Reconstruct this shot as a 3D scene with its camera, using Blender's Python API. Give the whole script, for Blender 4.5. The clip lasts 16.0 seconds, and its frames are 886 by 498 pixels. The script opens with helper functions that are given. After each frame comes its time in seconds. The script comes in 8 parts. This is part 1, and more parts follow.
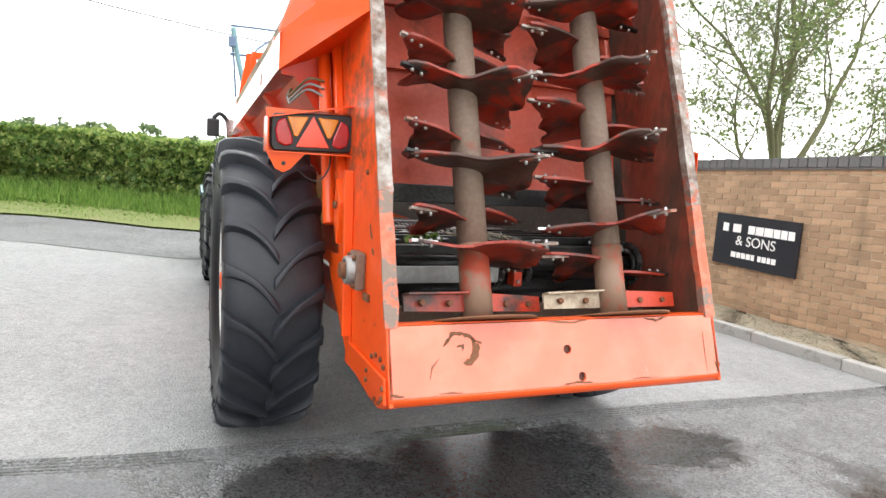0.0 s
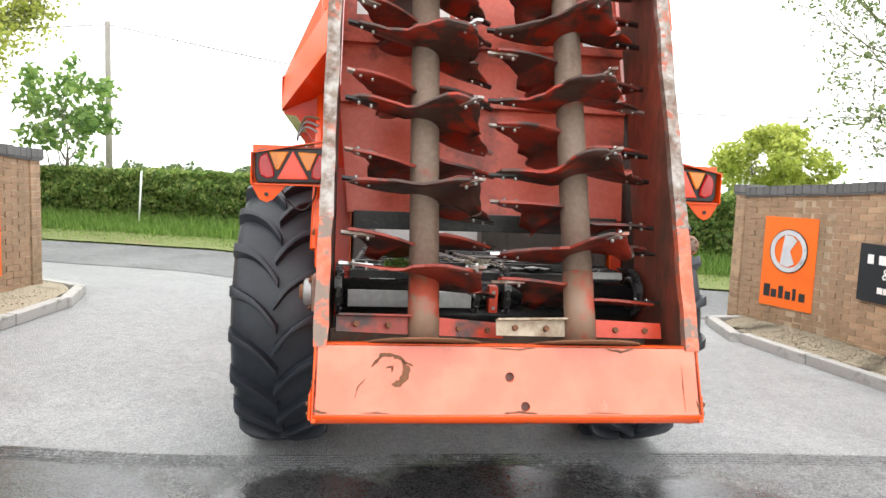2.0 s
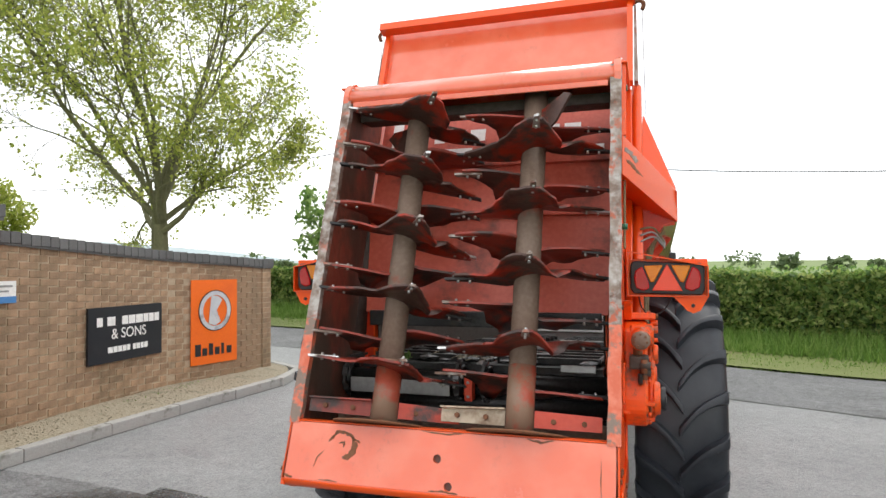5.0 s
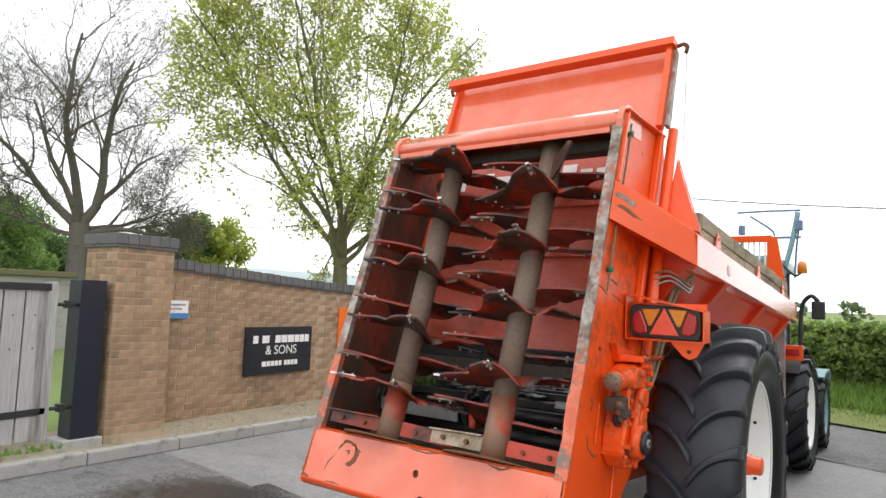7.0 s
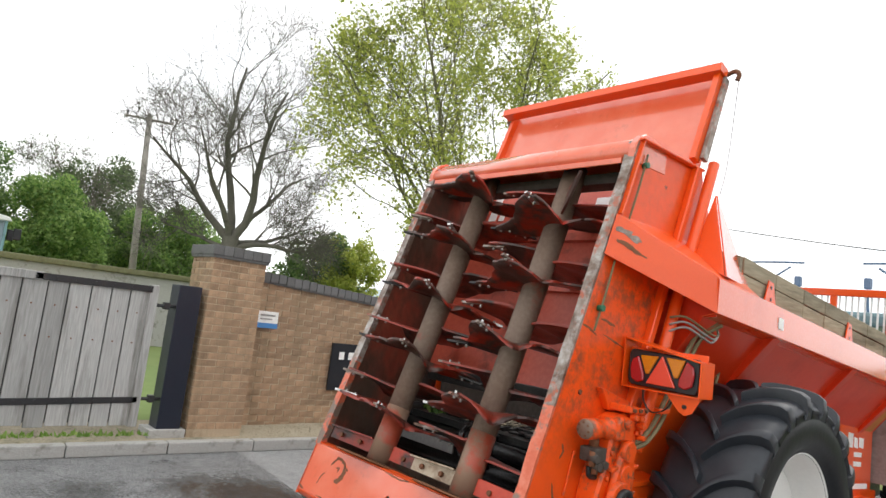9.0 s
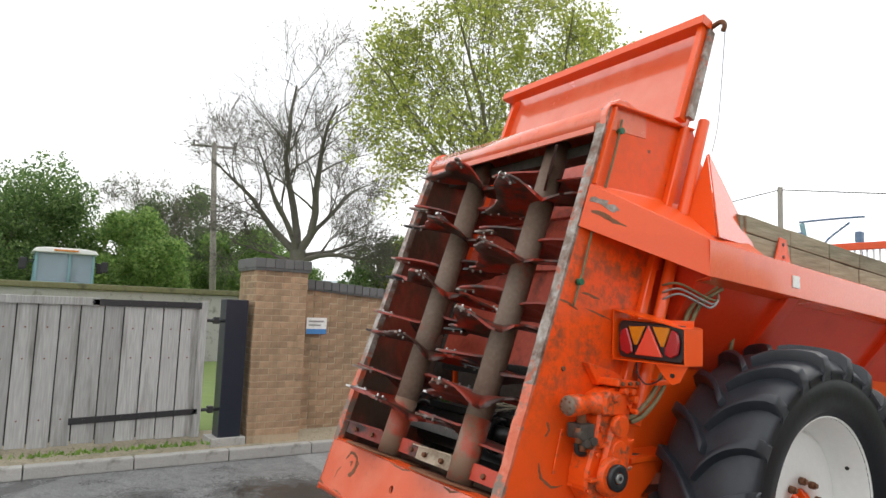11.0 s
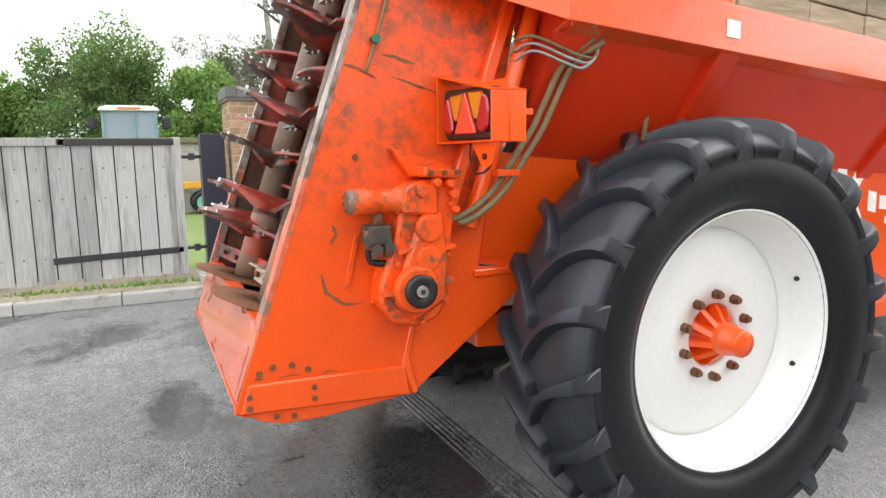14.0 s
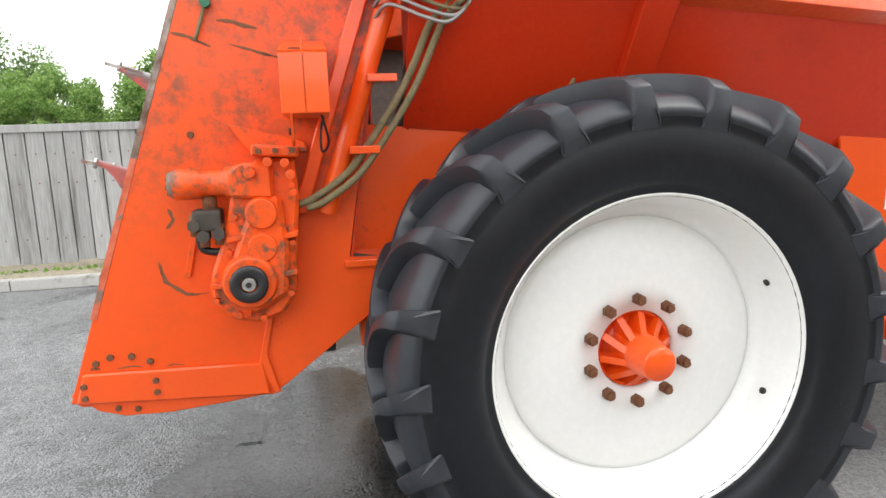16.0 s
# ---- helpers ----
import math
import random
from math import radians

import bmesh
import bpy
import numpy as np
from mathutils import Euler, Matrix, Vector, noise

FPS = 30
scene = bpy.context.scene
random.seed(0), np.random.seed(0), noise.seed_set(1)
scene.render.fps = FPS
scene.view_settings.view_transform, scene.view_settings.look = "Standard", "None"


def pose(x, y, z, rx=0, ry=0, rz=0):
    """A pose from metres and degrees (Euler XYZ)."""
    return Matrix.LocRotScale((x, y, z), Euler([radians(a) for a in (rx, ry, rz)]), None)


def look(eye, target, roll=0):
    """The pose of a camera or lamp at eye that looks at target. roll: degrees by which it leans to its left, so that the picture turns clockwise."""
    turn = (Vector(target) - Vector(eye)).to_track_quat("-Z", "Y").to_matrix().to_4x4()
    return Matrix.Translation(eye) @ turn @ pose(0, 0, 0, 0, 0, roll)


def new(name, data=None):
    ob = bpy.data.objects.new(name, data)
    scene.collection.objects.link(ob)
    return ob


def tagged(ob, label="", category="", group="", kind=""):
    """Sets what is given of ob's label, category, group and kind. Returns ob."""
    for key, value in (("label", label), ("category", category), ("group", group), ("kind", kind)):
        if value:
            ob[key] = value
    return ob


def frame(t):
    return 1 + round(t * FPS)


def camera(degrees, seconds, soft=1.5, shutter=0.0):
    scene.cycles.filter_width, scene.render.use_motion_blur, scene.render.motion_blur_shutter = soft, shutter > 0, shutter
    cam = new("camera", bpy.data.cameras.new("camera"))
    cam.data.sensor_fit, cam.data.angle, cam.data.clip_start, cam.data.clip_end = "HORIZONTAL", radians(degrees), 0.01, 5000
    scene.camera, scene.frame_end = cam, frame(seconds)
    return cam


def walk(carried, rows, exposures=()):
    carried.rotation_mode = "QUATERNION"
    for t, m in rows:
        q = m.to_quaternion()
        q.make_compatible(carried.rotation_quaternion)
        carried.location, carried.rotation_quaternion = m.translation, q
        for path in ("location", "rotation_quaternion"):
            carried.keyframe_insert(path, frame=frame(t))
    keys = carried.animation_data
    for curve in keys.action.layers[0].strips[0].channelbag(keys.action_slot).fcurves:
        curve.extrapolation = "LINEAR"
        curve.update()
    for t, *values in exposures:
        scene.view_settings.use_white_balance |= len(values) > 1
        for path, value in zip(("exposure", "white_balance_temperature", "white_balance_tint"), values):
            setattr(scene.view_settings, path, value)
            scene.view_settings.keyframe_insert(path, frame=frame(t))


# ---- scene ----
cam = camera(68.6, 16.0)
PATH = [
    (0, (-1.522, -2.178, 1.642), (-0.77, -0.345, 1.366), 3.8),
    (0.5, (-1.341, -2.246, 1.624), (-0.688, -0.374, 1.358), 3.5),
    (1, (-1.084, -2.28, 1.631), (-0.484, -0.395, 1.338), 3.2),
    (1.5, (-0.833, -2.4, 1.641), (-0.467, -0.447, 1.416), 1.8),
    (2, (-0.579, -2.469, 1.65), (-0.364, -0.49, 1.455), 2.2),
    (2.5, (-0.33, -2.51, 1.673), (-0.227, -0.514, 1.593), 3.9),
    (3, (-0.08, -2.606, 1.71), (-0.057, -0.607, 1.65), 0.3),
    (3.2, (0.019, -2.657, 1.729), (-0.003, -0.657, 1.699), 0.7),
    (5.3, (1.125, -2.797, 1.771), (0.444, -0.919, 1.859), 0.6),
    (5.5, (1.259, -2.778, 1.763), (0.536, -0.918, 1.896), 1.7),
    (6, (1.606, -2.727, 1.785), (0.723, -0.942, 1.972), 2.0),
    (6.5, (1.875, -2.754, 1.804), (0.866, -1.031, 1.928), 3.7),
    (7, (2.054, -2.626, 1.767), (0.884, -1.012, 1.927), 2.2),
    (7.5, (2.202, -2.441, 1.778), (0.944, -0.892, 1.906), 3.5),
    (8, (2.385, -2.323, 1.783), (0.957, -0.927, 1.908), 2.2),
    (8.5, (2.556, -2.229, 1.81), (1.072, -0.9, 1.985), 4.6),
    (9, (2.635, -2.055, 1.807), (1.127, -0.759, 2.026), 7.2),
    (9.5, (2.69, -1.91, 1.816), (1.09, -0.734, 2.058), 6.1),
    (9.7, (2.745, -1.858, 1.802), (1.114, -0.727, 2.044), 4.4),
    (11.8, (2.963, -1.513, 1.801), (1.316, -0.394, 1.982), 1.7),
    (12, (2.96, -1.451, 1.8), (1.335, -0.299, 1.982), 2.5),
    (12.5, (2.973, -1.209, 1.752), (1.345, -0.05, 1.837), 0.7),
    (13, (3.045, -0.872, 1.698), (1.338, 0.169, 1.643), -0.0),
    (13.5, (3.015, -0.578, 1.617), (1.258, 0.366, 1.465), -0.9),
    (14, (2.974, -0.235, 1.562), (1.18, 0.602, 1.28), -0.9),
    (14.5, (2.995, 0.029, 1.512), (1.155, 0.686, 1.084), 0.4),
    (15, (3.015, 0.344, 1.498), (1.192, 0.949, 0.94), -2.1),
    (15.5, (2.982, 0.613, 1.483), (1.107, 1.138, 1.027), -0.8),
    (16, (2.993, 0.84, 1.531), (1.055, 1.2, 1.191), -2.0),
]
EXPOSURES = [(0, 0.75), (3, 0.6), (5.5, -0.05), (7, -0.02), (8, 0.05), (9, -0.1), (9.5, -0.25), (9.7, -0.28), (11.8, -0.02), (12.5, 0.3), (13, 0.47), (13.5, 0.55), (16, 0.6)]
walk(cam, [(t, look(eye, target, roll)) for t, eye, target, roll in PATH], EXPOSURES)

# ---------------------------------------------------------------- light
world = bpy.data.worlds.new("overcast_sky")
scene.world = world
world.use_nodes = True
wn, wl = world.node_tree.nodes, world.node_tree.links
sky = wn.new("ShaderNodeTexSky")
sky.sky_type, sky.sun_disc = 'NISHITA', False
sky.sun_elevation, sky.sun_rotation = radians(48), radians(160)
hsv = wn.new("ShaderNodeHueSaturation")
hsv.inputs["Saturation"].default_value = 0.3
hsv.inputs["Value"].default_value = 0.12
cloud = wn.new("ShaderNodeTexNoise")
cloud.inputs["Scale"].default_value = 2.2
cloud.inputs["Detail"].default_value = 5
cramp = wn.new("ShaderNodeValToRGB")
cramp.color_ramp.elements[0].position, cramp.color_ramp.elements[0].color = 0.32, (0.74, 0.79, 0.84, 1)
cramp.color_ramp.elements[1].position, cramp.color_ramp.elements[1].color = 0.5, (1.0, 0.995, 1.0, 1)
wco = wn.new("ShaderNodeTexCoord")
wmix = wn.new("ShaderNodeMix")
wmix.data_type = 'RGBA'
wmix.inputs[0].default_value = 0.82
wl.new(sky.outputs[0], hsv.inputs["Color"])
wl.new(wco.outputs["Generated"], cloud.inputs["Vector"])
wl.new(cloud.outputs[0], cramp.inputs[0])
wl.new(hsv.outputs[0], wmix.inputs[6])
wl.new(cramp.outputs[0], wmix.inputs[7])
wl.new(wmix.outputs[2], wn["Background"].inputs[0])
wn["Background"].inputs[1].default_value = 1.9
sun = new("sun", bpy.data.lights.new("sun", 'SUN'))
sun.data.energy, sun.data.angle, sun.data.color = 1.0, radians(25), (1.0, 0.96, 0.9)
sun.matrix_world = look((0, 0, 20), (0 + math.sin(radians(160)) * -14, 14 * -math.cos(radians(160)) * -1, 0))


# ---------------------------------------------------------------- materials
def material(name, base, dark=None, light=None, rough=0.6, metal=0.0, grain=30.0, stain=2.0, stain_at=(0.55, 0.7),
             bump=0.15, coat=0.0, vary=0.0, rough_vary=0.15, fine=0.25, stretch=(1, 1, 1), grime=None, spec=0.5, above=None, streak=None):
    """Base colour with fine grain, larger stains of `dark`, lighter patches of `light`, bump and a rough map."""
    m = bpy.data.materials.new(name)
    m.use_nodes = True
    n, l = m.node_tree.nodes, m.node_tree.links
    p = n["Principled BSDF"]
    co = n.new("ShaderNodeTexCoord")
    g = n.new("ShaderNodeTexNoise")
    g.inputs["Scale"].default_value, g.inputs["Detail"].default_value = grain, 6
    s = n.new("ShaderNodeTexNoise")
    s.inputs["Scale"].default_value, s.inputs["Detail"].default_value, s.inputs["Roughness"].default_value = stain, 8, 0.65
    mp = n.new("ShaderNodeMapping")
    mp.inputs["Scale"].default_value = stretch
    l.new(co.outputs["Object"], mp.inputs["Vector"])
    for t in (g, s):
        l.new(mp.outputs[0], t.inputs["Vector"])
    dark = dark or tuple(c * 0.6 for c in base)
    light = light or tuple(min(1, c * 1.2) for c in base)
    mg = n.new("ShaderNodeMix")
    mg.data_type = 'RGBA'
    mg.inputs[6].default_value, mg.inputs[7].default_value = (*base, 1), (*light, 1)
    rg = n.new("ShaderNodeMapRange")
    rg.inputs[1].default_value, rg.inputs[2].default_value, rg.inputs[4].default_value = 0.4, 0.7, fine * 2
    l.new(g.outputs[0], rg.inputs[0])
    l.new(rg.outputs[0], mg.inputs[0])
    ms = n.new("ShaderNodeMix")
    ms.data_type = 'RGBA'
    rs = n.new("ShaderNodeMapRange")
    rs.inputs[1].default_value, rs.inputs[2].default_value = stain_at
    l.new(s.outputs[0], rs.inputs[0])
    l.new(rs.outputs[0], ms.inputs[0])
    l.new(mg.outputs[2], ms.inputs[6])
    ms.inputs[7].default_value = (*dark, 1)
    out = ms.outputs[2]
    if grime:
        # broken grime: large drifts multiplied by fine speckle
        colour, big, small, (b0, b1), (s0, s1) = grime
        masks = []
        for sc, lo_, hi_ in ((big, b0, b1), (small, s0, s1)):
            q = n.new("ShaderNodeTexNoise")
            q.inputs["Scale"].default_value, q.inputs["Detail"].default_value, q.inputs["Roughness"].default_value = sc, 7, 0.7
            l.new(mp.outputs[0], q.inputs["Vector"])
            r_ = n.new("ShaderNodeMapRange")
            r_.inputs[1].default_value, r_.inputs[2].default_value = lo_, hi_
            l.new(q.outputs[0], r_.inputs[0])
            masks.append(r_.outputs[0])
        mul = n.new("ShaderNodeMath")
        mul.operation = 'MULTIPLY'
        l.new(masks[0], mul.inputs[0])
        l.new(masks[1], mul.inputs[1])
        if above:
            # muck thrown over the upper part only
            sz = n.new("ShaderNodeSeparateXYZ")
            l.new(co.outputs["Object"], sz.inputs[0])
            za = n.new("ShaderNodeMapRange")
            za.inputs[1].default_value, za.inputs[2].default_value, za.inputs[3].default_value = above[0], above[1], 0.12
            l.new(sz.outputs[2], za.inputs[0])
            zb = n.new("ShaderNodeMapRange")
            zb.inputs[1].default_value, zb.inputs[2].default_value, zb.inputs[3].default_value, zb.inputs[4].default_value = above[2], above[3], 1.0, 0.15
            l.new(sz.outputs[2], zb.inputs[0])
            m3 = n.new("ShaderNodeMath")
            m3.operation = 'MULTIPLY'
            l.new(za.outputs[0], m3.inputs[0])
            l.new(zb.outputs[0], m3.inputs[1])
            m2 = n.new("ShaderNodeMath")
            m2.operation = 'MULTIPLY'
            l.new(mul.outputs[0], m2.inputs[0])
            l.new(m3.outputs[0], m2.inputs[1])
            mul = m2
        mgr = n.new("ShaderNodeMix")
        mgr.data_type = 'RGBA'
        l.new(mul.outputs[0], mgr.inputs[0])
        l.new(out, mgr.inputs[6])
        mgr.inputs[7].default_value = (*colour, 1)
        out = mgr.outputs[2]
    if streak:
        # old rain streaks that run down over the joints
        colour, (s0, s1), most = streak
        ge = n.new("ShaderNodeNewGeometry")
        sm = n.new("ShaderNodeMapping")
        sm.inputs["Scale"].default_value = (3.2, 3.2, 0.7)
        l.new(ge.outputs["Position"], sm.inputs["Vector"])
        sq = n.new("ShaderNodeTexNoise")
        sq.inputs["Scale"].default_value, sq.inputs["Detail"].default_value, sq.inputs["Roughness"].default_value = 1.5, 6, 0.6
        l.new(sm.outputs[0], sq.inputs["Vector"])
        sr = n.new("ShaderNodeMapRange")
        sr.inputs[1].default_value, sr.inputs[2].default_value, sr.inputs[4].default_value = s0, s1, most
        l.new(sq.outputs[0], sr.inputs[0])
        mst = n.new("ShaderNodeMix")
        mst.data_type = 'RGBA'
        l.new(sr.outputs[0], mst.inputs[0])
        l.new(out, mst.inputs[6])
        mst.inputs[7].default_value = (*colour, 1)
        out = mst.outputs[2]
    if vary:
        oi = n.new("ShaderNodeObjectInfo")
        hv = n.new("ShaderNodeHueSaturation")
        mr = n.new("ShaderNodeMapRange")
        mr.inputs[3].default_value, mr.inputs[4].default_value = 1 - vary, 1 + vary
        l.new(oi.outputs["Random"], mr.inputs[0])
        l.new(mr.outputs[0], hv.inputs["Value"])
        l.new(out, hv.inputs["Color"])
        out = hv.outputs[0]
    l.new(out, p.inputs["Base Color"])
    rr = n.new("ShaderNodeMapRange")
    rr.inputs[3].default_value, rr.inputs[4].default_value = max(0.02, rough - rough_vary), min(1, rough + rough_vary)
    l.new(s.outputs[0], rr.inputs[0])
    l.new(rr.outputs[0], p.inputs["Roughness"])
    p.inputs["Metallic"].default_value = metal
    p.inputs["Specular IOR Level"].default_value = spec
    p.inputs["Coat Weight"].default_value = coat
    p.inputs["Coat Roughness"].default_value = 0.08
    if bump:
        b = n.new("ShaderNodeBump")
        b.inputs["Strength"].default_value, b.inputs["Distance"].default_value = bump, 0.01
        l.new(g.outputs[0], b.inputs["Height"])
        l.new(b.outputs[0], p.inputs["Normal"])
    return m


ORANGE = (0.81, 0.085, 0.005)
M_PAINT = material("orange_paint", ORANGE, (0.55, 0.04, 0.008), (0.86, 0.095, 0.006), 0.34, grain=90, stain=1.4, stain_at=(0.6, 0.85), bump=0.03, coat=0.5, spec=0.35, grime=((0.3, 0.065, 0.02), 1.3, 30, (0.52, 0.75), (0.55, 0.68)))
M_RAIL = material("polished_orange_rail_paint", (0.79, 0.105, 0.03), (0.6, 0.06, 0.02), (0.82, 0.14, 0.05), 0.22, grain=60, stain=1.6, stain_at=(0.6, 0.9), bump=0.01, coat=1.0, fine=0.4, rough_vary=0.08)
# Redder, darker copy of the orange: shade under the rail put into colour.
M_PAINT_SHADED = material("orange_paint_shaded_red", (0.62, 0.036, 0.007), (0.4, 0.022, 0.009), (0.68, 0.05, 0.01), 0.36, grain=60, stain=1.2, stain_at=(0.55, 0.85), bump=0.02, coat=0.15, spec=0.3, grime=((0.26, 0.04, 0.02), 1.1, 22, (0.5, 0.75), (0.52, 0.68)))
M_WORN = material("scuffed_orange_paint", ORANGE, (0.1, 0.05, 0.03), (0.86, 0.082, 0.008), 0.38, grain=60, stain=14.0, stain_at=(0.685, 0.7), bump=0.06, coat=0.12, spec=0.35, grime=((0.2, 0.066, 0.032), 1.8, 16, (0.34, 0.52), (0.42, 0.6)), above=(1.2, 1.6, 2.05, 2.2))
# Orange paint with the pinkish sky sheen mixed into its base colour.
M_PALE_SHEEN = material("orange_paint_pale_sky_sheen", (0.78, 0.14, 0.06), (0.64, 0.085, 0.03), (0.81, 0.19, 0.1), 0.24, grain=5, stain=1.7, stain_at=(0.55, 0.85), bump=0.03, coat=0.9, fine=0.5, grime=((0.42, 0.1, 0.045), 2.2, 26, (0.5, 0.75), (0.52, 0.66)))
M_PADDLE = material("worn_pale_paddle_steel", (0.44, 0.36, 0.26), (0.2, 0.12, 0.07), (0.55, 0.47, 0.36), 0.5, 0.1, grain=40, stain=7, stain_at=(0.5, 0.65), bump=0.2)
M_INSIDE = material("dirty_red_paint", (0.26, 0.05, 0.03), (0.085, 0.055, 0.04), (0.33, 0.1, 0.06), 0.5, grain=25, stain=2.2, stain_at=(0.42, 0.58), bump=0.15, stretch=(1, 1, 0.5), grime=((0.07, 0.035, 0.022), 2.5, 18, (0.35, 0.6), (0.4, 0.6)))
M_DOOR = material("weathered_red_paint", (0.52, 0.085, 0.05), (0.18, 0.042, 0.028), (0.64, 0.14, 0.08), 0.4, grain=40, stain=3.5, stain_at=(0.54, 0.68), bump=0.1)
M_EDGE = material("rusty_bare_steel", (0.22, 0.165, 0.13), (0.11, 0.06, 0.038), (0.42, 0.39, 0.36), 0.42, 0.25, grain=22, stain=9, stain_at=(0.46, 0.62), bump=0.4, fine=0.6, grime=((0.42, 0.1, 0.05), 4, 16, (0.5, 0.6), (0.5, 0.58)))
M_CHIP = material("chipped_faded_rail_paint", (0.6, 0.12, 0.055), (0.22, 0.16, 0.125), (0.68, 0.2, 0.12), 0.42, 0.1, grain=30, stain=9, stain_at=(0.5, 0.56), bump=0.35, fine=0.5)
M_FLIGHT = material("dark_worn_flight_steel", (0.06, 0.03, 0.023), (0.36, 0.03, 0.012), (0.11, 0.055, 0.04), 0.36, 0.2, grain=30, stain=4.5, stain_at=(0.5, 0.6), bump=0.2)
M_REDFL = material("red_flight_paint", (0.52, 0.045, 0.016), (0.07, 0.03, 0.022), (0.6, 0.075, 0.03), 0.4, grain=30, stain=4, stain_at=(0.5, 0.62), bump=0.15)
M_HALFRED = material("half_red_flight_paint", (0.24, 0.028, 0.015), (0.05, 0.028, 0.023), (0.36, 0.045, 0.02), 0.4, 0.1, grain=30, stain=4, stain_at=(0.46, 0.58), bump=0.2)
M_TUBE = material("mud_brown_steel_tube", (0.175, 0.118, 0.085), (0.27, 0.06, 0.035), (0.25, 0.185, 0.14), 0.6, 0.1, grain=45, stain=3.2, stain_at=(0.6, 0.7), bump=0.3)
M_SLEEVE = material("half_worn_red_paint", (0.42, 0.075, 0.04), (0.27, 0.17, 0.115), (0.5, 0.1, 0.05), 0.5, grain=40, stain=6, stain_at=(0.42, 0.54), bump=0.2)
M_STEEL = material("bright_steel", (0.55, 0.55, 0.54), (0.25, 0.2, 0.16), rough=0.32, metal=0.9, grain=80, stain=8)
M_RUST = material("rusty_nut", (0.16, 0.065, 0.03), (0.07, 0.03, 0.02), (0.25, 0.11, 0.05), 0.75, 0.2, grain=120, stain=30, bump=0.4)
M_DARK = material("oily_black_steel", (0.022, 0.022, 0.022), (0.05, 0.04, 0.03), (0.05, 0.05, 0.05), 0.35, 0.4, grain=60, stain=6, bump=0.3)
M_GEAR = material("oily_orange_casting_paint", ORANGE, (0.16, 0.07, 0.04), (0.86, 0.1, 0.01), 0.42, grain=50, stain=16, stain_at=(0.56, 0.66), bump=0.15, coat=0.1, spec=0.35, grime=((0.17, 0.075, 0.04), 7, 40, (0.46, 0.62), (0.44, 0.6)))
M_MUD = material("dried_brown_muck", (0.19, 0.085, 0.045), (0.08, 0.042, 0.025), (0.3, 0.12, 0.06), 0.8, grain=80, stain=14, bump=0.4, spec=0.25)
M_DULLDARK = material("dull_dark_grey_brown", (0.06, 0.05, 0.042), (0.03, 0.024, 0.02), (0.11, 0.095, 0.08), 0.7, grain=30, stain=3, bump=0.4, spec=0.3)
M_CHAIN = material("oily_chain_steel", (0.07, 0.07, 0.07), (0.02, 0.02, 0.02), (0.16, 0.155, 0.15), 0.35, 0.6, grain=60, stain=12, bump=0.3)
M_GREYST = material("grey_galvanised_steel", (0.3, 0.3, 0.29), (0.14, 0.12, 0.1), (0.42, 0.42, 0.41), 0.45, 0.5, grain=40, stain=5)
M_TREAD = material("worn_tread_rubber", (0.018, 0.0215, 0.028), (0.045, 0.05, 0.058), (0.028, 0.032, 0.04), 0.42, grain=25, stain=2.2, stain_at=(0.45, 0.75), bump=0.1, spec=0.45)
M_RUBBER = material("tyre_rubber", (0.0058, 0.0075, 0.0105), (0.016, 0.0195, 0.025), (0.01, 0.0125, 0.0165), 0.4, grain=25, stain=2.2, stain_at=(0.5, 0.8), bump=0.1, rough_vary=0.14, spec=0.35, grime=((0.03, 0.033, 0.037), 2.0, 40, (0.5, 0.75), (0.55, 0.7)))
M_RIM = material("white_rim_paint", (0.78, 0.79, 0.77), (0.66, 0.66, 0.62), (0.84, 0.85, 0.83), 0.35, grain=40, stain=2.5, stain_at=(0.6, 0.9), bump=0.02, coat=0.2)
M_HOSE = material("hydraulic_hose_sleeve", (0.17, 0.14, 0.07), (0.05, 0.045, 0.03), (0.27, 0.23, 0.12), 0.7, grain=140, stain=12, bump=0.5)
M_BLACK = material("black_plastic", (0.014, 0.014, 0.016), (0.03, 0.03, 0.03), rough=0.4, grain=60, stain=4, bump=0.05)
M_LENSR = material("red_lamp_lens", (0.36, 0.008, 0.014), (0.28, 0.006, 0.01), (0.5, 0.02, 0.03), 0.15, grain=200, stain=9, bump=0.12, coat=0.6)
M_LENSA = material("amber_lamp_lens", (0.6, 0.19, 0.006), (0.45, 0.12, 0.006), (0.75, 0.3, 0.02), 0.15, grain=200, stain=9, bump=0.12, coat=0.6)
M_REFL = material("red_triangle_reflector", (0.72, 0.07, 0.035), (0.6, 0.04, 0.02), rough=0.2, grain=240, stain=9, bump=0.2, coat=0.5)
M_OLDWOOD = material("weathered_grey_oak", (0.33, 0.33, 0.32), (0.13, 0.125, 0.11), (0.44, 0.44, 0.425), 0.85, grain=60, stain=7, stain_at=(0.52, 0.72), bump=0.6, vary=0.2, stretch=(1, 1, 0.08), fine=0.4)
M_BOARD = material("weathered_greedy_board", (0.27, 0.235, 0.16), (0.12, 0.105, 0.065), (0.37, 0.33, 0.235), 0.85, grain=45, stain=6, stain_at=(0.5, 0.7), bump=0.6, vary=0.2, stretch=(1, 0.12, 1), fine=0.4)
M_BRICK = material("buff_red_brick", (0.375, 0.24, 0.145), (0.23, 0.15, 0.095), (0.46, 0.335, 0.21), 0.9, grain=55, stain=6, stain_at=(0.5, 0.8), bump=0.6, vary=0.2, grime=((0.16, 0.125, 0.075), 1.1, 9, (0.5, 0.75), (0.4, 0.75)), streak=((0.17, 0.13, 0.075), (0.5, 0.72), 0.6))
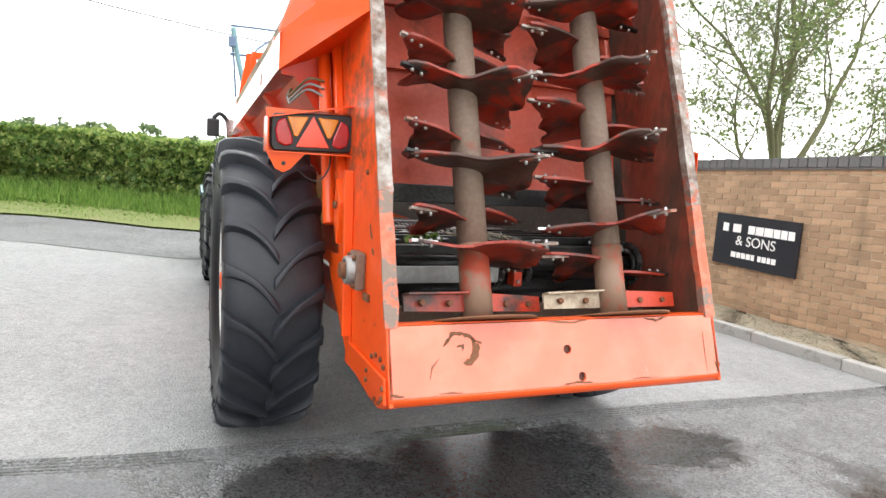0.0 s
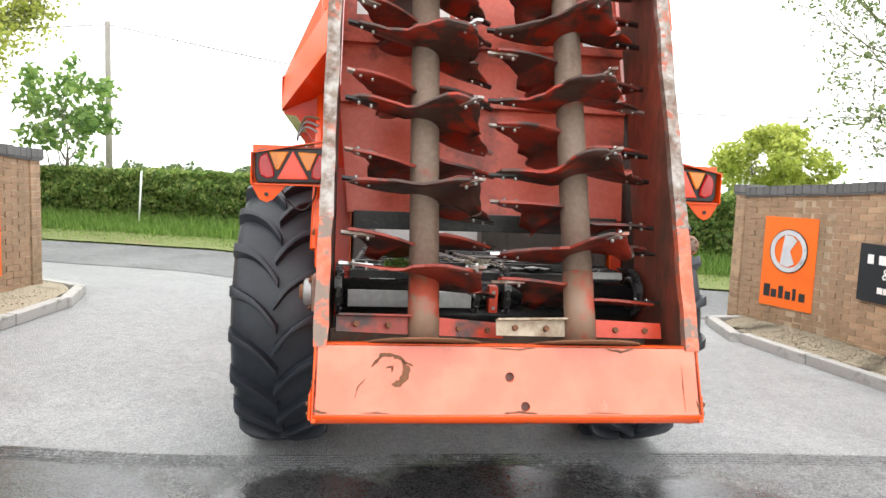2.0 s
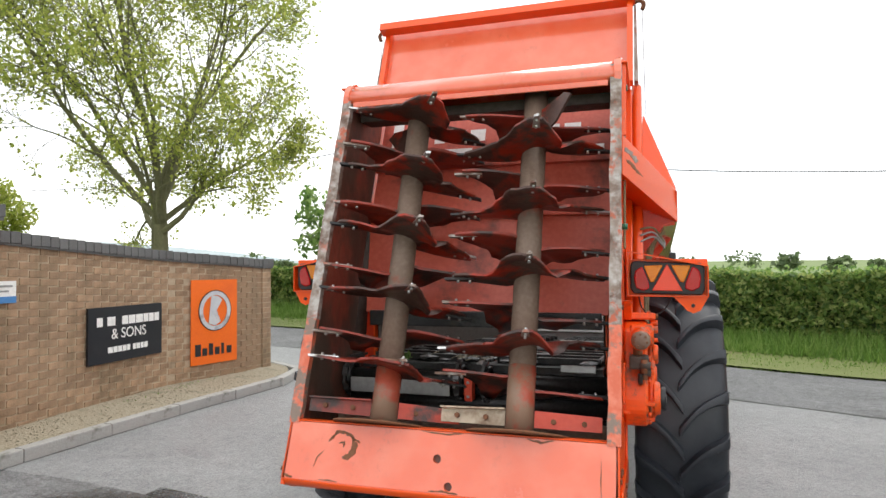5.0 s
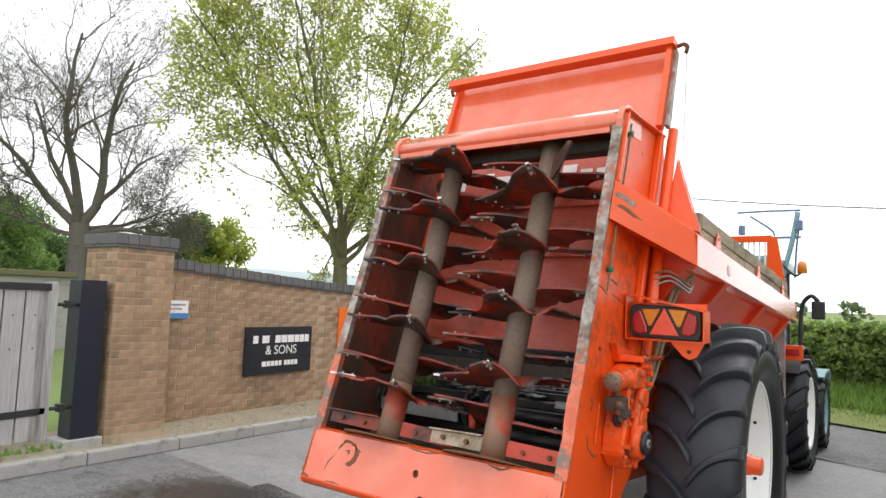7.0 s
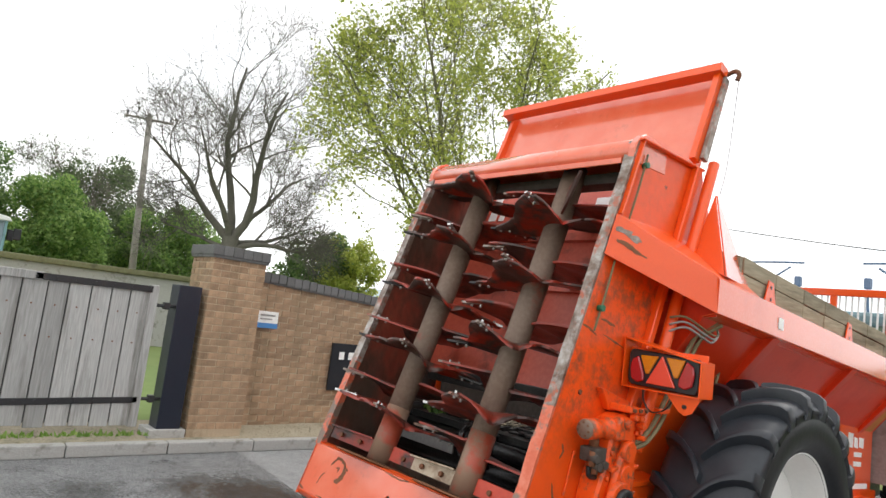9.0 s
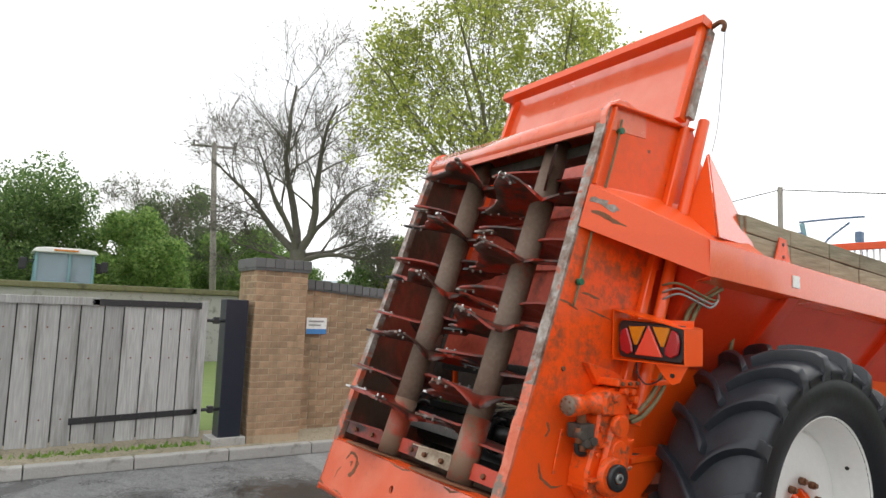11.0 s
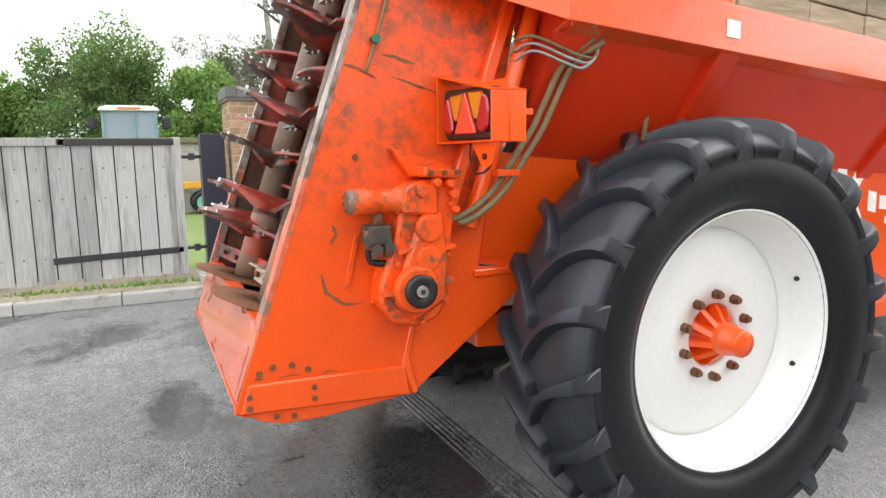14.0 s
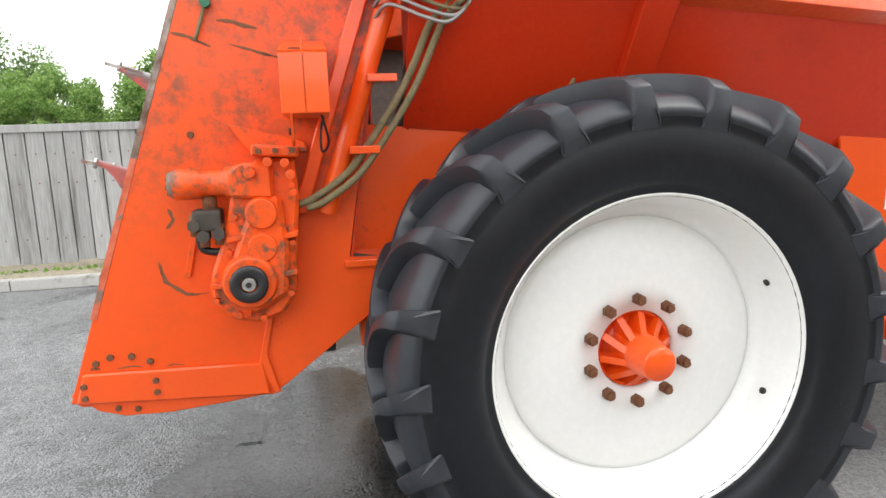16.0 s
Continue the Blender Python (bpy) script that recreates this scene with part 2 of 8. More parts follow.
M_MORTAR = material("lime_mortar", (0.45, 0.35, 0.24), (0.27, 0.2, 0.13), (0.52, 0.42, 0.3), 0.95, grain=70, stain=3, bump=0.6, streak=((0.17, 0.13, 0.075), (0.5, 0.72), 0.6))
M_CAP = material("blue_engineering_brick", (0.115, 0.115, 0.115), (0.06, 0.06, 0.05), (0.17, 0.17, 0.16), 0.8, grain=60, stain=8, bump=0.4, vary=0.14)
M_KERB = material("concrete_kerb", (0.36, 0.355, 0.335), (0.2, 0.2, 0.17), (0.45, 0.445, 0.42), 0.9, grain=60, stain=5, bump=0.4, vary=0.08)
M_GRAVEL = material("straw_coloured_gravel", (0.29, 0.25, 0.175), (0.17, 0.165, 0.11), (0.4, 0.36, 0.27), 0.95, grain=45, stain=3, bump=1.0, fine=0.4)
M_GRASS = material("meadow_grass", (0.14, 0.2, 0.055), (0.2, 0.23, 0.08), (0.18, 0.25, 0.07), 0.9, grain=3, stain=0.08, bump=0.5)
M_VERGE = material("verge_soil_grass", (0.15, 0.18, 0.055), (0.2, 0.18, 0.08), (0.2, 0.22, 0.08), 0.95, grain=18, stain=1.2, bump=0.8)
# Woodland colour paled and blued to stand in for air haze.
M_HILL_HAZE = material("woodland_with_haze_tint", (0.34, 0.41, 0.42), (0.29, 0.36, 0.35), (0.4, 0.46, 0.46), 0.95, grain=0.05, stain=0.012, bump=0, fine=0.4)
M_IRON = material("black_painted_iron", (0.02, 0.02, 0.022), (0.04, 0.035, 0.03), rough=0.5, grain=60, stain=6, bump=0.2)
M_NAVY = material("dark_navy_post_paint", (0.014, 0.018, 0.03), (0.02, 0.024, 0.034), rough=0.4, grain=60, stain=4, bump=0.04)
M_SIGNBK = material("black_sign_board", (0.012, 0.013, 0.018), (0.02, 0.02, 0.024), rough=0.35, grain=60, stain=3, bump=0.02)
M_SIGNOR = material("orange_sign_sheet", (0.9, 0.16, 0.012), (0.82, 0.13, 0.01), rough=0.4, grain=40, stain=2, bump=0.02)
M_WHITE = material("white_lettering", (0.82, 0.82, 0.8), (0.7, 0.7, 0.68), rough=0.5, grain=40, stain=6, bump=0)
M_SILVER = material("silver_emblem", (0.6, 0.62, 0.65), (0.2, 0.21, 0.23), (0.8, 0.82, 0.84), 0.4, 0.2, grain=8, stain=3, bump=0)
M_INK = material("black_print", (0.02, 0.02, 0.022), rough=0.5, grain=30, stain=3, bump=0)
M_BLUEP = material("blue_print", (0.06, 0.22, 0.5), rough=0.5, grain=30, stain=3, bump=0)
M_BARK = material("grey_brown_bark", (0.2, 0.18, 0.15), (0.11, 0.1, 0.08), (0.28, 0.26, 0.22), 0.95, grain=22, stain=3, bump=0.8)
M_DIMBARK = material("dark_oak_bark", (0.14, 0.13, 0.11), (0.075, 0.07, 0.055), (0.2, 0.19, 0.155), 0.95, grain=22, stain=3, bump=0.8)
M_MOSSBARK = material("mossy_bark", (0.14, 0.135, 0.07), (0.07, 0.07, 0.04), (0.2, 0.2, 0.11), 0.95, grain=22, stain=3, bump=0.8)
M_POLEWOOD = material("telegraph_pole_wood", (0.27, 0.25, 0.22), (0.16, 0.145, 0.125), rough=0.9, grain=25, stain=3, bump=0.5)
M_TEAL = material("tractor_blue_green_paint", (0.16, 0.3, 0.33), (0.12, 0.2, 0.22), rough=0.4, grain=40, stain=3, bump=0.03, coat=0.3)
M_BLUE = material("blue_steel_paint", (0.12, 0.18, 0.28), (0.06, 0.08, 0.12), rough=0.45, grain=40, stain=4, bump=0.05)
M_BANDYEL = material("dull_yellow_band", (0.5, 0.2, 0.04), (0.4, 0.1, 0.03), (0.55, 0.27, 0.07), rough=0.5, grain=40, stain=5, bump=0.03)
M_GREENRIM = material("pale_green_rim_paint", (0.22, 0.5, 0.38), (0.1, 0.25, 0.18), rough=0.5, grain=40, stain=6, bump=0.05)
M_YELLOW = material("yellow_machine_paint", (0.6, 0.3, 0.02), (0.35, 0.17, 0.02), rough=0.5, grain=40, stain=3)
M_REDTR = material("faded_red_paint", (0.5, 0.09, 0.05), (0.3, 0.06, 0.04), rough=0.5, grain=40, stain=3)


def leaf_material(name, base, light, dark):
    m = bpy.data.materials.new(name)
    m.use_nodes = True
    n, l = m.node_tree.nodes, m.node_tree.links
    p = n["Principled BSDF"]
    geo = n.new("ShaderNodeNewGeometry")
    r = n.new("ShaderNodeValToRGB")
    r.color_ramp.elements[0].color, r.color_ramp.elements[1].color = (*dark, 1), (*light, 1)
    e = r.color_ramp.elements.new(0.5)
    e.color = (*base, 1)
    l.new(geo.outputs["Random Per Island"], r.inputs[0])
    l.new(r.outputs[0], p.inputs["Base Color"])
    p.inputs["Roughness"].default_value = 0.55
    t = n.new("ShaderNodeBsdfTranslucent")
    l.new(r.outputs[0], t.inputs["Color"])
    mx = n.new("ShaderNodeMixShader")
    mx.inputs[0].default_value = 0.6
    l.new(p.outputs[0], mx.inputs[1])
    l.new(t.outputs[0], mx.inputs[2])
    l.new(mx.outputs[0], n["Material Output"].inputs["Surface"])
    return m


M_LEAFY = leaf_material("young_yellow_green_leaves", (0.43, 0.49, 0.1), (0.6, 0.62, 0.16), (0.29, 0.36, 0.075))
M_LEAFA = leaf_material("thin_grey_green_leaves", (0.2, 0.26, 0.1), (0.32, 0.38, 0.16), (0.11, 0.16, 0.06))
M_LEAFH = leaf_material("hedge_leaves", (0.19, 0.3, 0.065), (0.42, 0.46, 0.15), (0.07, 0.14, 0.035))
M_HEDGE_SHADE = material("hedge_inner_shade_colour", (0.05, 0.075, 0.025), (0.025, 0.035, 0.014), (0.1, 0.14, 0.04), 0.95, grain=14, stain=4, bump=1.0, fine=0.5)
M_LEAFG = leaf_material("mid_green_leaves", (0.21, 0.34, 0.09), (0.36, 0.48, 0.15), (0.1, 0.2, 0.055))
M_LEAFD = leaf_material("dark_green_leaves", (0.14, 0.235, 0.075), (0.27, 0.37, 0.13), (0.07, 0.135, 0.045))
M_LEAFF = leaf_material("far_hazy_leaves", (0.16, 0.22, 0.1), (0.24, 0.3, 0.15), (0.1, 0.15, 0.07))
M_STONES = leaf_material("loose_buff_stones", (0.29, 0.25, 0.175), (0.38, 0.34, 0.25), (0.19, 0.165, 0.115))
M_BLADE = leaf_material("grass_blades", (0.2, 0.34, 0.065), (0.34, 0.46, 0.13), (0.12, 0.23, 0.04))


def glass_material():
    m = bpy.data.materials.new("cab_glass")
    m.use_nodes = True
    p = m.node_tree.nodes["Principled BSDF"]
    p.inputs["Base Color"].default_value = (0.35, 0.45, 0.52, 1)
    p.inputs["Roughness"].default_value = 0.05
    p.inputs["Transmission Weight"].default_value = 0.35
    p.inputs["IOR"].default_value = 1.45
    return m


M_GLASS = glass_material()


def paving(name, base, chip, wet_at, pools, rough_dry=0.52, rough_wet=0.05, blotch=1.0):
    """Worn paving: stone chips, mottling, streaks of damp, and pools of wet at (x, y, radius, stretch)."""
    m = bpy.data.materials.new(name)
    m.use_nodes = True
    n, l = m.node_tree.nodes, m.node_tree.links
    p = n["Principled BSDF"]
    co = n.new("ShaderNodeTexCoord")

    def noise_(scale, detail, rough=0.6, dist=0.0):
        q = n.new("ShaderNodeTexNoise")
        q.inputs["Scale"].default_value, q.inputs["Detail"].default_value = scale, detail
        q.inputs["Roughness"].default_value, q.inputs["Distortion"].default_value = rough, dist
        l.new(co.outputs["Object"], q.inputs["Vector"])
        return q.outputs[0]

    def ramp(src, a0, a1, b0=0.0, b1=1.0):
        r = n.new("ShaderNodeMapRange")
        for i, v in ((1, a0), (2, a1), (3, b0), (4, b1)):
            r.inputs[i].default_value = v
        l.new(src, r.inputs[0])
        return r.outputs[0]

    def op(kind, x, y):
        q = n.new("ShaderNodeMath")
        q.operation = kind
        for i, v in enumerate((x, y)):
            if isinstance(v, (int, float)):
                q.inputs[i].default_value = v
            else:
                l.new(v, q.inputs[i])
        return q.outputs[0]

    vor = n.new("ShaderNodeTexVoronoi")
    vor.inputs["Scale"].default_value = chip
    l.new(co.outputs["Object"], vor.inputs["Vector"])
    sep = n.new("ShaderNodeSeparateColor")
    l.new(vor.outputs["Color"], sep.inputs[0])
    chips = ramp(sep.outputs[0], 0, 1, 1 - 0.45 * blotch, 1 + 0.5 * blotch)
    mott = ramp(noise_(9, 6, 0.7), 0.3, 0.7, 1 - 0.28 * blotch, 1 + 0.25 * blotch)
    broad = ramp(noise_(0.9, 5), 0.3, 0.7, 1 - 0.22 * blotch, 1 + 0.2 * blotch)
    value = op('MULTIPLY', op('MULTIPLY', chips, mott), broad)
    wet = ramp(noise_(0.8, 8, 0.6, 0.5), *wet_at)
    edge = op('ADD', op('MULTIPLY', noise_(3.0, 7, 0.7), 0.75), op('MULTIPLY', noise_(17.0, 6, 0.75), 0.25))
    sx = n.new("ShaderNodeSeparateXYZ")
    l.new(co.outputs["Object"], sx.inputs[0])
    for cx, cy, r_, k in pools:
        dx, dy = op('SUBTRACT', sx.outputs[0], cx), op('MULTIPLY', op('SUBTRACT', sx.outputs[1], cy), k)
        d = op('SQRT', op('ADD', op('MULTIPLY', dx, dx), op('MULTIPLY', dy, dy)), 0)
        d = op('ADD', d, op('MULTIPLY', op('SUBTRACT', edge, 0.5), min(r_, 0.7) * 1.8))
        wet = op('MAXIMUM', wet, ramp(d, r_ * 1.15, r_ * 0.75))
    value = op('MULTIPLY', value, ramp(wet, 0, 1, 1.0, 0.24))
    mc = n.new("ShaderNodeMix")
    mc.data_type = 'RGBA'
    mc.blend_type = 'MULTIPLY'
    mc.inputs[0].default_value = 1.0
    mc.inputs[6].default_value = (*base, 1)
    cb = n.new("ShaderNodeCombineColor")
    for i in range(3):
        l.new(value, cb.inputs[i])
    l.new(cb.outputs[0], mc.inputs[7])
    l.new(mc.outputs[2], p.inputs["Base Color"])
    rough = op('ADD', ramp(wet, 0, 1, rough_dry, rough_wet), op('MULTIPLY', sep.outputs[1], ramp(wet, 0, 1, 0.18, 0.06)))
    l.new(rough, p.inputs["Roughness"])
    b1 = n.new("ShaderNodeBump")
    b1.inputs["Distance"].default_value = 0.012
    l.new(ramp(wet, 0, 1, 0.8, 0.12), b1.inputs["Strength"])
    l.new(op('ADD', op('MULTIPLY', vor.outputs["Distance"], -1.2), op('ADD', op('MULTIPLY', noise_(14, 6, 0.7), 1.6), op('MULTIPLY', noise_(48, 3, 0.6), 1.3))), b1.inputs["Height"])
    l.new(b1.outputs[0], p.inputs["Normal"])
    return m


M_TARMAC = paving("damp_tarmac", (0.2, 0.205, 0.207), 88, (0.5, 0.66), ((0.1, 0.7, 0.9, 1.3), (-0.85, 0.8, 0.6, 1.6), (-2.4, 0.75, 0.9, 1.7), (-1.3, -0.1, 0.5, 2.2), (1.3, 0.75, 0.5, 1.5), (0.6, 0.2, 0.35, 1.2)), 0.3, 0.035)
M_CONC = paving("damp_concrete_apron", (0.305, 0.312, 0.312), 95, (0.58, 0.85), (), 0.4, 0.14, 0.55)
M_ROAD = paving("road_asphalt", (0.18, 0.183, 0.186), 90, (0.58, 0.8), (), 0.55, 0.3)


# ---------------------------------------------------------------- mesh helpers
def mesh_of(name, verts, faces, mat, smooth=False):
    me = bpy.data.meshes.new(name)
    me.from_pydata([tuple(v) for v in verts], [], [tuple(f) for f in faces])
    me.materials.append(mat)
    if smooth:
        me.shade_smooth()
    me.validate()
    return me


def finish(bm, smooth=False):
    bmesh.ops.recalc_face_normals(bm, faces=bm.faces)
    if smooth:
        for f in bm.faces:
            f.smooth = True
    return bm


def part(name, bm, mat, parent, label=""):
    me = bpy.data.meshes.new(name)
    bm.to_mesh(me)
    bm.free()
    me.materials.append(mat)
    ob = new(name, me)
    ob.parent = parent
    if label:
        ob["label"] = label
    return ob


def thing(name, label, category, group="", at=(0, 0, 0), kind=""):
    ob = new(name)
    ob.location = at
    ob.empty_display_size = 0.1
    return tagged(ob, label, category, group, kind)


def box(x0, x1, y0, y1, z0, z1, bevel=0.0, bm=None):
    bm = bm or bmesh.new()
    r = bmesh.ops.create_cube(bm, size=1)
    for v in r["verts"]:
        v.co = Vector(((x0 + x1) / 2 + v.co.x * (x1 - x0), (y0 + y1) / 2 + v.co.y * (y1 - y0), (z0 + z1) / 2 + v.co.z * (z1 - z0)))
    if bevel:
        es = {e for v in r["verts"] for e in v.link_edges}
        bmesh.ops.bevel(bm, geom=list(es), offset=bevel, segments=2, affect='EDGES', profile=0.6)
    return bm


def cyl(p0, p1, r0, r1=None, seg=20, bm=None, bevel=0.0):
    bm = bm or bmesh.new()
    p0, p1 = Vector(p0), Vector(p1)
    d = p1 - p0
    m = Matrix.Translation((p0 + p1) / 2) @ d.to_track_quat('Z', 'Y').to_matrix().to_4x4()
    r = bmesh.ops.create_cone(bm, cap_ends=True, segments=seg, radius1=r0, radius2=r0 if r1 is None else r1, depth=d.length, matrix=m)
    for v in r["verts"]:
        for f in v.link_faces:
            f.smooth = len(f.verts) == 4
    if bevel:
        es = [e for e in {e for v in r["verts"] for e in v.link_edges} if any(len(f.verts) > 4 for f in e.link_faces)]
        bmesh.ops.bevel(bm, geom=es, offset=bevel, segments=2, affect='EDGES', profile=0.6)
    return bm


def prism(pts, axis, a, b, bevel=0.0, bm=None):
    """A flat outline of (u, v) points pushed from a to b along an axis: x takes (y, z), y takes (x, z), z takes (x, y)."""
    bm = bm or bmesh.new()

    def at(u, v, w):
        return {"x": (w, u, v), "y": (u, w, v), "z": (u, v, w)}[axis]
    lo = [bm.verts.new(at(u, v, a)) for u, v in pts]
    hi = [bm.verts.new(at(u, v, b)) for u, v in pts]
    fs = [bm.faces.new(lo), bm.faces.new(hi)]
    k = len(pts)
    for i in range(k):
        fs.append(bm.faces.new((lo[i], lo[(i + 1) % k], hi[(i + 1) % k], hi[i])))
    bmesh.ops.recalc_face_normals(bm, faces=fs)
    if bevel:
        es = {e for f in fs for e in f.edges}
        bmesh.ops.bevel(bm, geom=list(es), offset=bevel, segments=1, affect='EDGES')
    return bm


def plate(corners, thick, bm=None):
    """A sheet through 3 or more corners in space, with a thickness along its normal."""
    bm = bm or bmesh.new()
    c = [Vector(p) for p in corners]
    nrm = (c[1] - c[0]).cross(c[2] - c[0]).normalized() * thick
    lo = [bm.verts.new(p) for p in c]
    hi = [bm.verts.new(p + nrm) for p in c]
    fs = [bm.faces.new(lo), bm.faces.new(hi)]
    k = len(c)
    for i in range(k):
        fs.append(bm.faces.new((lo[i], lo[(i + 1) % k], hi[(i + 1) % k], hi[i])))
    bmesh.ops.recalc_face_normals(bm, faces=fs)
    return bm


def pipe(points, r, seg=10, bm=None, closed=False):
    """A round tube along points, smoothed."""
    bm = bm or bmesh.new()
    pts = [Vector(p) for p in points]
    fine = []
    k = len(pts)
    for i in range(k - 1):
        p0, p1, p2, p3 = pts[max(i - 1, 0)], pts[i], pts[i + 1], pts[min(i + 2, k - 1)]
        for j in range(6):
            t = j / 6
            fine.append(0.5 * (2 * p1 + (p2 - p0) * t + (2 * p0 - 5 * p1 + 4 * p2 - p3) * t * t + (3 * p1 - p0 - 3 * p2 + p3) * t ** 3))
    fine.append(pts[-1])
    rings = []
    for i, p in enumerate(fine):
        d = (fine[min(i + 1, len(fine) - 1)] - fine[max(i - 1, 0)]).normalized()
        q = d.to_track_quat('Z', 'Y')
        rings.append([bm.verts.new(p + q @ Vector((math.cos(a) * r, math.sin(a) * r, 0))) for a in (2 * math.pi * s / seg for s in range(seg))])
    for a, b in zip(rings, rings[1:]):
        # align the nearest vertices so the tube does not twist
        off = min(range(seg), key=lambda o: (a[0].co - b[o].co).length)
        for s in range(seg):
            f = bm.faces.new((a[s], a[(s + 1) % seg], b[(s + 1 + off) % seg], b[(s + off) % seg]))
            f.smooth = True
    bm.faces.new(rings[0])
    bm.faces.new(rings[-1])
    return finish(bm)


def lathe(profile, centre, axis="x", seg=72, bm=None, close=False):
    """Turns (offset along the axis, radius) points round an axis through centre."""
    bm = bm or bmesh.new()
    cx, cy, cz = centre
    rings = []
    for o, r in profile:
        ring = []
        for s in range(seg):
            a = 2 * math.pi * s / seg
            u, v = math.sin(a) * r, math.cos(a) * r
            ring.append(bm.verts.new({"x": (cx + o, cy + u, cz + v), "y": (cx + u, cy + o, cz + v), "z": (cx + u, cy + v, cz + o)}[axis]))
        rings.append(ring)
    pairs = list(zip(rings, rings[1:])) + ([(rings[-1], rings[0])] if close else [])
    for a, b in pairs:
        for s in range(seg):
            f = bm.faces.new((a[s], a[(s + 1) % seg], b[(s + 1) % seg], b[s]))
            f.smooth = True
    return finish(bm)


def bolt(p, d, r=0.012, h=0.01, bm=None):
    p, d = Vector(p), Vector(d).normalized()
    return cyl(p, p + d * h, r, r * 0.92, seg=6, bm=bm)


def smooth01(t):
    t = min(1, max(0, t))
    return t * t * (3 - 2 * t)


def ground_z(x, y):
    """The yard is nearly level, rises to the kerb on the one hand and falls a little on the other."""
    return 0.13 * smooth01((-x - 1.3) / 2.6) - 0.05 * smooth01((x - 1.3) / 2.6)


# ---------------------------------------------------------------- ground, road, kerbs
def grid(name, label, xs, lo, hi, rows, mat, lift=0.0, height=ground_z, category="ground"):
    """A sheet between the lines y = lo(x) and y = hi(x)."""
    vs, fs = [], []
    for x in xs:
        for r in range(rows + 1):
            y = lo(x) + (hi(x) - lo(x)) * r / rows
            vs.append((x, y, height(x, y) + lift))
    k = rows + 1
    for i in range(len(xs) - 1):
        for r in range(rows):
            fs.append((i * k + r, (i + 1) * k + r, (i + 1) * k + r + 1, i * k + r + 1))
    return tagged(new(name, mesh_of(name, vs, fs, mat, True)), label, category, kind="structure")


def spread(a, b, step):
    n = max(1, int(round((b - a) / step)))
    return [a + (b - a) * i / n for i in range(n + 1)]


def land_z(x, y):
    """Lawn on the one hand, yard bed in the middle, bank and fields beyond the road, low hills far off."""
    z = ground_z(x, y) - 0.06
    z += 0.2 * smooth01((-x - 4.7) / 0.5) * smooth01((6.0 - y) / 1.0)
    over = y - (10.2 - 0.3 * x)
    z += 0.32 * smooth01(over / 1.6)
    d = math.hypot(x, y)
    if d > 200:
        z += (7 if x > -0.5 * y else 17) * smooth01((d - 260) / 420) * (0.6 + 0.5 * noise.noise(Vector((math.atan2(y, x) * 2.5, 3.1, 0))))
    return z


coords = sorted({round(s * v, 2) for s in (-1, 1) for v in (0, 1, 2, 3, 4, 4.6, 5, 5.4, 6, 7, 8, 9, 10, 11, 12, 13, 14, 16, 18, 21, 25, 30, 40, 55, 80, 120, 180, 260, 340, 430, 540, 700, 900)})
grid("ground", "green meadow grass running to low hills", coords, lambda x: -900, lambda x: 900, 1, M_GRASS, height=land_z)
old = bpy.data.objects["ground"]
gv, gf = [], []
for x in coords:
    for y in coords:
        gv.append((x, y, land_z(x, y)))
k = len(coords)
for i in range(k - 1):
    for j in range(k - 1):
        gf.append((i * k + j, (i + 1) * k + j, (i + 1) * k + j + 1, i * k + j + 1))
old.data = mesh_of("ground", gv, gf, M_GRASS, True)


def near_line(x):
    return 7.1 - 0.3 * x


def far_line(x):
    return 10.2 - 0.3 * x


grid("yard", "damp dark tarmac yard with wet patches", spread(-4.5, 9, 0.25), lambda x: -12, lambda x: 1.2, 40, M_TARMAC)
grid("yard_edge", "damp tarmac strip beside the kerb", spread(-4.5, -2.7, 0.25), lambda x: 1.2, lambda x: 1.37, 1, M_CONC)
grid("apron", "pale damp concrete apron between yard and road", spread(-9, 12, 0.25), lambda x: 1.37, near_line, 26, M_CONC, 0.0)
grid("road", "grey asphalt country road with worn surface", spread(-70, 70, 1.0), near_line, far_line, 6, M_ROAD, -0.006, category="road")
grid("road_joint", "dark ragged joint along the road edge", spread(-12, 12, 0.3), lambda x: near_line(x) - 0.02 + 0.02 * math.sin(x * 5), lambda x: near_line(x) + 0.05 + 0.02 * math.sin(x * 7), 1, M_DARK, 0.003, category="road")
grid("mown_verge", "short yellow-green mown grass verge", spread(-70, 70, 1.0), lambda x: far_line(x) + 0.03 * math.sin(x * 3), lambda x: far_line(x) + 0.9, 3, M_VERGE,
     0.03, height=lambda x, y: ground_z(x, y) + 0.28 * smooth01((y - far_line(x)) / 1.6), category="grass verge")

# drain channel of ribbed bars between yard and apron
drain = thing("drain_channel", "ribbed grey concrete drain channel across the yard", "drain", kind="structure")
bed = grid("drain_bed", "", spread(-2.7, 4.4, 0.4), lambda x: 1.2, lambda x: 1.37, 1, M_TARMAC, -0.02)
bed.parent = drain
del bed["category"], bed["kind"]
for i in range(5):
    vs = []
    ob = grid("rib", "", spread(-2.7, 4.4, 0.2), lambda x: 1.205 + i * 0.034, lambda x: 1.205 + i * 0.034 + 0.022, 1, M_TARMAC, 0.002)
    sm = ob.modifiers.new("depth", 'SOLIDIFY')
    sm.thickness = 0.03
    sm.offset = -1
    ob.parent = drain
    del ob["category"], ob["kind"]
manhole = thing("inspection_cover", "small square iron cover set in the tarmac", "drain cover", kind="structure")
part("cover_frame", box(-0.58, -0.28, 0.33, 0.47, -0.02, 0.003, 0.002), M_TARMAC, manhole)
part("cover_lid", box(-0.567, -0.293, 0.343, 0.457, -0.01, 0.007, 0.003), M_TARMAC, manhole)


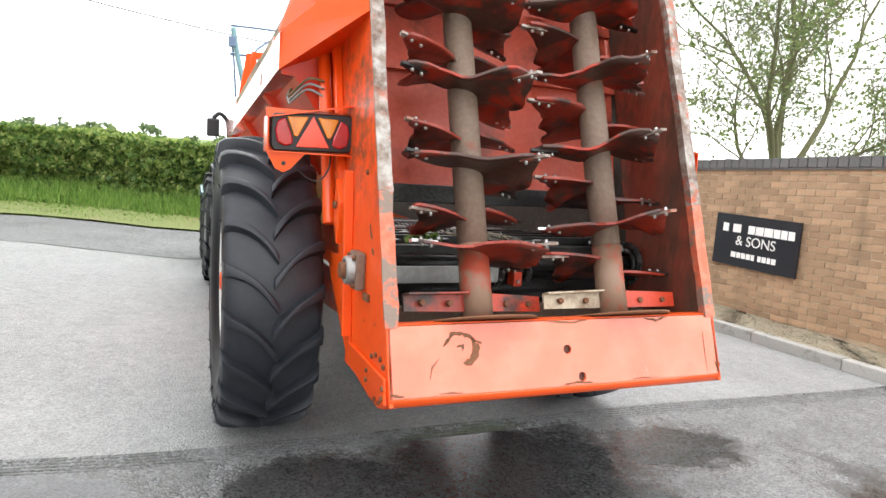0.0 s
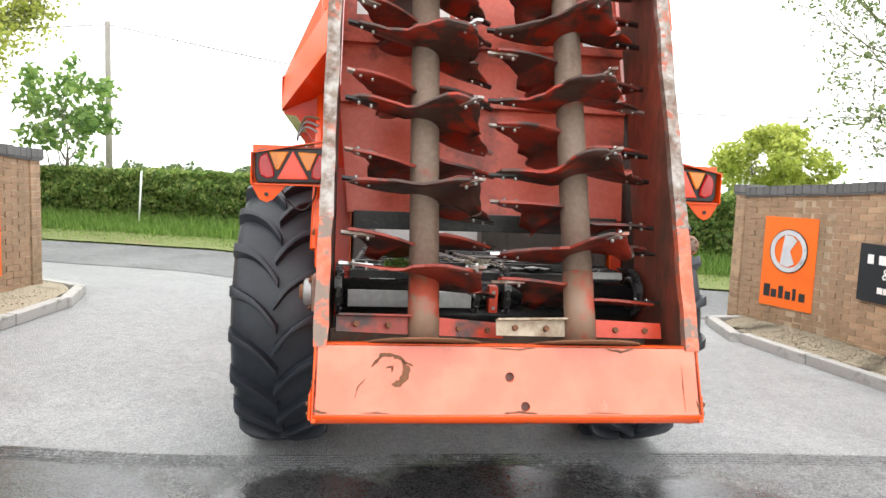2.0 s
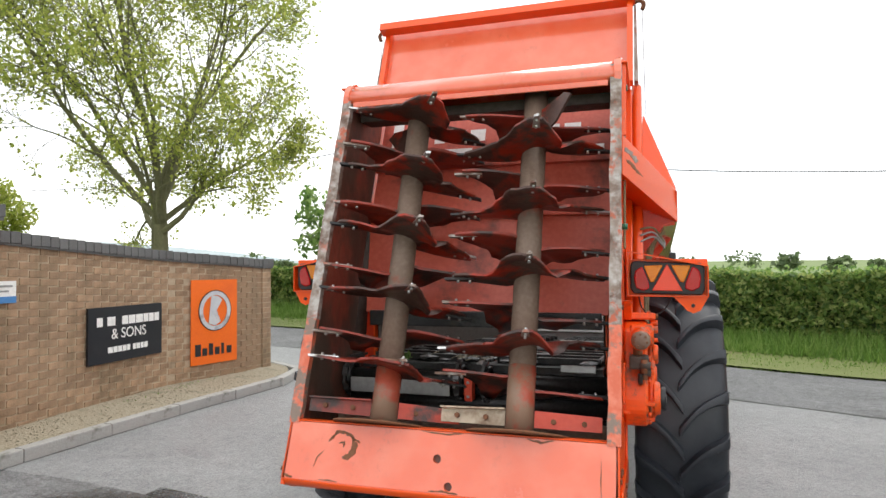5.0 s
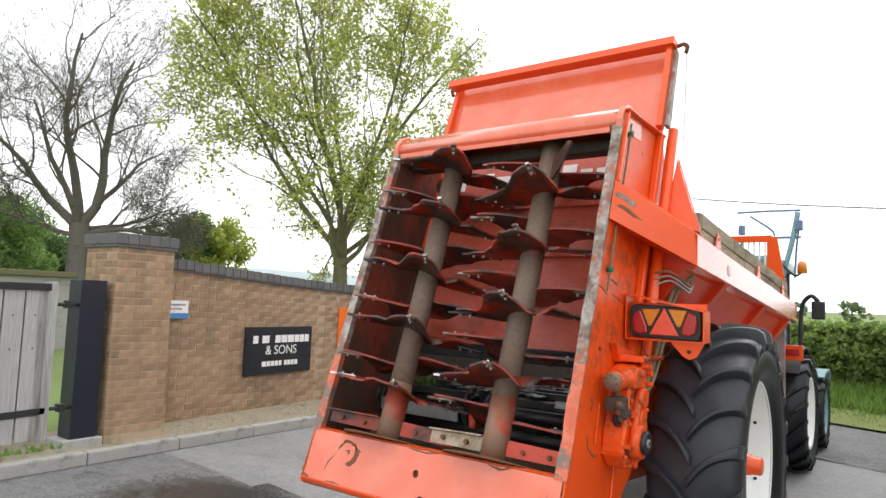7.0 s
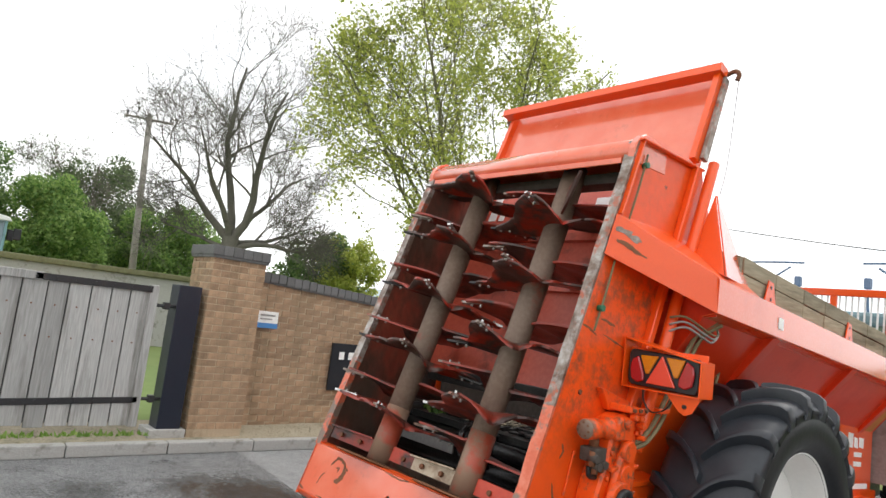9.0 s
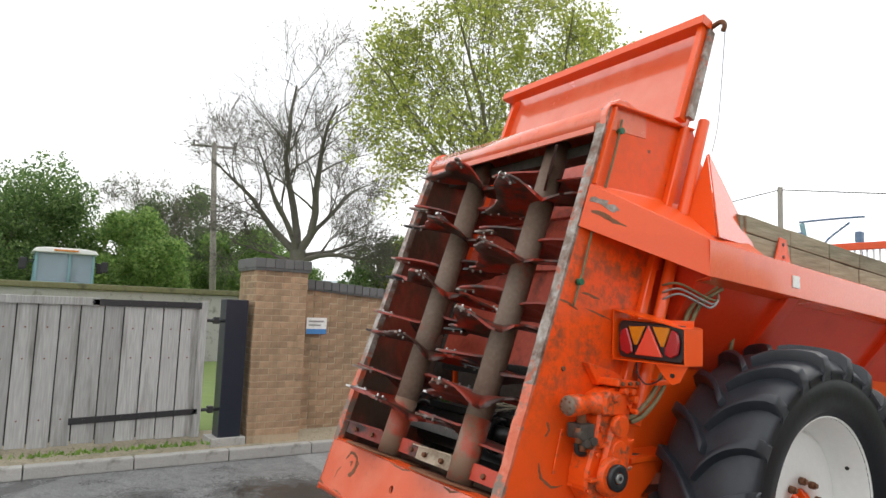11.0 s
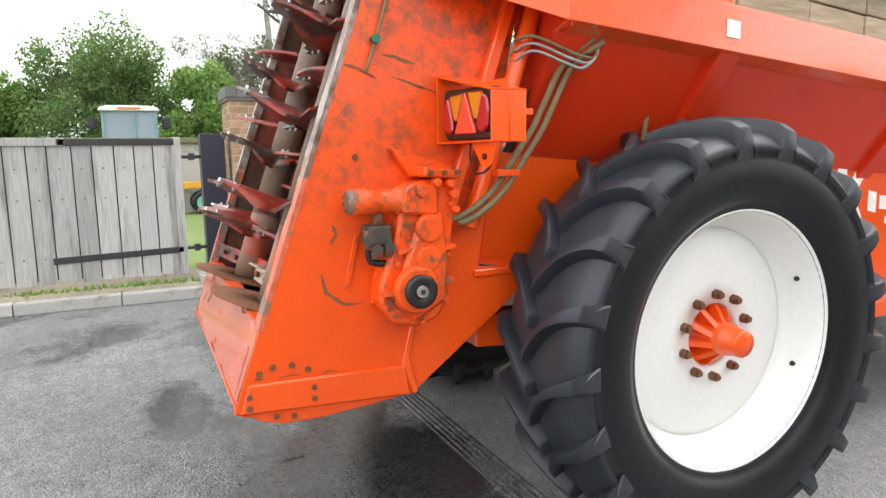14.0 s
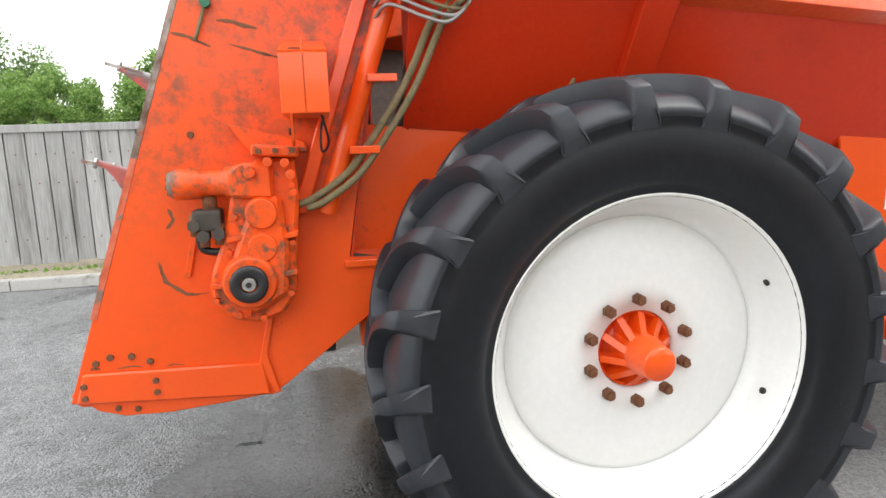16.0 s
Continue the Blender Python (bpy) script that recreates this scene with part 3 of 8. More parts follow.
def rounded(path, times=2):
    p = [Vector(q) for q in path]
    for _ in range(times):
        q = [p[0]]
        for a, b in zip(p, p[1:]):
            q += [a.lerp(b, 0.25), a.lerp(b, 0.75)]
        p = q + [p[-1]]
    return p


def walk_line(path, step):
    """Even steps along a bent line: (point, direction)."""
    pts = [Vector(q) for q in path]
    lens = [(b - a).length for a, b in zip(pts, pts[1:])]
    total = sum(lens)
    n = int(total / step)
    out = []
    for i in range(n):
        s = (i + 0.5) * total / n
        for a, b, ln in zip(pts, pts[1:], lens):
            if s <= ln:
                out.append((a.lerp(b, s / ln), (b - a).normalized()))
                break
            s -= ln
    return out, total / n


KERB_L = rounded([(-4.12, -6.0), (-4.15, -1.0), (-4.13, 1.6), (-4.08, 3.4), (-3.96, 4.6), (-3.95, 5.5), (-4.35, 6.2), (-5.2, 6.6), (-6.6, 7.3)])
KERB_R = rounded([(4.5, -2.0), (4.2, 1.0), (4.02, 3.0), (3.76, 4.3), (3.68, 5.2), (4.1, 5.75), (5.0, 5.7), (6.6, 5.1)])


def kerb(name, path, side, up):
    """Concrete kerb stones laid end to end; side is +1 where the island lies on the walking line's right."""
    k = thing(name, "grey concrete kerb stones with mossy joints", "kerb", kind="structure")
    stones, step = walk_line([(p.x, p.y, 0) for p in path], 0.9)
    bm = box(-step / 2 + 0.004, step / 2 - 0.004, -0.063, 0.063, -0.12, 0.0, 0.014)
    stone_mesh = bpy.data.meshes.new("kerb_stone")
    bm.to_mesh(stone_mesh)
    bm.free()
    stone_mesh.materials.append(M_KERB)
    for p, d in stones:
        ob = new("kerb_stone", stone_mesh)
        ob.parent = k
        nrm = Vector((d.y, -d.x, 0)) * side
        q = p + nrm * 0.063
        ob.matrix_basis = pose(q.x, q.y, ground_z(p.x, p.y) + up, 0, 0, math.degrees(math.atan2(d.y, d.x)))
    return k


kerb("kerb_1", KERB_L, -1, 0.12)
kerb("kerb_2", KERB_R, 1, 0.11)


def island(name, kerb_path, wall_path, up, side):
    """The gravel strip between a kerb and the foot of a wall."""
    a, _ = walk_line([(p.x, p.y, 0) for p in kerb_path], 0.3)
    b, _ = walk_line([(p[0], p[1], 0) for p in wall_path], 0.3)
    n = 40
    vs, fs = [], []
    for i in range(n):
        p = a[int(i * (len(a) - 1) / (n - 1))]
        q = b[int(i * (len(b) - 1) / (n - 1))][0]
        nrm = Vector((p[1].y, -p[1].x, 0)) * side
        p0 = p[0] + nrm * 0.12
        for j in range(6):
            c = p0.lerp(q, j / 5)
            vs.append((c.x, c.y, ground_z(p0.x, p0.y) + up + 0.07 * (j / 5) * (1 if name.endswith("1") else 0.4) + 0.012 * noise.noise(Vector((c.x * 6, c.y * 6, 0)))))
    for i in range(n - 1):
        for j in range(5):
            fs.append((i * 6 + j, (i + 1) * 6 + j, (i + 1) * 6 + j + 1, i * 6 + j + 1))
    return tagged(new(name, mesh_of(name, vs, fs, M_GRAVEL, True)), "straw-coloured gravel strip between kerb and brick wall", "gravel", kind="structure")


WALL_L = [(-4.64, 1.3), (-4.72, 2.1), (-4.80, 3.0), (-4.84, 3.6), (-4.79, 4.1), (-4.64, 4.65), (-4.54, 5.1), (-4.53, 5.5)]
WALL_R = [(4.86, -0.5), (4.80, 1.5), (4.74, 3.0), (4.73, 4.0), (4.68, 4.65), (4.53, 5.1), (4.42, 5.5), (4.39, 5.8)]
island("gravel_strip_1", KERB_L, [(-5.0, -6.0), (-5.0, 0.9), *WALL_L, (-4.6, 5.9), (-5.6, 6.2), (-7, 6.6)], 0.11, -1)
island("gravel_strip_2", KERB_R, [*WALL_R, (4.7, 5.7), (6.4, 5.0)], 0.088, 1)

def stones(name, label, strip, n, seed):
    """Loose angular stones lying over a strip."""
    rng = np.random.default_rng(seed)
    src = bpy.data.objects[strip].data
    quads = [[src.vertices[i].co for i in f.vertices] for f in src.polygons]
    areas = np.array([max(f.area, 1e-6) for f in src.polygons])
    which = rng.choice(len(quads), n, p=areas / areas.sum())
    vs, fs = [], []
    for k_ in which:
        q = quads[k_]
        u, v = rng.random(2)
        c = q[0].lerp(q[1], u).lerp(q[3].lerp(q[2], u), v)
        r = 0.004 + 0.009 * rng.random() ** 2
        t = rng.random() * 6.283
        o = len(vs)
        for i in range(4):
            a_ = t + i * 1.571 + rng.uniform(-0.3, 0.3)
            vs.append((c.x + math.cos(a_) * r * 1.3, c.y + math.sin(a_) * r, c.z + r * 0.1))
        vs.append((c.x + rng.uniform(-0.3, 0.3) * r, c.y, c.z + r * 0.75))
        fs += [(o + i, o + (i + 1) % 4, o + 4) for i in range(4)]
    return tagged(new(name, mesh_of(name, vs, fs, M_STONES)), label, "gravel", kind="stuff")


stones("loose_stones", "loose buff stones along the brick wall foot", "gravel_strip_1", 5000, 51)
stones("loose_stones", "loose buff stones along the brick wall foot", "gravel_strip_2", 5000, 52)

# ---------------------------------------------------------------- brick walls
BRICK_L, BRICK_H = 0.2255, 0.075


def shared(name, bm, mat):
    me = bpy.data.meshes.new(name)
    bm.to_mesh(me)
    bm.free()
    me.materials.append(mat)
    return me


BRICK = shared("brick", box(-0.1075, 0.1075, -0.05, 0.05, -0.0325, 0.0325, 0.004), M_BRICK)
CAPBRICK = shared("coping_brick", box(-0.0525, 0.0525, -0.15, 0.15, -0.055, 0.055, 0.006), M_CAP)


def garden_wall(name, path, side, base, slope, courses, y0):
    """A bent brick wall: mortar core, courses of bricks on the yard face, a brick-on-edge coping. side: the yard's side of the line."""
    w = thing(name, "buff-red brick garden wall with dark brick-on-edge coping", "brick wall", kind="structure")
    pts = rounded([(*p, 0) for p in path], 2)
    place, step = walk_line(pts, BRICK_L)

    def foot(y):
        return base + slope * (y - y0)
    # core
    bm = bmesh.new()
    rings = []
    for p, d in [(pts[0], (pts[1] - pts[0]).normalized())] + place + [(pts[-1], (pts[-1] - pts[-2]).normalized())]:
        nrm = Vector((d.y, -d.x, 0)) * side
        a, b = p - nrm * 0.005, p - nrm * 0.22
        z0, z1 = foot(p.y) - 0.25, foot(p.y) + courses * BRICK_H
        rings.append([bm.verts.new((a.x, a.y, z0)), bm.verts.new((a.x, a.y, z1)), bm.verts.new((b.x, b.y, z1)), bm.verts.new((b.x, b.y, z0))])
    for a, b in zip(rings, rings[1:]):
        for i in range(4):
            bm.faces.new((a[i], a[(i + 1) % 4], b[(i + 1) % 4], b[i]))
    bm.faces.new(rings[0])
    bm.faces.new(rings[-1])
    part("wall_core", finish(bm), M_MORTAR, w)
    rng = random.Random(5)
    rest = bmesh.new()
    count = 0
    spots = []
    for c in range(courses):
        line, st = walk_line(pts, BRICK_L)
        for p, d in line:
            q = p + d * (BRICK_L / 2 if c % 2 else 0)
            spots.append((c, q, d))
    spots.sort(key=lambda s: s[1].y)
    for c, q, d in spots:
        nrm = Vector((d.y, -d.x, 0)) * side
        ctr = q - nrm * (0.05 - 0.002 + rng.uniform(-0.002, 0.002))
        m = pose(ctr.x, ctr.y, foot(q.y) + (c + 0.5) * BRICK_H, 0, rng.uniform(-0.4, 0.4), math.degrees(math.atan2(d.y, d.x)))
        if count < 300 and 1.2 < q.y < 5.4:
            ob = new("brick", BRICK)
            ob.parent = w
            ob.matrix_basis = m
            count += 1
        else:
            r = bmesh.ops.create_cube(rest, size=1)
            for v in r["verts"]:
                v.co = m @ Vector((v.co.x * 0.215, v.co.y * 0.1, v.co.z * 0.065))
    tagged(part("brickwork", rest, M_BRICK, w), kind="stuff")
    coping, _ = walk_line(pts, 0.112)
    for p, d in coping:
        nrm = Vector((d.y, -d.x, 0)) * side
        ctr = p - nrm * 0.11
        ob = new("coping_brick", CAPBRICK)
        ob.parent = w
        ob.matrix_basis = pose(ctr.x, ctr.y, foot(p.y) + courses * BRICK_H + 0.06 + rng.uniform(-0.004, 0.004), 0, 0, math.degrees(math.atan2(d.y, d.x)) + rng.uniform(-0.8, 0.8))
    # tile creasing under the coping
    bm = bmesh.new()
    rings = []
    for p, d in [(pts[0], (pts[1] - pts[0]).normalized())] + place + [(pts[-1], (pts[-1] - pts[-2]).normalized())]:
        nrm = Vector((d.y, -d.x, 0)) * side
        a, b = p + nrm * 0.028, p - nrm * 0.25
        z0, z1 = foot(p.y) + courses * BRICK_H - 0.016, foot(p.y) + courses * BRICK_H + 0.006
        rings.append([bm.verts.new((a.x, a.y, z0)), bm.verts.new((a.x, a.y, z1)), bm.verts.new((b.x, b.y, z1)), bm.verts.new((b.x, b.y, z0))])
    for a, b in zip(rings, rings[1:]):
        for i in range(4):
            bm.faces.new((a[i], a[(i + 1) % 4], b[(i + 1) % 4], b[i]))
    bm.faces.new(rings[0])
    bm.faces.new(rings[-1])
    part("tile_creasing", finish(bm), M_CAP, w)
    return w


def brick_pier(name, x0, x1, y0, y1, z0, courses, faces, coping=True, label="square brick gate pier with stained faces and dark brick cap"):
    """A pier with brick faces named in `faces`: -y, +y, +x or -x."""
    w = thing(name, label, "brick pier", kind="structure")
    h = courses * BRICK_H
    part("pier_core", box(x0 + 0.005, x1 - 0.005, y0 + 0.005, y1 - 0.005, z0 - 0.25, z0 + h), M_MORTAR, w)
    rng = random.Random(9)
    for f in faces:
        alongx = "y" in f
        a, b = (x0, x1) if alongx else (y0, y1)
        n = max(1, round((b - a) / BRICK_L))
        for c in range(courses):
            s = (b - a) / n
            cuts = [a + i * s for i in range(n + 1)] if c % 2 else [a] + [a + (i + 0.5) * s for i in range(n)] + [b]
            for u0, u1 in zip(cuts, cuts[1:]):
                u = (u0 + u1) / 2
                zc = z0 + (c + 0.5) * BRICK_H
                flat = rng.uniform(-0.002, 0.002)
                ob = new("brick", BRICK)
                ob.parent = w
                k = ((u1 - u0) - 0.01) / 0.215
                if alongx:
                    m = pose(u, (y0 + 0.05 if f[0] == "-" else y1 - 0.05) + flat, zc)
                else:
                    m = pose((x0 + 0.05 if f[0] == "-" else x1 - 0.05) + flat, u, zc, 0, 0, 90)
                ob.matrix_basis = m @ Matrix.Diagonal((k, 1, 1, 1))
    if coping:
        part("cap_course", box(x0 - 0.02, x1 + 0.02, y0 - 0.02, y1 + 0.02, z0 + h - 0.02, z0 + h + 0.012, 0.004), M_CAP, w)
        n = round((y1 - y0 + 0.06) / 0.112)
        for i in range(n):
            u = y0 - 0.03 + (i + 0.5) * (y1 - y0 + 0.06) / n
            ob = new("coping_brick", CAPBRICK)
            ob.parent = w
            ob.matrix_basis = pose((x0 + x1) / 2, u, z0 + h + 0.066, 0, 0, 90) @ Matrix.Diagonal(((y1 - y0 + 0.06) / n / 0.107, (x1 - x0 + 0.06) / 0.3, 1, 1))
    return w


# ---------------------------------------------------------------- trees and hedges
def leaf_mesh(name, points, size, mat, seed, up=0.4):
    """Many small bent leaves, two triangles each, at the given points."""
    rng = np.random.default_rng(seed)
    p = np.asarray(points, float)
    n = len(p)
    ax = rng.normal(size=(n, 3))
    ax[:, 2] -= 0.3
    ax /= np.linalg.norm(ax, axis=1)[:, None]
    nr = rng.normal(size=(n, 3))
    nr[:, 2] += up * 2
    side = np.cross(ax, nr)
    side /= np.linalg.norm(side, axis=1)[:, None] + 1e-9
    s = size * rng.uniform(0.6, 1.3, size=(n, 1))
    up_v = np.cross(side, ax)
    v = np.stack([p - ax * s * 0.5, p + side * s * 0.33 + up_v * s * 0.08, p + ax * s * 0.5, p - side * s * 0.33 + up_v * s * 0.08], 1).reshape(-1, 3)
    me = bpy.data.meshes.new(name)
    me.vertices.add(4 * n)
    me.vertices.foreach_set("co", v.ravel())
    me.loops.add(4 * n)
    me.loops.foreach_set("vertex_index", np.arange(4 * n, dtype=np.int32))
    me.polygons.add(n)
    me.polygons.foreach_set("loop_start", np.arange(0, 4 * n, 4, dtype=np.int32))
    me.polygons.foreach_set("loop_total", np.full(n, 4, dtype=np.int32))
    me.update(calc_edges=True)
    me.materials.append(mat)
    return me


def limbs(base, height, spread_, seed, levels, trunk_r, trunk_h, forks=3, lean=0.0, gnarl=0.25, shape=1.0):
    """Tapered trunk and branching limbs: returns vertices, faces and the twig points."""
    rng = random.Random(seed)
    vs, fs, tips = [], [], []

    def segment(a, b, r0, r1, sides):
        d = (b - a).normalized()
        q = d.to_track_quat('Z', 'Y')
        s = len(vs)
        for p, r in ((a, r0), (b, r1)):
            for i in range(sides):
                t = 2 * math.pi * i / sides
                vs.append(p + q @ Vector((math.cos(t) * r, math.sin(t) * r, 0)))
        for i in range(sides):
            fs.append((s + i, s + (i + 1) % sides, s + sides + (i + 1) % sides, s + sides + i))

    def grow(p, d, length, r, lev):
        sides = 8 if lev == 0 else 6 if lev < 3 else 4 if lev < 5 else 3
        steps = 4 if lev < 3 else 3
        rr = r
        for s in range(steps):
            w = gnarl * (0.5 if lev == 0 else 1)
            d = (d + Vector((rng.uniform(-w, w), rng.uniform(-w, w), rng.uniform(-w * 0.5, w * 0.8) + (0.06 if lev > 0 else 0)))).normalized()
            q = p + d * (length / steps)
            nr = rr * (0.9 if lev == 0 else 0.82)
            segment(p, q, rr, nr, sides)
            p, rr = q, nr
            if lev >= levels - 2:
                tips.append(p.copy())
            if lev < levels and (s > 0 or lev > 0) and rng.random() < 0.75:
                side_way(p, d, length, rr, lev)
        if lev < levels:
            for _ in range(forks if lev < 2 else 2):
                side_way(p, d, length, rr, lev)
        else:
            tips.append(p.copy())

    def side_way(p, d, length, r, lev):
        a = rng.uniform(0, 2 * math.pi)
        tilt = rng.uniform(0.35, 0.95) * spread_
        q = d.to_track_quat('Z', 'Y')
        nd = (q @ Vector((math.cos(a) * math.sin(tilt), math.sin(a) * math.sin(tilt), math.cos(tilt)))).normalized()
        if lev < 2 and nd.z < 0.12:
            nd.z = 0.12 + rng.random() * 0.2
            nd.normalize()
        scale = (height - trunk_h) * 0.36 if lev == 0 else length * rng.uniform(0.6, 0.82)
        grow(p, nd, scale, r * rng.uniform(0.5, 0.7), lev + 1)

    grow(Vector(base), Vector((lean, 0, 1)).normalized(), trunk_h, trunk_r, 0)
    return vs, fs, tips


def bush_points(centre, radii, n, seed, hollow=0.55, lumps=7):
    """Points in the leaf clumps of an uneven crown: many clumps of unlike size round the outer part."""
    rng = np.random.default_rng(seed)
    k = lumps * 5
    d = rng.normal(size=(k, 3))
    d /= np.linalg.norm(d, axis=1)[:, None]
    c = d * (hollow + (1 - hollow) * rng.random(k) ** 0.6)[:, None] * 0.86
    size = rng.uniform(0.13, 0.33, k)
    which = rng.choice(k, n, p=size ** 2 / np.sum(size ** 2))
    e = rng.normal(size=(n, 3))
    e /= np.linalg.norm(e, axis=1)[:, None]
    p = c[which] + e * (size[which] * rng.random(n) ** 0.4)[:, None]
    return np.array(centre) + p * np.array(radii)


def leafy_tree(name, label, base, trunk_h, centre_h, radii, n, leaf, mat, seed, trunk_r=0.2, category="tree", hollow=0.45, lumps=9):
    """A full crown of leaf clumps on a trunk with a few limbs."""
    ob = thing(name, label, category)
    vs, fs, tips = limbs(base, centre_h + radii[2] * 0.7, 1.0, seed, 4, trunk_r, trunk_h)
    t = new("trunk", mesh_of("trunk", vs, fs, M_BARK, True))
    t.parent = ob
    pts = bush_points((base[0], base[1], base[2] + centre_h), radii, n, seed, hollow, lumps)
    pts = pts[pts[:, 2] > base[2] + 0.15]
    c = new("crown", leaf_mesh("crown", pts, leaf, mat, seed))
    c.parent = ob
    return ob


def hedge(name, label, path, height, width, per_metre, leaf, seed, base_up=0.28):
    """A clipped field hedge: a core coloured dark as inner shade and a bumpy skin of leaves."""
    ob = thing(name, label, "hedge", kind="structure")
    rng = np.random.default_rng(seed)
    a, b = Vector((*path[0], 0)), Vector((*path[1], 0))
    d = (b - a).normalized()
    nrm = Vector((d.y, -d.x, 0))
    length = (b - a).length
    n = int(length * per_metre)
    s = rng.random(n) * length
    t = rng.random(n)
    # up the near face, over the top, a little of the far face; a quarter fill the crest
    ang = t * 1.75
    crest = rng.random(n) < 0.22
    sec_u = np.where(ang < 1, -1, np.where(ang < 1.45, -1 + (ang - 1) / 0.45 * 2, 1))
    sec_v = np.where(ang < 1, ang, np.where(ang < 1.45, 1.0, 1 - (ang - 1.45)))
    sec_u = np.where(crest, rng.uniform(-1, 1, n), sec_u)
    sec_v = np.where(crest, rng.uniform(0.72, 1.04, n), sec_v)
    bumps = np.array([noise.noise(Vector((x * 0.9, v * 1.6, u))) for x, v, u in zip(s, sec_v * height, sec_u)])
    fine = np.array([noise.noise(Vector((x * 3.1, v * 4.0, u * 2 + 7))) for x, v, u in zip(s, sec_v * height, sec_u)])
    out = (width / 2) * (1 + 0.25 * bumps + 0.2 * fine) * (1 - 0.25 * sec_v ** 4) - rng.random(n) ** 2 * 0.16
    up = sec_v * height * (1 + 0.06 * bumps + 0.05 * fine)
    gz = np.array([ground_z(a.x + d.x * q, a.y + d.y * q) for q in s]) + base_up
    hs = np.array([0.87 + 0.06 * smooth01((a.x + d.x * q - 4) / 3) for q in s])
    pts = np.stack([a.x + d.x * s + nrm.x * out * -sec_u, a.y + d.y * s + nrm.y * out * -sec_u, gz + up * hs], 1)
    c = new("hedge_leaves", leaf_mesh("hedge_leaves", pts, leaf, M_LEAFH, seed))
    c.parent = ob
    tagged(c, kind="stuff")
    # solid core whose dark colour paints the shade seen between the leaves
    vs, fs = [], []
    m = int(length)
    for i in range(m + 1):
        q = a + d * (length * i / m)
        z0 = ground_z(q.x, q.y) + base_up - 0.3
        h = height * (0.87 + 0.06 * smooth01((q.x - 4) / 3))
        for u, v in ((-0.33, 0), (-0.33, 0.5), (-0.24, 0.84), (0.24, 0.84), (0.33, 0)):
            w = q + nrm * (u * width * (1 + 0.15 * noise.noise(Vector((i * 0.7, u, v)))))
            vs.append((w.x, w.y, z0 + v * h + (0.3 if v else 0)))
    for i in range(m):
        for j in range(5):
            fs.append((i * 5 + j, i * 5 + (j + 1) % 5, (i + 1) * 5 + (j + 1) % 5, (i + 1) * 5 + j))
    core = new("hedge_core", mesh_of("hedge_core", vs, fs, M_HEDGE_SHADE, False))
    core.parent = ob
    return ob


def grass_tufts(name, label, lo, hi, x0, x1, n, h, seed, base):
    """Standing grass blades between two lines."""
    rng = np.random.default_rng(seed)
    x = rng.uniform(x0, x1, n)
    f = rng.random(n)
    y = np.array([lo(q) + (hi(q) - lo(q)) * g for q, g in zip(x, f)])
    z = np.array([base(q, r) for q, r in zip(x, y)])
    ang = rng.uniform(0, 2 * math.pi, n)
    hh = h * rng.uniform(0.4, 1.15, n) * (0.45 + 0.55 * f)
    w = 0.012 + 0.012 * rng.random(n)
    leanx, leany = rng.normal(scale=0.35, size=n) * hh, rng.normal(scale=0.35, size=n) * hh
    p = np.stack([x, y, z], 1)
    s = np.stack([np.cos(ang) * w, np.sin(ang) * w, np.zeros(n)], 1)
    t = np.stack([leanx, leany, hh], 1)
    v = np.stack([p - s, p + s, p + t], 1).reshape(-1, 3)
    me = bpy.data.meshes.new(name)
    me.vertices.add(3 * n)
    me.vertices.foreach_set("co", v.ravel())
    me.loops.add(3 * n)
    me.loops.foreach_set("vertex_index", np.arange(3 * n, dtype=np.int32))
    me.polygons.add(n)
    me.polygons.foreach_set("loop_start", np.arange(0, 3 * n, 3, dtype=np.int32))
    me.polygons.foreach_set("loop_total", np.full(n, 3, dtype=np.int32))
    me.update(calc_edges=True)
    me.materials.append(M_BLADE)
    return tagged(new(name, me), label, "grass", kind="stuff")


def verge_z(x, y):
    return ground_z(x, y) + 0.28 * smooth01((y - far_line(x)) / 1.6)


grass_tufts("tall_grass", "tall uncut spring grass below the hedge", lambda x: far_line(x) + 0.8, lambda x: far_line(x) + 2.2, -22, 16, 45000, 0.42, 3, verge_z)
grass_tufts("short_grass", "short tufted grass along the road edge", lambda x: far_line(x) + 0.02, lambda x: far_line(x) + 0.95, -20, 14, 22000, 0.09, 4, verge_z)
hedge("field_hedge", "dense clipped green hawthorn hedge along the road", [(-27, far_line(-27) + 2.7), (18, far_line(18) + 2.7)], 1.5, 1.5, 3000, 0.115, 11)



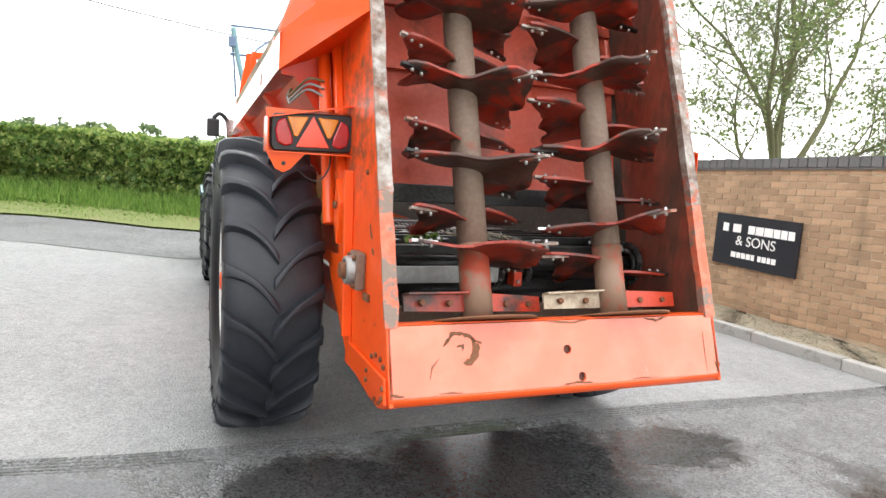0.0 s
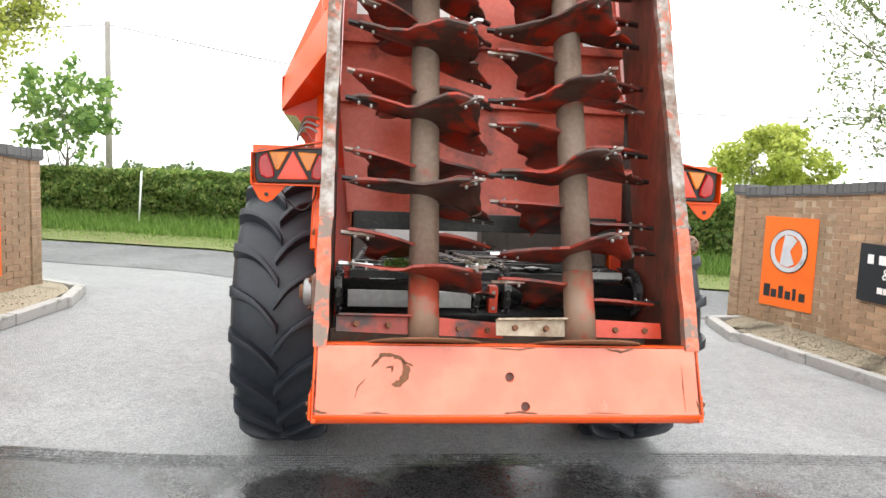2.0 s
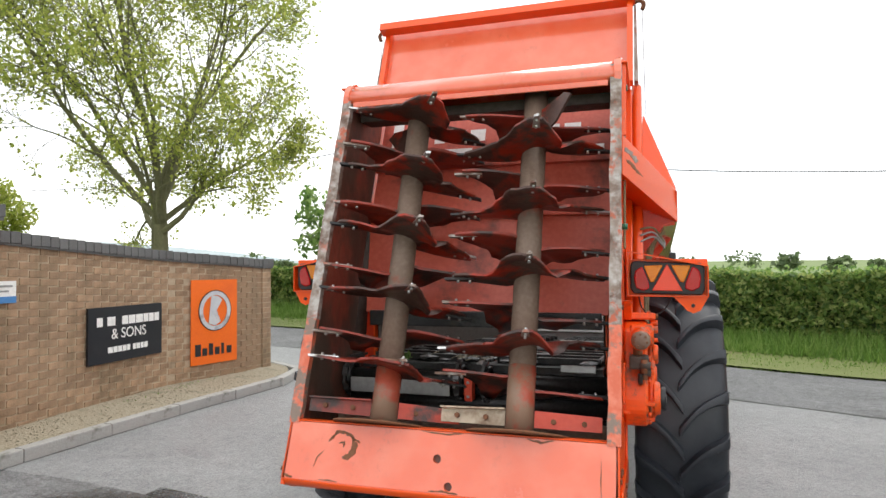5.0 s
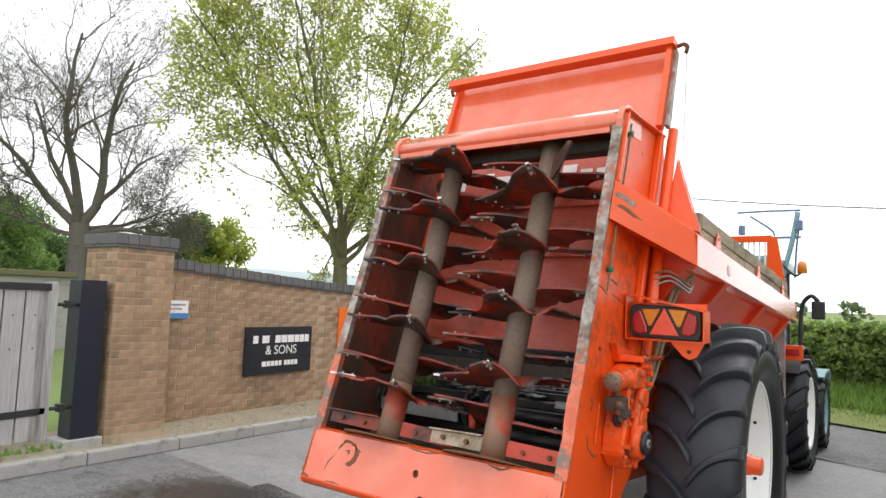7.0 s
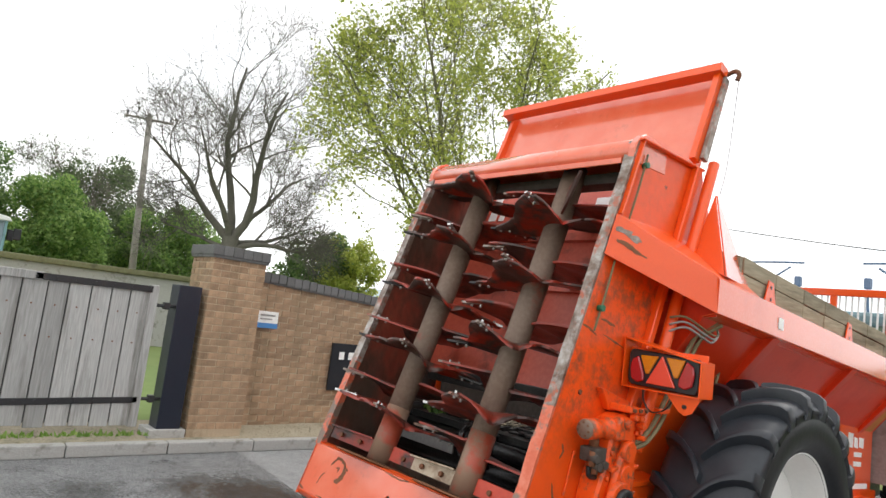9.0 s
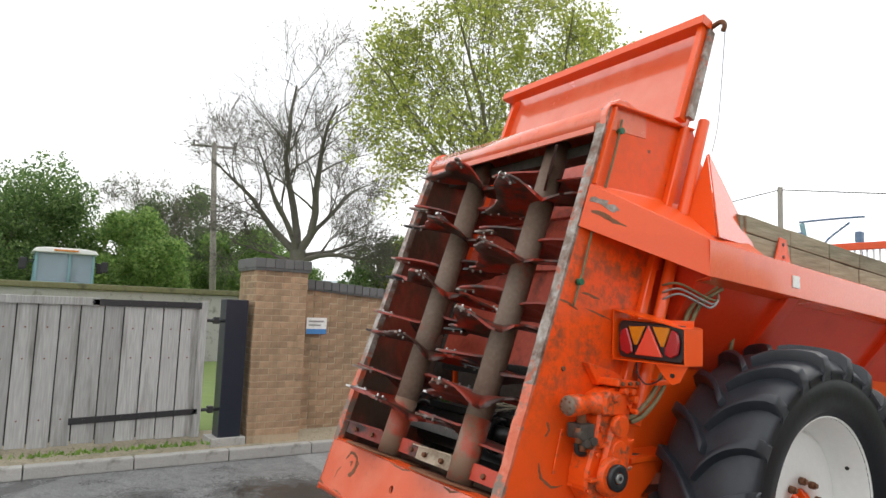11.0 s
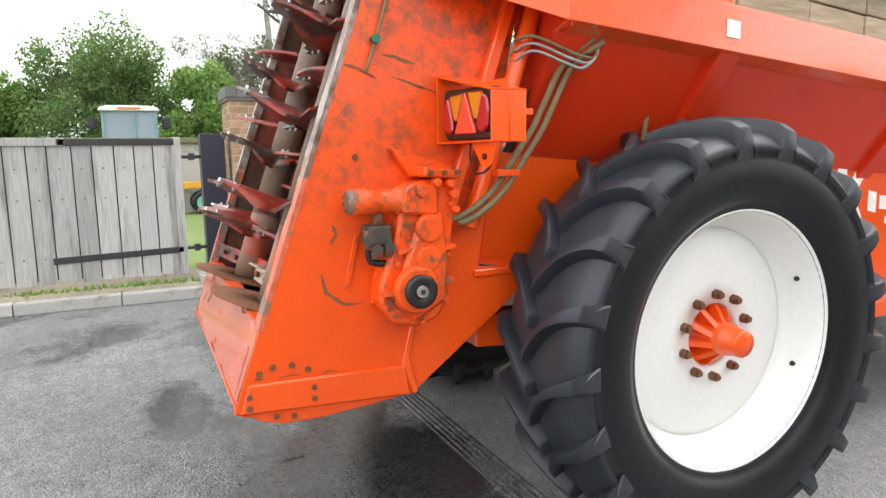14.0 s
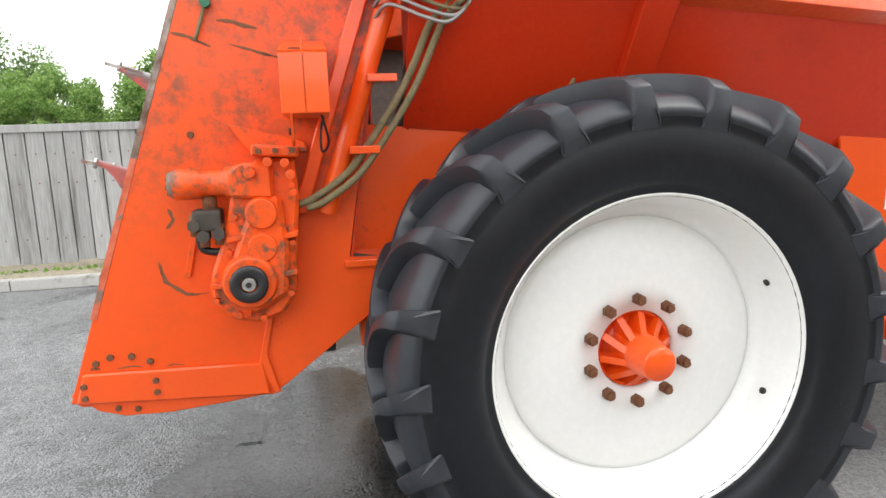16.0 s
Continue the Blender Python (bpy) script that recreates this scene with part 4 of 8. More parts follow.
def open_tree(name, label, base, trunk_h, trunk_r, centre_h, radii, seed, mains, leaf, leaves, leaf_mat, bark, twig_len=0.55, droop=0.0, scatter=0.16, clump=1, gnarl=0.16, twigs_each=5, thick=1.0, off=(0.0, 0.0), forks=()):
    """A tree whose main limbs leave the trunk and reach an uneven crown outline; leaves sit on the twigs."""
    rng = random.Random(seed)
    ob = thing(name, label, "tree")
    vs, fs, twigs = [], [], []
    ctr = Vector((base[0] + off[0], base[1] + off[1], base[2] + centre_h))

    def tube(pts, r0, r1, sides):
        start = len(vs)
        m = len(pts)
        for i, p in enumerate(pts):
            d = (pts[min(i + 1, m - 1)] - pts[max(i - 1, 0)]).normalized()
            q = d.to_track_quat('Z', 'Y')
            r = r0 + (r1 - r0) * i / (m - 1)
            for k in range(sides):
                t = 2 * math.pi * k / sides
                vs.append(p + q @ Vector((math.cos(t) * r, math.sin(t) * r, 0)))
        for i in range(m - 1):
            for k in range(sides):
                a_, b_ = start + i * sides + k, start + i * sides + (k + 1) % sides
                fs.append((a_, b_, b_ + sides, a_ + sides))

    def reach(p, d):
        """Length from p along d to the crown's outline."""
        o = Vector(((p.x - ctr.x) / radii[0], (p.y - ctr.y) / radii[1], (p.z - ctr.z) / radii[2]))
        e = Vector((d.x / radii[0], d.y / radii[1], d.z / radii[2]))
        a_, b_, c_ = e.dot(e), 2 * o.dot(e), o.dot(o) - 1
        disc = b_ * b_ - 4 * a_ * c_
        return (-b_ + math.sqrt(disc)) / (2 * a_) if disc > 0 else 0.5

    def limb(p, d, length, r, lev):
        n = 7 if lev < 2 else 4 if lev < 3 else 3
        pts = [p.copy()]
        for i in range(n):
            w = gnarl if lev < 2 else gnarl + 0.12
            d = (d + Vector((rng.uniform(-w, w), rng.uniform(-w, w), rng.uniform(-w, w) + (0.05 - droop) * (1 if lev < 3 else 0.4)))).normalized()
            p = p + d * (length / n)
            pts.append(p.copy())
        tube(pts, r, max(r * 0.22, 0.004), 8 if lev < 1 else 6 if lev < 2 else 4 if lev < 3 else 3)
        if lev >= 3:
            twigs.extend(pts[1:])
            return
        kids = {0: 7, 1: 7, 2: twigs_each}[lev] + rng.randint(0, 2)
        for c in range(kids):
            f = 0.25 + 0.75 * (c + rng.random()) / kids
            i = min(int(f * n), n - 1)
            q = pts[i].lerp(pts[i + 1], f * n - i)
            dd = (pts[i + 1] - pts[i]).normalized()
            az, tilt = rng.uniform(0, 6.283), rng.uniform(0.45, 1.0)
            nd = (dd.to_track_quat('Z', 'Y') @ Vector((math.cos(az) * math.sin(tilt), math.sin(az) * math.sin(tilt), math.cos(tilt)))).normalized()
            ln = twig_len * rng.uniform(0.6, 1.3) if lev == 2 else min(reach(q, nd) * rng.uniform(0.75, 1.0), length * rng.uniform(0.4, 0.62))
            if ln > 0.12:
                limb(q, nd, ln, max(0.005, thick * r * (1 - 0.65 * f) * rng.uniform(0.4, 0.6)), lev + 1)

    top = Vector((base[0], base[1], base[2] + trunk_h))
    tube([Vector(base) + Vector((0, 0, -0.1)), Vector(base) + Vector((0.02, 0, trunk_h * 0.1)), Vector(base) + Vector((0.03, 0.02, trunk_h * 0.55)), top], trunk_r * 1.25, trunk_r * 0.85, 12)
    for i in range(mains):
        f = i / (mains - 1)
        az = i * 2.4 + rng.uniform(-0.3, 0.3)
        el = radians(18 + 66 * f + rng.uniform(-7, 7))
        d = Vector((math.cos(az) * math.cos(el), math.sin(az) * math.cos(el), math.sin(el)))
        p = top - Vector((0, 0, trunk_h * 0.3 * (1 - f)))
        girth = rng.uniform(0.34, 0.5)
        if forks:
            # heavy limbs leave the fork in given directions
            dx, dy, dz, girth = forks[i % len(forks)]
            d = Vector((dx, dy, dz)).normalized()
            p = top - Vector((0, 0, 0.1 + 0.5 * rng.random() * (1 - d.z)))
        limb(p, d, reach(p, d) * rng.uniform(0.85, 1.0) * (0.76 if forks else 1.0), trunk_r * thick * girth, 0)
    t = new("trunk", mesh_of("trunk", vs, fs, bark, True))
    t.parent = ob
    nr = np.random.default_rng(seed)
    tw = np.array([p[:] for p in twigs])
    pick = np.repeat(tw[nr.integers(0, len(tw), leaves // clump)], clump, axis=0)
    pick = pick + nr.normal(scale=scatter, size=pick.shape)
    c = new("crown", leaf_mesh("crown", pick, leaf, leaf_mat, seed))
    c.parent = ob
    return ob


open_tree("spring_tree", "broad maple tree with sparse young yellow-green leaves", (-8.95, 8.4, 0.2), 3.2, 0.18, 5.9, (3.7, 3.7, 4.1), 21, 12, 0.09, 40000, M_LEAFY, M_MOSSBARK, scatter=0.1, clump=8, gnarl=0.2, thick=0.9, off=(-0.25, -0.2))
open_tree("bare_tree", "large bare oak with budding twigs", (-16.3, 5.8, 0.2), 3.3, 0.29, 6.0, (3.6, 3.6, 4.7), 8, 8, 0.06, 2600, M_LEAFF, M_DIMBARK, twig_len=0.75, gnarl=0.3, twigs_each=10, thick=0.72, forks=((-0.43, -0.9, 0.3, 0.34), (-0.3, -0.7, 0.75, 0.62), (-0.2, -0.15, 1.0, 0.7), (0.25, 0.3, 1.0, 0.72), (-0.2, 0.6, 0.8, 0.5), (0.5, 0.85, 0.4, 0.5), (0.35, 0.9, 0.22, 0.4), (0.5, -0.5, 0.8, 0.5)))
shrub = leafy_tree("round_shrub", "round evergreen shrub half dark green, half yellow-green", (-17.0, 9.4, 0.2), 0.8, 2.5, (1.6, 1.6, 1.75), 9000, 0.14, M_LEAFD, 31, 0.1, "shrub", hollow=0.2, lumps=10)
tips = new("yellow_growth", leaf_mesh("yellow_growth", bush_points((-16.3, 10.05, 3.0), (1.25, 1.3, 1.35), 6500, 35, 0.3, 8), 0.13, M_LEAFY, 35))
tips.parent = shrub


grass_tufts("gate_weeds", "ragged weeds and grass along the gate foot", lambda x: -4.2, lambda x: 0.3, -4.42, -4.28, 450, 0.055, 14, lambda x, y: 0.24 + 0.05)
grass_tufts("wall_weeds", "thin dry grass along the wall foot", lambda x: 1.4, lambda x: 5.4, -4.78, -4.6, 900, 0.07, 15, lambda x, y: 0.25)

# ---------------------------------------------------------------- the muck spreader
SLOPE = 0.347          # the rear frame leans forward by this much for each metre of height


def rear_y(z):
    return (z - 0.715) * SLOPE


def rail_z(y):
    """Top of the hopper rail, which falls towards the drawbar."""
    return 2.19 - 0.085 * (y - 1.16)


spreader = thing("muck_spreader", "large orange rear-discharge muck spreader with twin vertical beaters and white rims", "muck spreader")


for s in (1, -1):
    tag = "right" if s > 0 else "left"

    def M(x, y, z):
        return (s * x, y, z)
    # side plate of the beater housing
    prof = [(0.0, 0.715), (0.64, 0.68), (1.07, 1.0), (1.2, 1.12), (0.925, 1.14), (1.03, 1.76), (1.09, 2.05), (1.8, 2.2), (1.44, 2.72), (1.4, 2.84), (rear_y(2.85), 2.85)]
    part("side_plate", prism(prof, "x", s * 0.782, s * 0.80, 0.002), M_WORN, spreader, "orange steel side plate, scuffed and rust-stained")
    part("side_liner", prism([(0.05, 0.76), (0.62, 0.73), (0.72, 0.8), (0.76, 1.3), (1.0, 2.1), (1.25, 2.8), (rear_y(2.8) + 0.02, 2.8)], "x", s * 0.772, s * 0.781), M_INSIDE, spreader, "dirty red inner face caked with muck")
    part("throat_liner", prism([(0.725, 0.82), (1.06, 1.04), (1.19, 1.11), (0.93, 1.15), (1.03, 1.76), (1.08, 2.1), (1.01, 2.1), (0.765, 1.3)], "x", s * 0.774, s * 0.7815), M_DULLDARK, spreader)
    # bare steel rail along the rear edge, broken into short worn lengths
    rng = random.Random(3 + s)
    for z_lo, z_hi, rail_mat, rail_label in ((0.995, 1.5, M_CHIP, "chipped rail foot with faded orange paint"), (1.5, 2.837, M_EDGE, "chipped rail worn to rusty bare steel")):
        bm = bmesh.new()
        rings = []
        for z in spread(z_lo, z_hi, 0.084):
            y = rear_y(z)
            j = rng.uniform(-0.004, 0.004)
            rings.append([bm.verts.new(M(0.748 + j, y - 0.008 + rng.uniform(-0.003, 0.003), z)), bm.verts.new(M(0.806 + rng.uniform(-0.003, 0.003), y - 0.006, z)), bm.verts.new(M(0.803, y + 0.012, z - 0.004)), bm.verts.new(M(0.748 + j, y + 0.03, z - 0.01))])
        for a, b in zip(rings, rings[1:]):
            for i in range(4):
                bm.faces.new((a[i], a[(i + 1) % 4], b[(i + 1) % 4], b[i]))
        bm.faces.new(rings[0])
        bm.faces.new(rings[-1])
        part("edge_rail", finish(bm), rail_mat, spreader, rail_label)
    # folded stiffener along the foot of the side plate, with bolts
    part("foot_channel", prism([(0.02, 0.715), (0.63, 0.685), (0.615, 0.8), (0.05, 0.815)], "x", s * 0.80, s * 0.815, 0.006), M_PAINT, spreader)
    part("foot_flap", prism([(0.04, 0.712), (0.63, 0.683), (0.5, 0.668), (0.3, 0.652), (0.16, 0.655), (0.08, 0.68)], "x", s * 0.776, s * 0.796, 0.003), M_PAINT, spreader)
    for y, z in ((0.14, 0.685), (0.2, 0.677)):
        part("bolt", bolt(M(0.796, y, z), (s, 0, 0), 0.011, 0.008), M_RUST, spreader)
    part("corner_rib", prism([(0.60, 0.80), (0.645, 0.685), (0.665, 0.69), (0.63, 0.83), (0.665, 0.97), (0.65, 1.0)], "x", s * 0.80, s * 0.812, 0.004), M_PAINT, spreader)
    for y, z in ((0.05, 0.775), (0.05, 0.735), (0.27, 0.775), (0.27, 0.735)):
        part("bolt", bolt(M(0.814, y, z), (s, 0, 0), 0.011, 0.009), M_RUST, spreader)
    for y, z in ((0.09, 0.845), (0.135, 0.862), (0.2, 0.86), (0.255, 0.838), (0.45, 1.565)):
        part("bolt", bolt(M(0.80, y, z), (s, 0, 0), 0.012, 0.008), M_RUST, spreader)
    # upper box section: flange, ledge, two upright tubes, gusset
    zt = 2.84
    part("top_flange", prism([(rear_y(zt), zt + 0.012), (1.37, zt), (1.37, zt - 0.012), (rear_y(zt), zt)], "x", s * 0.80, s * 0.834, 0.003), M_PAINT, spreader)
    part("rear_flange", plate([M(0.80, rear_y(2.43) + 0.03, 2.43), M(0.825, rear_y(2.43) + 0.03, 2.43), M(0.825, rear_y(2.84) + 0.03, 2.84), M(0.80, rear_y(2.84) + 0.03, 2.84)], 0.012), M_PAINT, spreader)

    def tube_y(z):
        return 1.40 - (2.87 - z) * SLOPE
    part("upright_tube", cyl(M(0.866, tube_y(2.88), 2.88), M(0.866, tube_y(1.3), 1.3), 0.031, seg=20, bevel=0.006), M_PAINT, spreader)
    part("upright_channel", prism([(tube_y(2.84) - 0.11, 2.84), (tube_y(2.84) - 0.06, 2.84), (tube_y(1.3) - 0.06, 1.3), (tube_y(1.3) - 0.11, 1.3)], "x", s * 0.80, s * 0.84, 0.006), M_PAINT, spreader)
    part("gusset", plate([M(0.90, 1.385, 2.69), M(1.075, 1.207, 2.212), M(0.995, 1.65, 2.2)], 0.008 * s), M_RAIL, spreader)
    part("gusset_return", plate([M(0.90, 1.383, 2.688), M(0.872, 1.215, 2.29), M(1.073, 1.204, 2.214)], 0.006 * s), M_PAINT, spreader)
    part("hood_end", prism([(rear_y(2.74) - 0.004, 2.72), (rear_y(2.74) - 0.006, 2.79), (rear_y(2.74) + 0.012, 2.825), (rear_y(2.74) + 0.05, 2.868), (rear_y(2.74) + 0.1, 2.89), (rear_y(2.74) + 0.17, 2.885), (rear_y(2.74) + 0.25, 2.86), (rear_y(2.74) + 0.3, 2.83), (rear_y(2.74) + 0.3, 2.72)], "x", s * 0.765, s * 0.804, 0.004), M_PALE_SHEEN, spreader, "rounded end plate of the hood")
    # shoulder: from the rear rail out to the hopper rail
    bm = bmesh.new()
    A, B = M(0.81, rear_y(2.22), 2.22), M(0.81, rear_y(2.43), 2.43)
    C, D = M(1.085, 1.16, 2.195), M(1.085, 1.13, 2.015)
    E, F = M(0.80, 1.55, 2.40), M(0.80, 1.0, 2.43)
    G = M(0.80, 1.4, 2.1)
    va = {k_: bm.verts.new(p) for k_, p in dict(A=A, B=B, C=C, D=D, E=E, F=F, G=G, A2=M(0.79, rear_y(2.22) + 0.02, 2.22), C2=M(1.085, 1.6, 2.155), D2=M(1.06, 1.6, 1.99)).items()}
    for names in (("A", "B", "C", "D"), ("B", "F", "E", "C"), ("C", "E", "C2"), ("A", "D", "G", "A2"), ("D", "D2", "G"), ("C", "C2", "D2", "D")):
        bm.faces.new([va[q] for q in names])
    sh = part("shoulder", finish(bm), M_PAINT, spreader, "orange folded shoulder with scraped paint")
    mod = sh.modifiers.new("sheet", 'SOLIDIFY')
    mod.thickness = 0.006
    bv = sh.modifiers.new("fold", 'BEVEL')
    bv.width, bv.segments = 0.006, 2
    # hopper rail (folded section) along the top, sloping flank, lower panel
    Y0, Y1 = 1.13, 4.98
    bm = bmesh.new()
    sec = [(0.985, 0.03), (1.06, 0.012), (1.085, 0.0), (1.085, -0.175), (1.0, -0.2)]
    rings = []
    for y in (Y0, 2.0, 3.0, 4.0, Y1):
        rings.append([bm.verts.new(M(x, y, rail_z(y) + dz)) for x, dz in sec])
    for a, b in zip(rings, rings[1:]):
        for i in range(len(sec) - 1):
            bm.faces.new((a[i], a[i + 1], b[i + 1], b[i]))
    rl = part("hopper_rail", finish(bm), M_RAIL, spreader, "glossy orange folded top rail")
    mod = rl.modifiers.new("sheet", 'SOLIDIFY')
    mod.thickness = 0.006
    bv = rl.modifiers.new("fold", 'BEVEL')
    bv.width, bv.segments = 0.008, 2
    fl = bmesh.new()
    rings = []
    for y in (1.14, 2.5, 3.7, Y1):
        z = rail_z(y)
        rings.append([fl.verts.new(M(1.0, y, z - 0.195)), fl.verts.new(M(0.70, y, z - 0.62))])
    for a, b in zip(rings, rings[1:]):
        fl.faces.new((a[0], a[1], b[1], b[0]))
    f_ = part("hopper_flank", finish(fl), M_PAINT_SHADED, spreader, "sloping orange hopper side in shade-darkened red")
    mod = f_.modifiers.new("sheet", 'SOLIDIFY')
    mod.thickness = 0.008
    # thin lining plates inside the hopper, in dull dark grey-brown
    part("hopper_liner", plate([M(0.985, 1.2, rail_z(1.2) - 0.1), M(0.685, 1.1, rail_z(1.1) - 0.63), M(0.685, Y1, rail_z(Y1) - 0.63), M(0.985, Y1, rail_z(Y1) - 0.1)], -0.004 * s), M_DULLDARK, spreader, "dull dark grey-brown hopper lining")
    part("hopper_liner", plate([M(0.683, 0.93, 1.59), M(0.683, 0.93, 1.05), M(0.683, Y1, 1.0), M(0.683, Y1, 1.27)], -0.004 * s), M_DULLDARK, spreader, "dull dark grey-brown hopper lining")
    lo = bmesh.new()
    rings = []
    for y in (0.9, 2.0, 3.7, Y1):
        z = rail_z(y)
        rings.append([lo.verts.new(M(0.70, y, z - 0.62)), lo.verts.new(M(0.70, y, 1.02 - 0.05 * (y - 1)))])
    for a, b in zip(rings, rings[1:]):
        lo.faces.new((a[0], a[1], b[1], b[0]))
    f_ = part("hopper_panel", finish(lo), M_PAINT, spreader)
    mod = f_.modifiers.new("sheet", 'SOLIDIFY')
    mod.thickness = 0.008
    # triangular ribs under the rail, in the shaded copy of the orange
    for y in (1.92, 3.3, 4.6):
        z = rail_z(y)
        part("rib", prism([(1.07, z - 0.18), (0.72, z - 0.64), (0.69, z - 0.62), (0.93, z - 0.18)] if s > 0 else [(-1.07, z - 0.18), (-0.72, z - 0.64), (-0.69, z - 0.62), (-0.93, z - 0.18)], "y", y - 0.06, y + 0.06, 0.004), M_PAINT_SHADED, spreader)
    part("warning_band", plate([M(1.005, 4.68, rail_z(4.68) - 0.205), M(0.71, 4.68, rail_z(4.68) - 0.625), M(0.71, 4.9, rail_z(4.9) - 0.625), M(1.005, 4.9, rail_z(4.9) - 0.205)], 0.003 * s), M_BANDYEL, spreader, "faded yellow warning band")
    # bottom chassis rail
    part("chassis_rail", prism([(0.95, 0.93), (Y1 + 0.2, 0.76), (Y1 + 0.2, 0.6), (2.9, 0.64), (0.95, 0.8)], "x", s * 0.60, s * 0.735, 0.006), M_PAINT, spreader)
    part("chassis_outrigger", box(min(s * 0.70, s * 0.9), max(s * 0.70, s * 0.9), 3.0, 4.7, 0.68, 0.76, 0.005), M_PAINT, spreader)
    part("lower_panel", prism([(2.85, 1.5), (4.95, 1.34), (4.95, 0.72), (2.95, 0.76)], "x", s * 0.735, s * 0.75, 0.003), M_PAINT, spreader)
    part("reflective_strip", prism([(4.0, 0.905), (4.85, 0.85), (4.85, 0.805), (4.0, 0.86)], "x", s * 0.7505, s * 0.754), M_WHITE, spreader)
    # maker's lettering as plain white bars
    for k_, (y0, y1, z0, z1) in enumerate(((3.36, 3.43, 1.235, 1.345), (3.46, 3.6, 1.24, 1.315), (3.64, 3.78, 1.235, 1.31), (3.52, 3.78, 1.155, 1.195), (4.3, 4.42, 1.19, 1.31), (4.45, 4.55, 1.18, 1.265), (4.58, 4.7, 1.175, 1.26), (4.46, 4.66, 1.1, 1.14), (4.46, 4.66, 1.02, 1.06))):
        part("lettering_bar", prism([(y0, z0), (y1, z0 - 0.015), (y1, z1 - 0.015), (y0, z1)], "x", s * 0.7505, s * 0.7535), M_WHITE, spreader)
    # tall white emblem with a slanting notch
    part("emblem", prism([(3.08, 1.18), (3.15, 1.18), (3.17, 1.3), (3.24, 1.175), (3.33, 1.17), (3.24, 1.32), (3.34, 1.46), (3.25, 1.465), (3.18, 1.36), (3.16, 1.475), (3.09, 1.48)], "x", s * 0.7505, s * 0.7535), M_WHITE, spreader)
    # small data plate on the rail
    part("data_plate", prism([(1.87, rail_z(1.87) - 0.06), (1.94, rail_z(1.94) - 0.06), (1.94, rail_z(1.94) - 0.125), (1.87, rail_z(1.87) - 0.125)], "x", s * 1.086, s * 1.090), M_WHITE, spreader)
    # greedy boards: two courses of weathered planks standing on the rail
    edges = [1.58, 2.02, 2.46, 2.84, 3.3, 3.75, 4.2, 4.6, 4.95]
    rng = random.Random(17 + s)
    for y0, y1 in zip(edges, edges[1:]):
        for course in (0, 1):
            a = rail_z(y0) + 0.03 + course * 0.098
            b = rail_z(y1) + 0.03 + course * 0.098
            jx = rng.uniform(-0.006, 0.006)
            part("board", prism([(y0 + 0.003, a), (y1 - 0.003, b), (y1 - 0.003, b + 0.093 + rng.uniform(-0.004, 0.006)), (y0 + 0.003, a + 0.093)], "x", s * (0.955 + jx), s * (1.0 + jx), 0.004), M_BOARD, spreader)
    part("board_end", plate([M(0.80, 1.55, 2.2), M(1.0, 1.55, 2.19), M(1.0, 1.55, 2.37), M(0.80, 1.56, 2.42)], 0.03), M_BOARD, spreader)
    # upright board brackets with two bolt holes
    for y in (1.9, 3.29, 4.55):
        z = rail_z(y)
        b_ = part("board_bracket", prism([(y - 0.085, z + 0.012), (y + 0.085, z), (y + 0.035, z + 0.145), (y - 0.03, z + 0.155)], "x", s * 1.012, s * 1.022, 0.003), M_PAINT, spreader)
        for dz in (0.045, 0.115):
            part("bolt", bolt(M(1.022, y, z + dz), (s, 0, 0), 0.011, 0.003), M_DARK, b_)

    # ------------ lamp box with combination lamp and triangle
    lx0, lx1, ly, lz0, lz1 = (0.815, 1.215, 0.755, 1.605, 1.82) if s > 0 else (0.775, 1.175, 0.755, 1.62, 1.835)
    lift_ = lz0 - 1.605
    lamp = thing("rear_lamp", "", "")
    lamp.parent = spreader
    lamp["label"] = "boxed rear lamp cluster with red triangle and amber lenses"

    def slab(bm, x0, x1, y0, y1, z0, z1):
        return box(min(s * x0, s * x1), max(s * x0, s * x1), y0, y1, z0, z1, 0.002, bm)
    part("lamp_back", slab(None, lx0, lx1, ly + 0.06, ly + 0.066, lz0, lz1 - 0.02), M_PAINT, lamp)
    part("lamp_hood", plate([M(lx0, ly, lz1 + 0.02), M(lx1, ly, lz1 - 0.06), M(lx1, ly + 0.125, lz1 - 0.06), M(lx0, ly + 0.125, lz1 + 0.02)], 0.006), M_PAINT, lamp)
    part("lamp_floor", slab(None, lx0, lx1, ly, ly + 0.125, lz0, lz0 + 0.006), M_PAINT, lamp)
    part("lamp_cheek", slab(None, lx1 - 0.006, lx1, ly, ly + 0.125, lz0 + 0.001, lz1 - 0.06), M_PAINT, lamp)
    part("lamp_cheek", slab(None, lx0, lx0 + 0.006, ly, ly + 0.1, lz0, lz1 + 0.02), M_PAINT, lamp)
    part("lamp_tab", prism([(s * (lx1 - 0.17), lz0), (s * (lx1 - 0.001), lz0), (s * (lx1 - 0.04), lz0 - 0.07), (s * (lx1 - 0.075), lz0 - 0.085), (s * (lx1 - 0.105), lz0 - 0.07)], "y", ly + 0.02, ly + 0.027), M_PAINT, lamp)
    part("bolt", cyl(M(lx1 - 0.075, ly + 0.02, lz0 - 0.045), M(lx1 - 0.075, ly + 0.012, lz0 - 0.045), 0.01, seg=8), M_DARK, lamp)
    cxl = (lx0 + lx1) / 2

    def lv(v):
        return 1.614 + (v - 1.612) * 1.14 + lift_
    body = [(cxl - 0.183, 1.64), (cxl - 0.168, 1.618), (cxl + 0.168, 1.612), (cxl + 0.183, 1.635), (cxl + 0.183, 1.735), (cxl + 0.168, 1.755), (cxl - 0.168, 1.768), (cxl - 0.183, 1.75)]
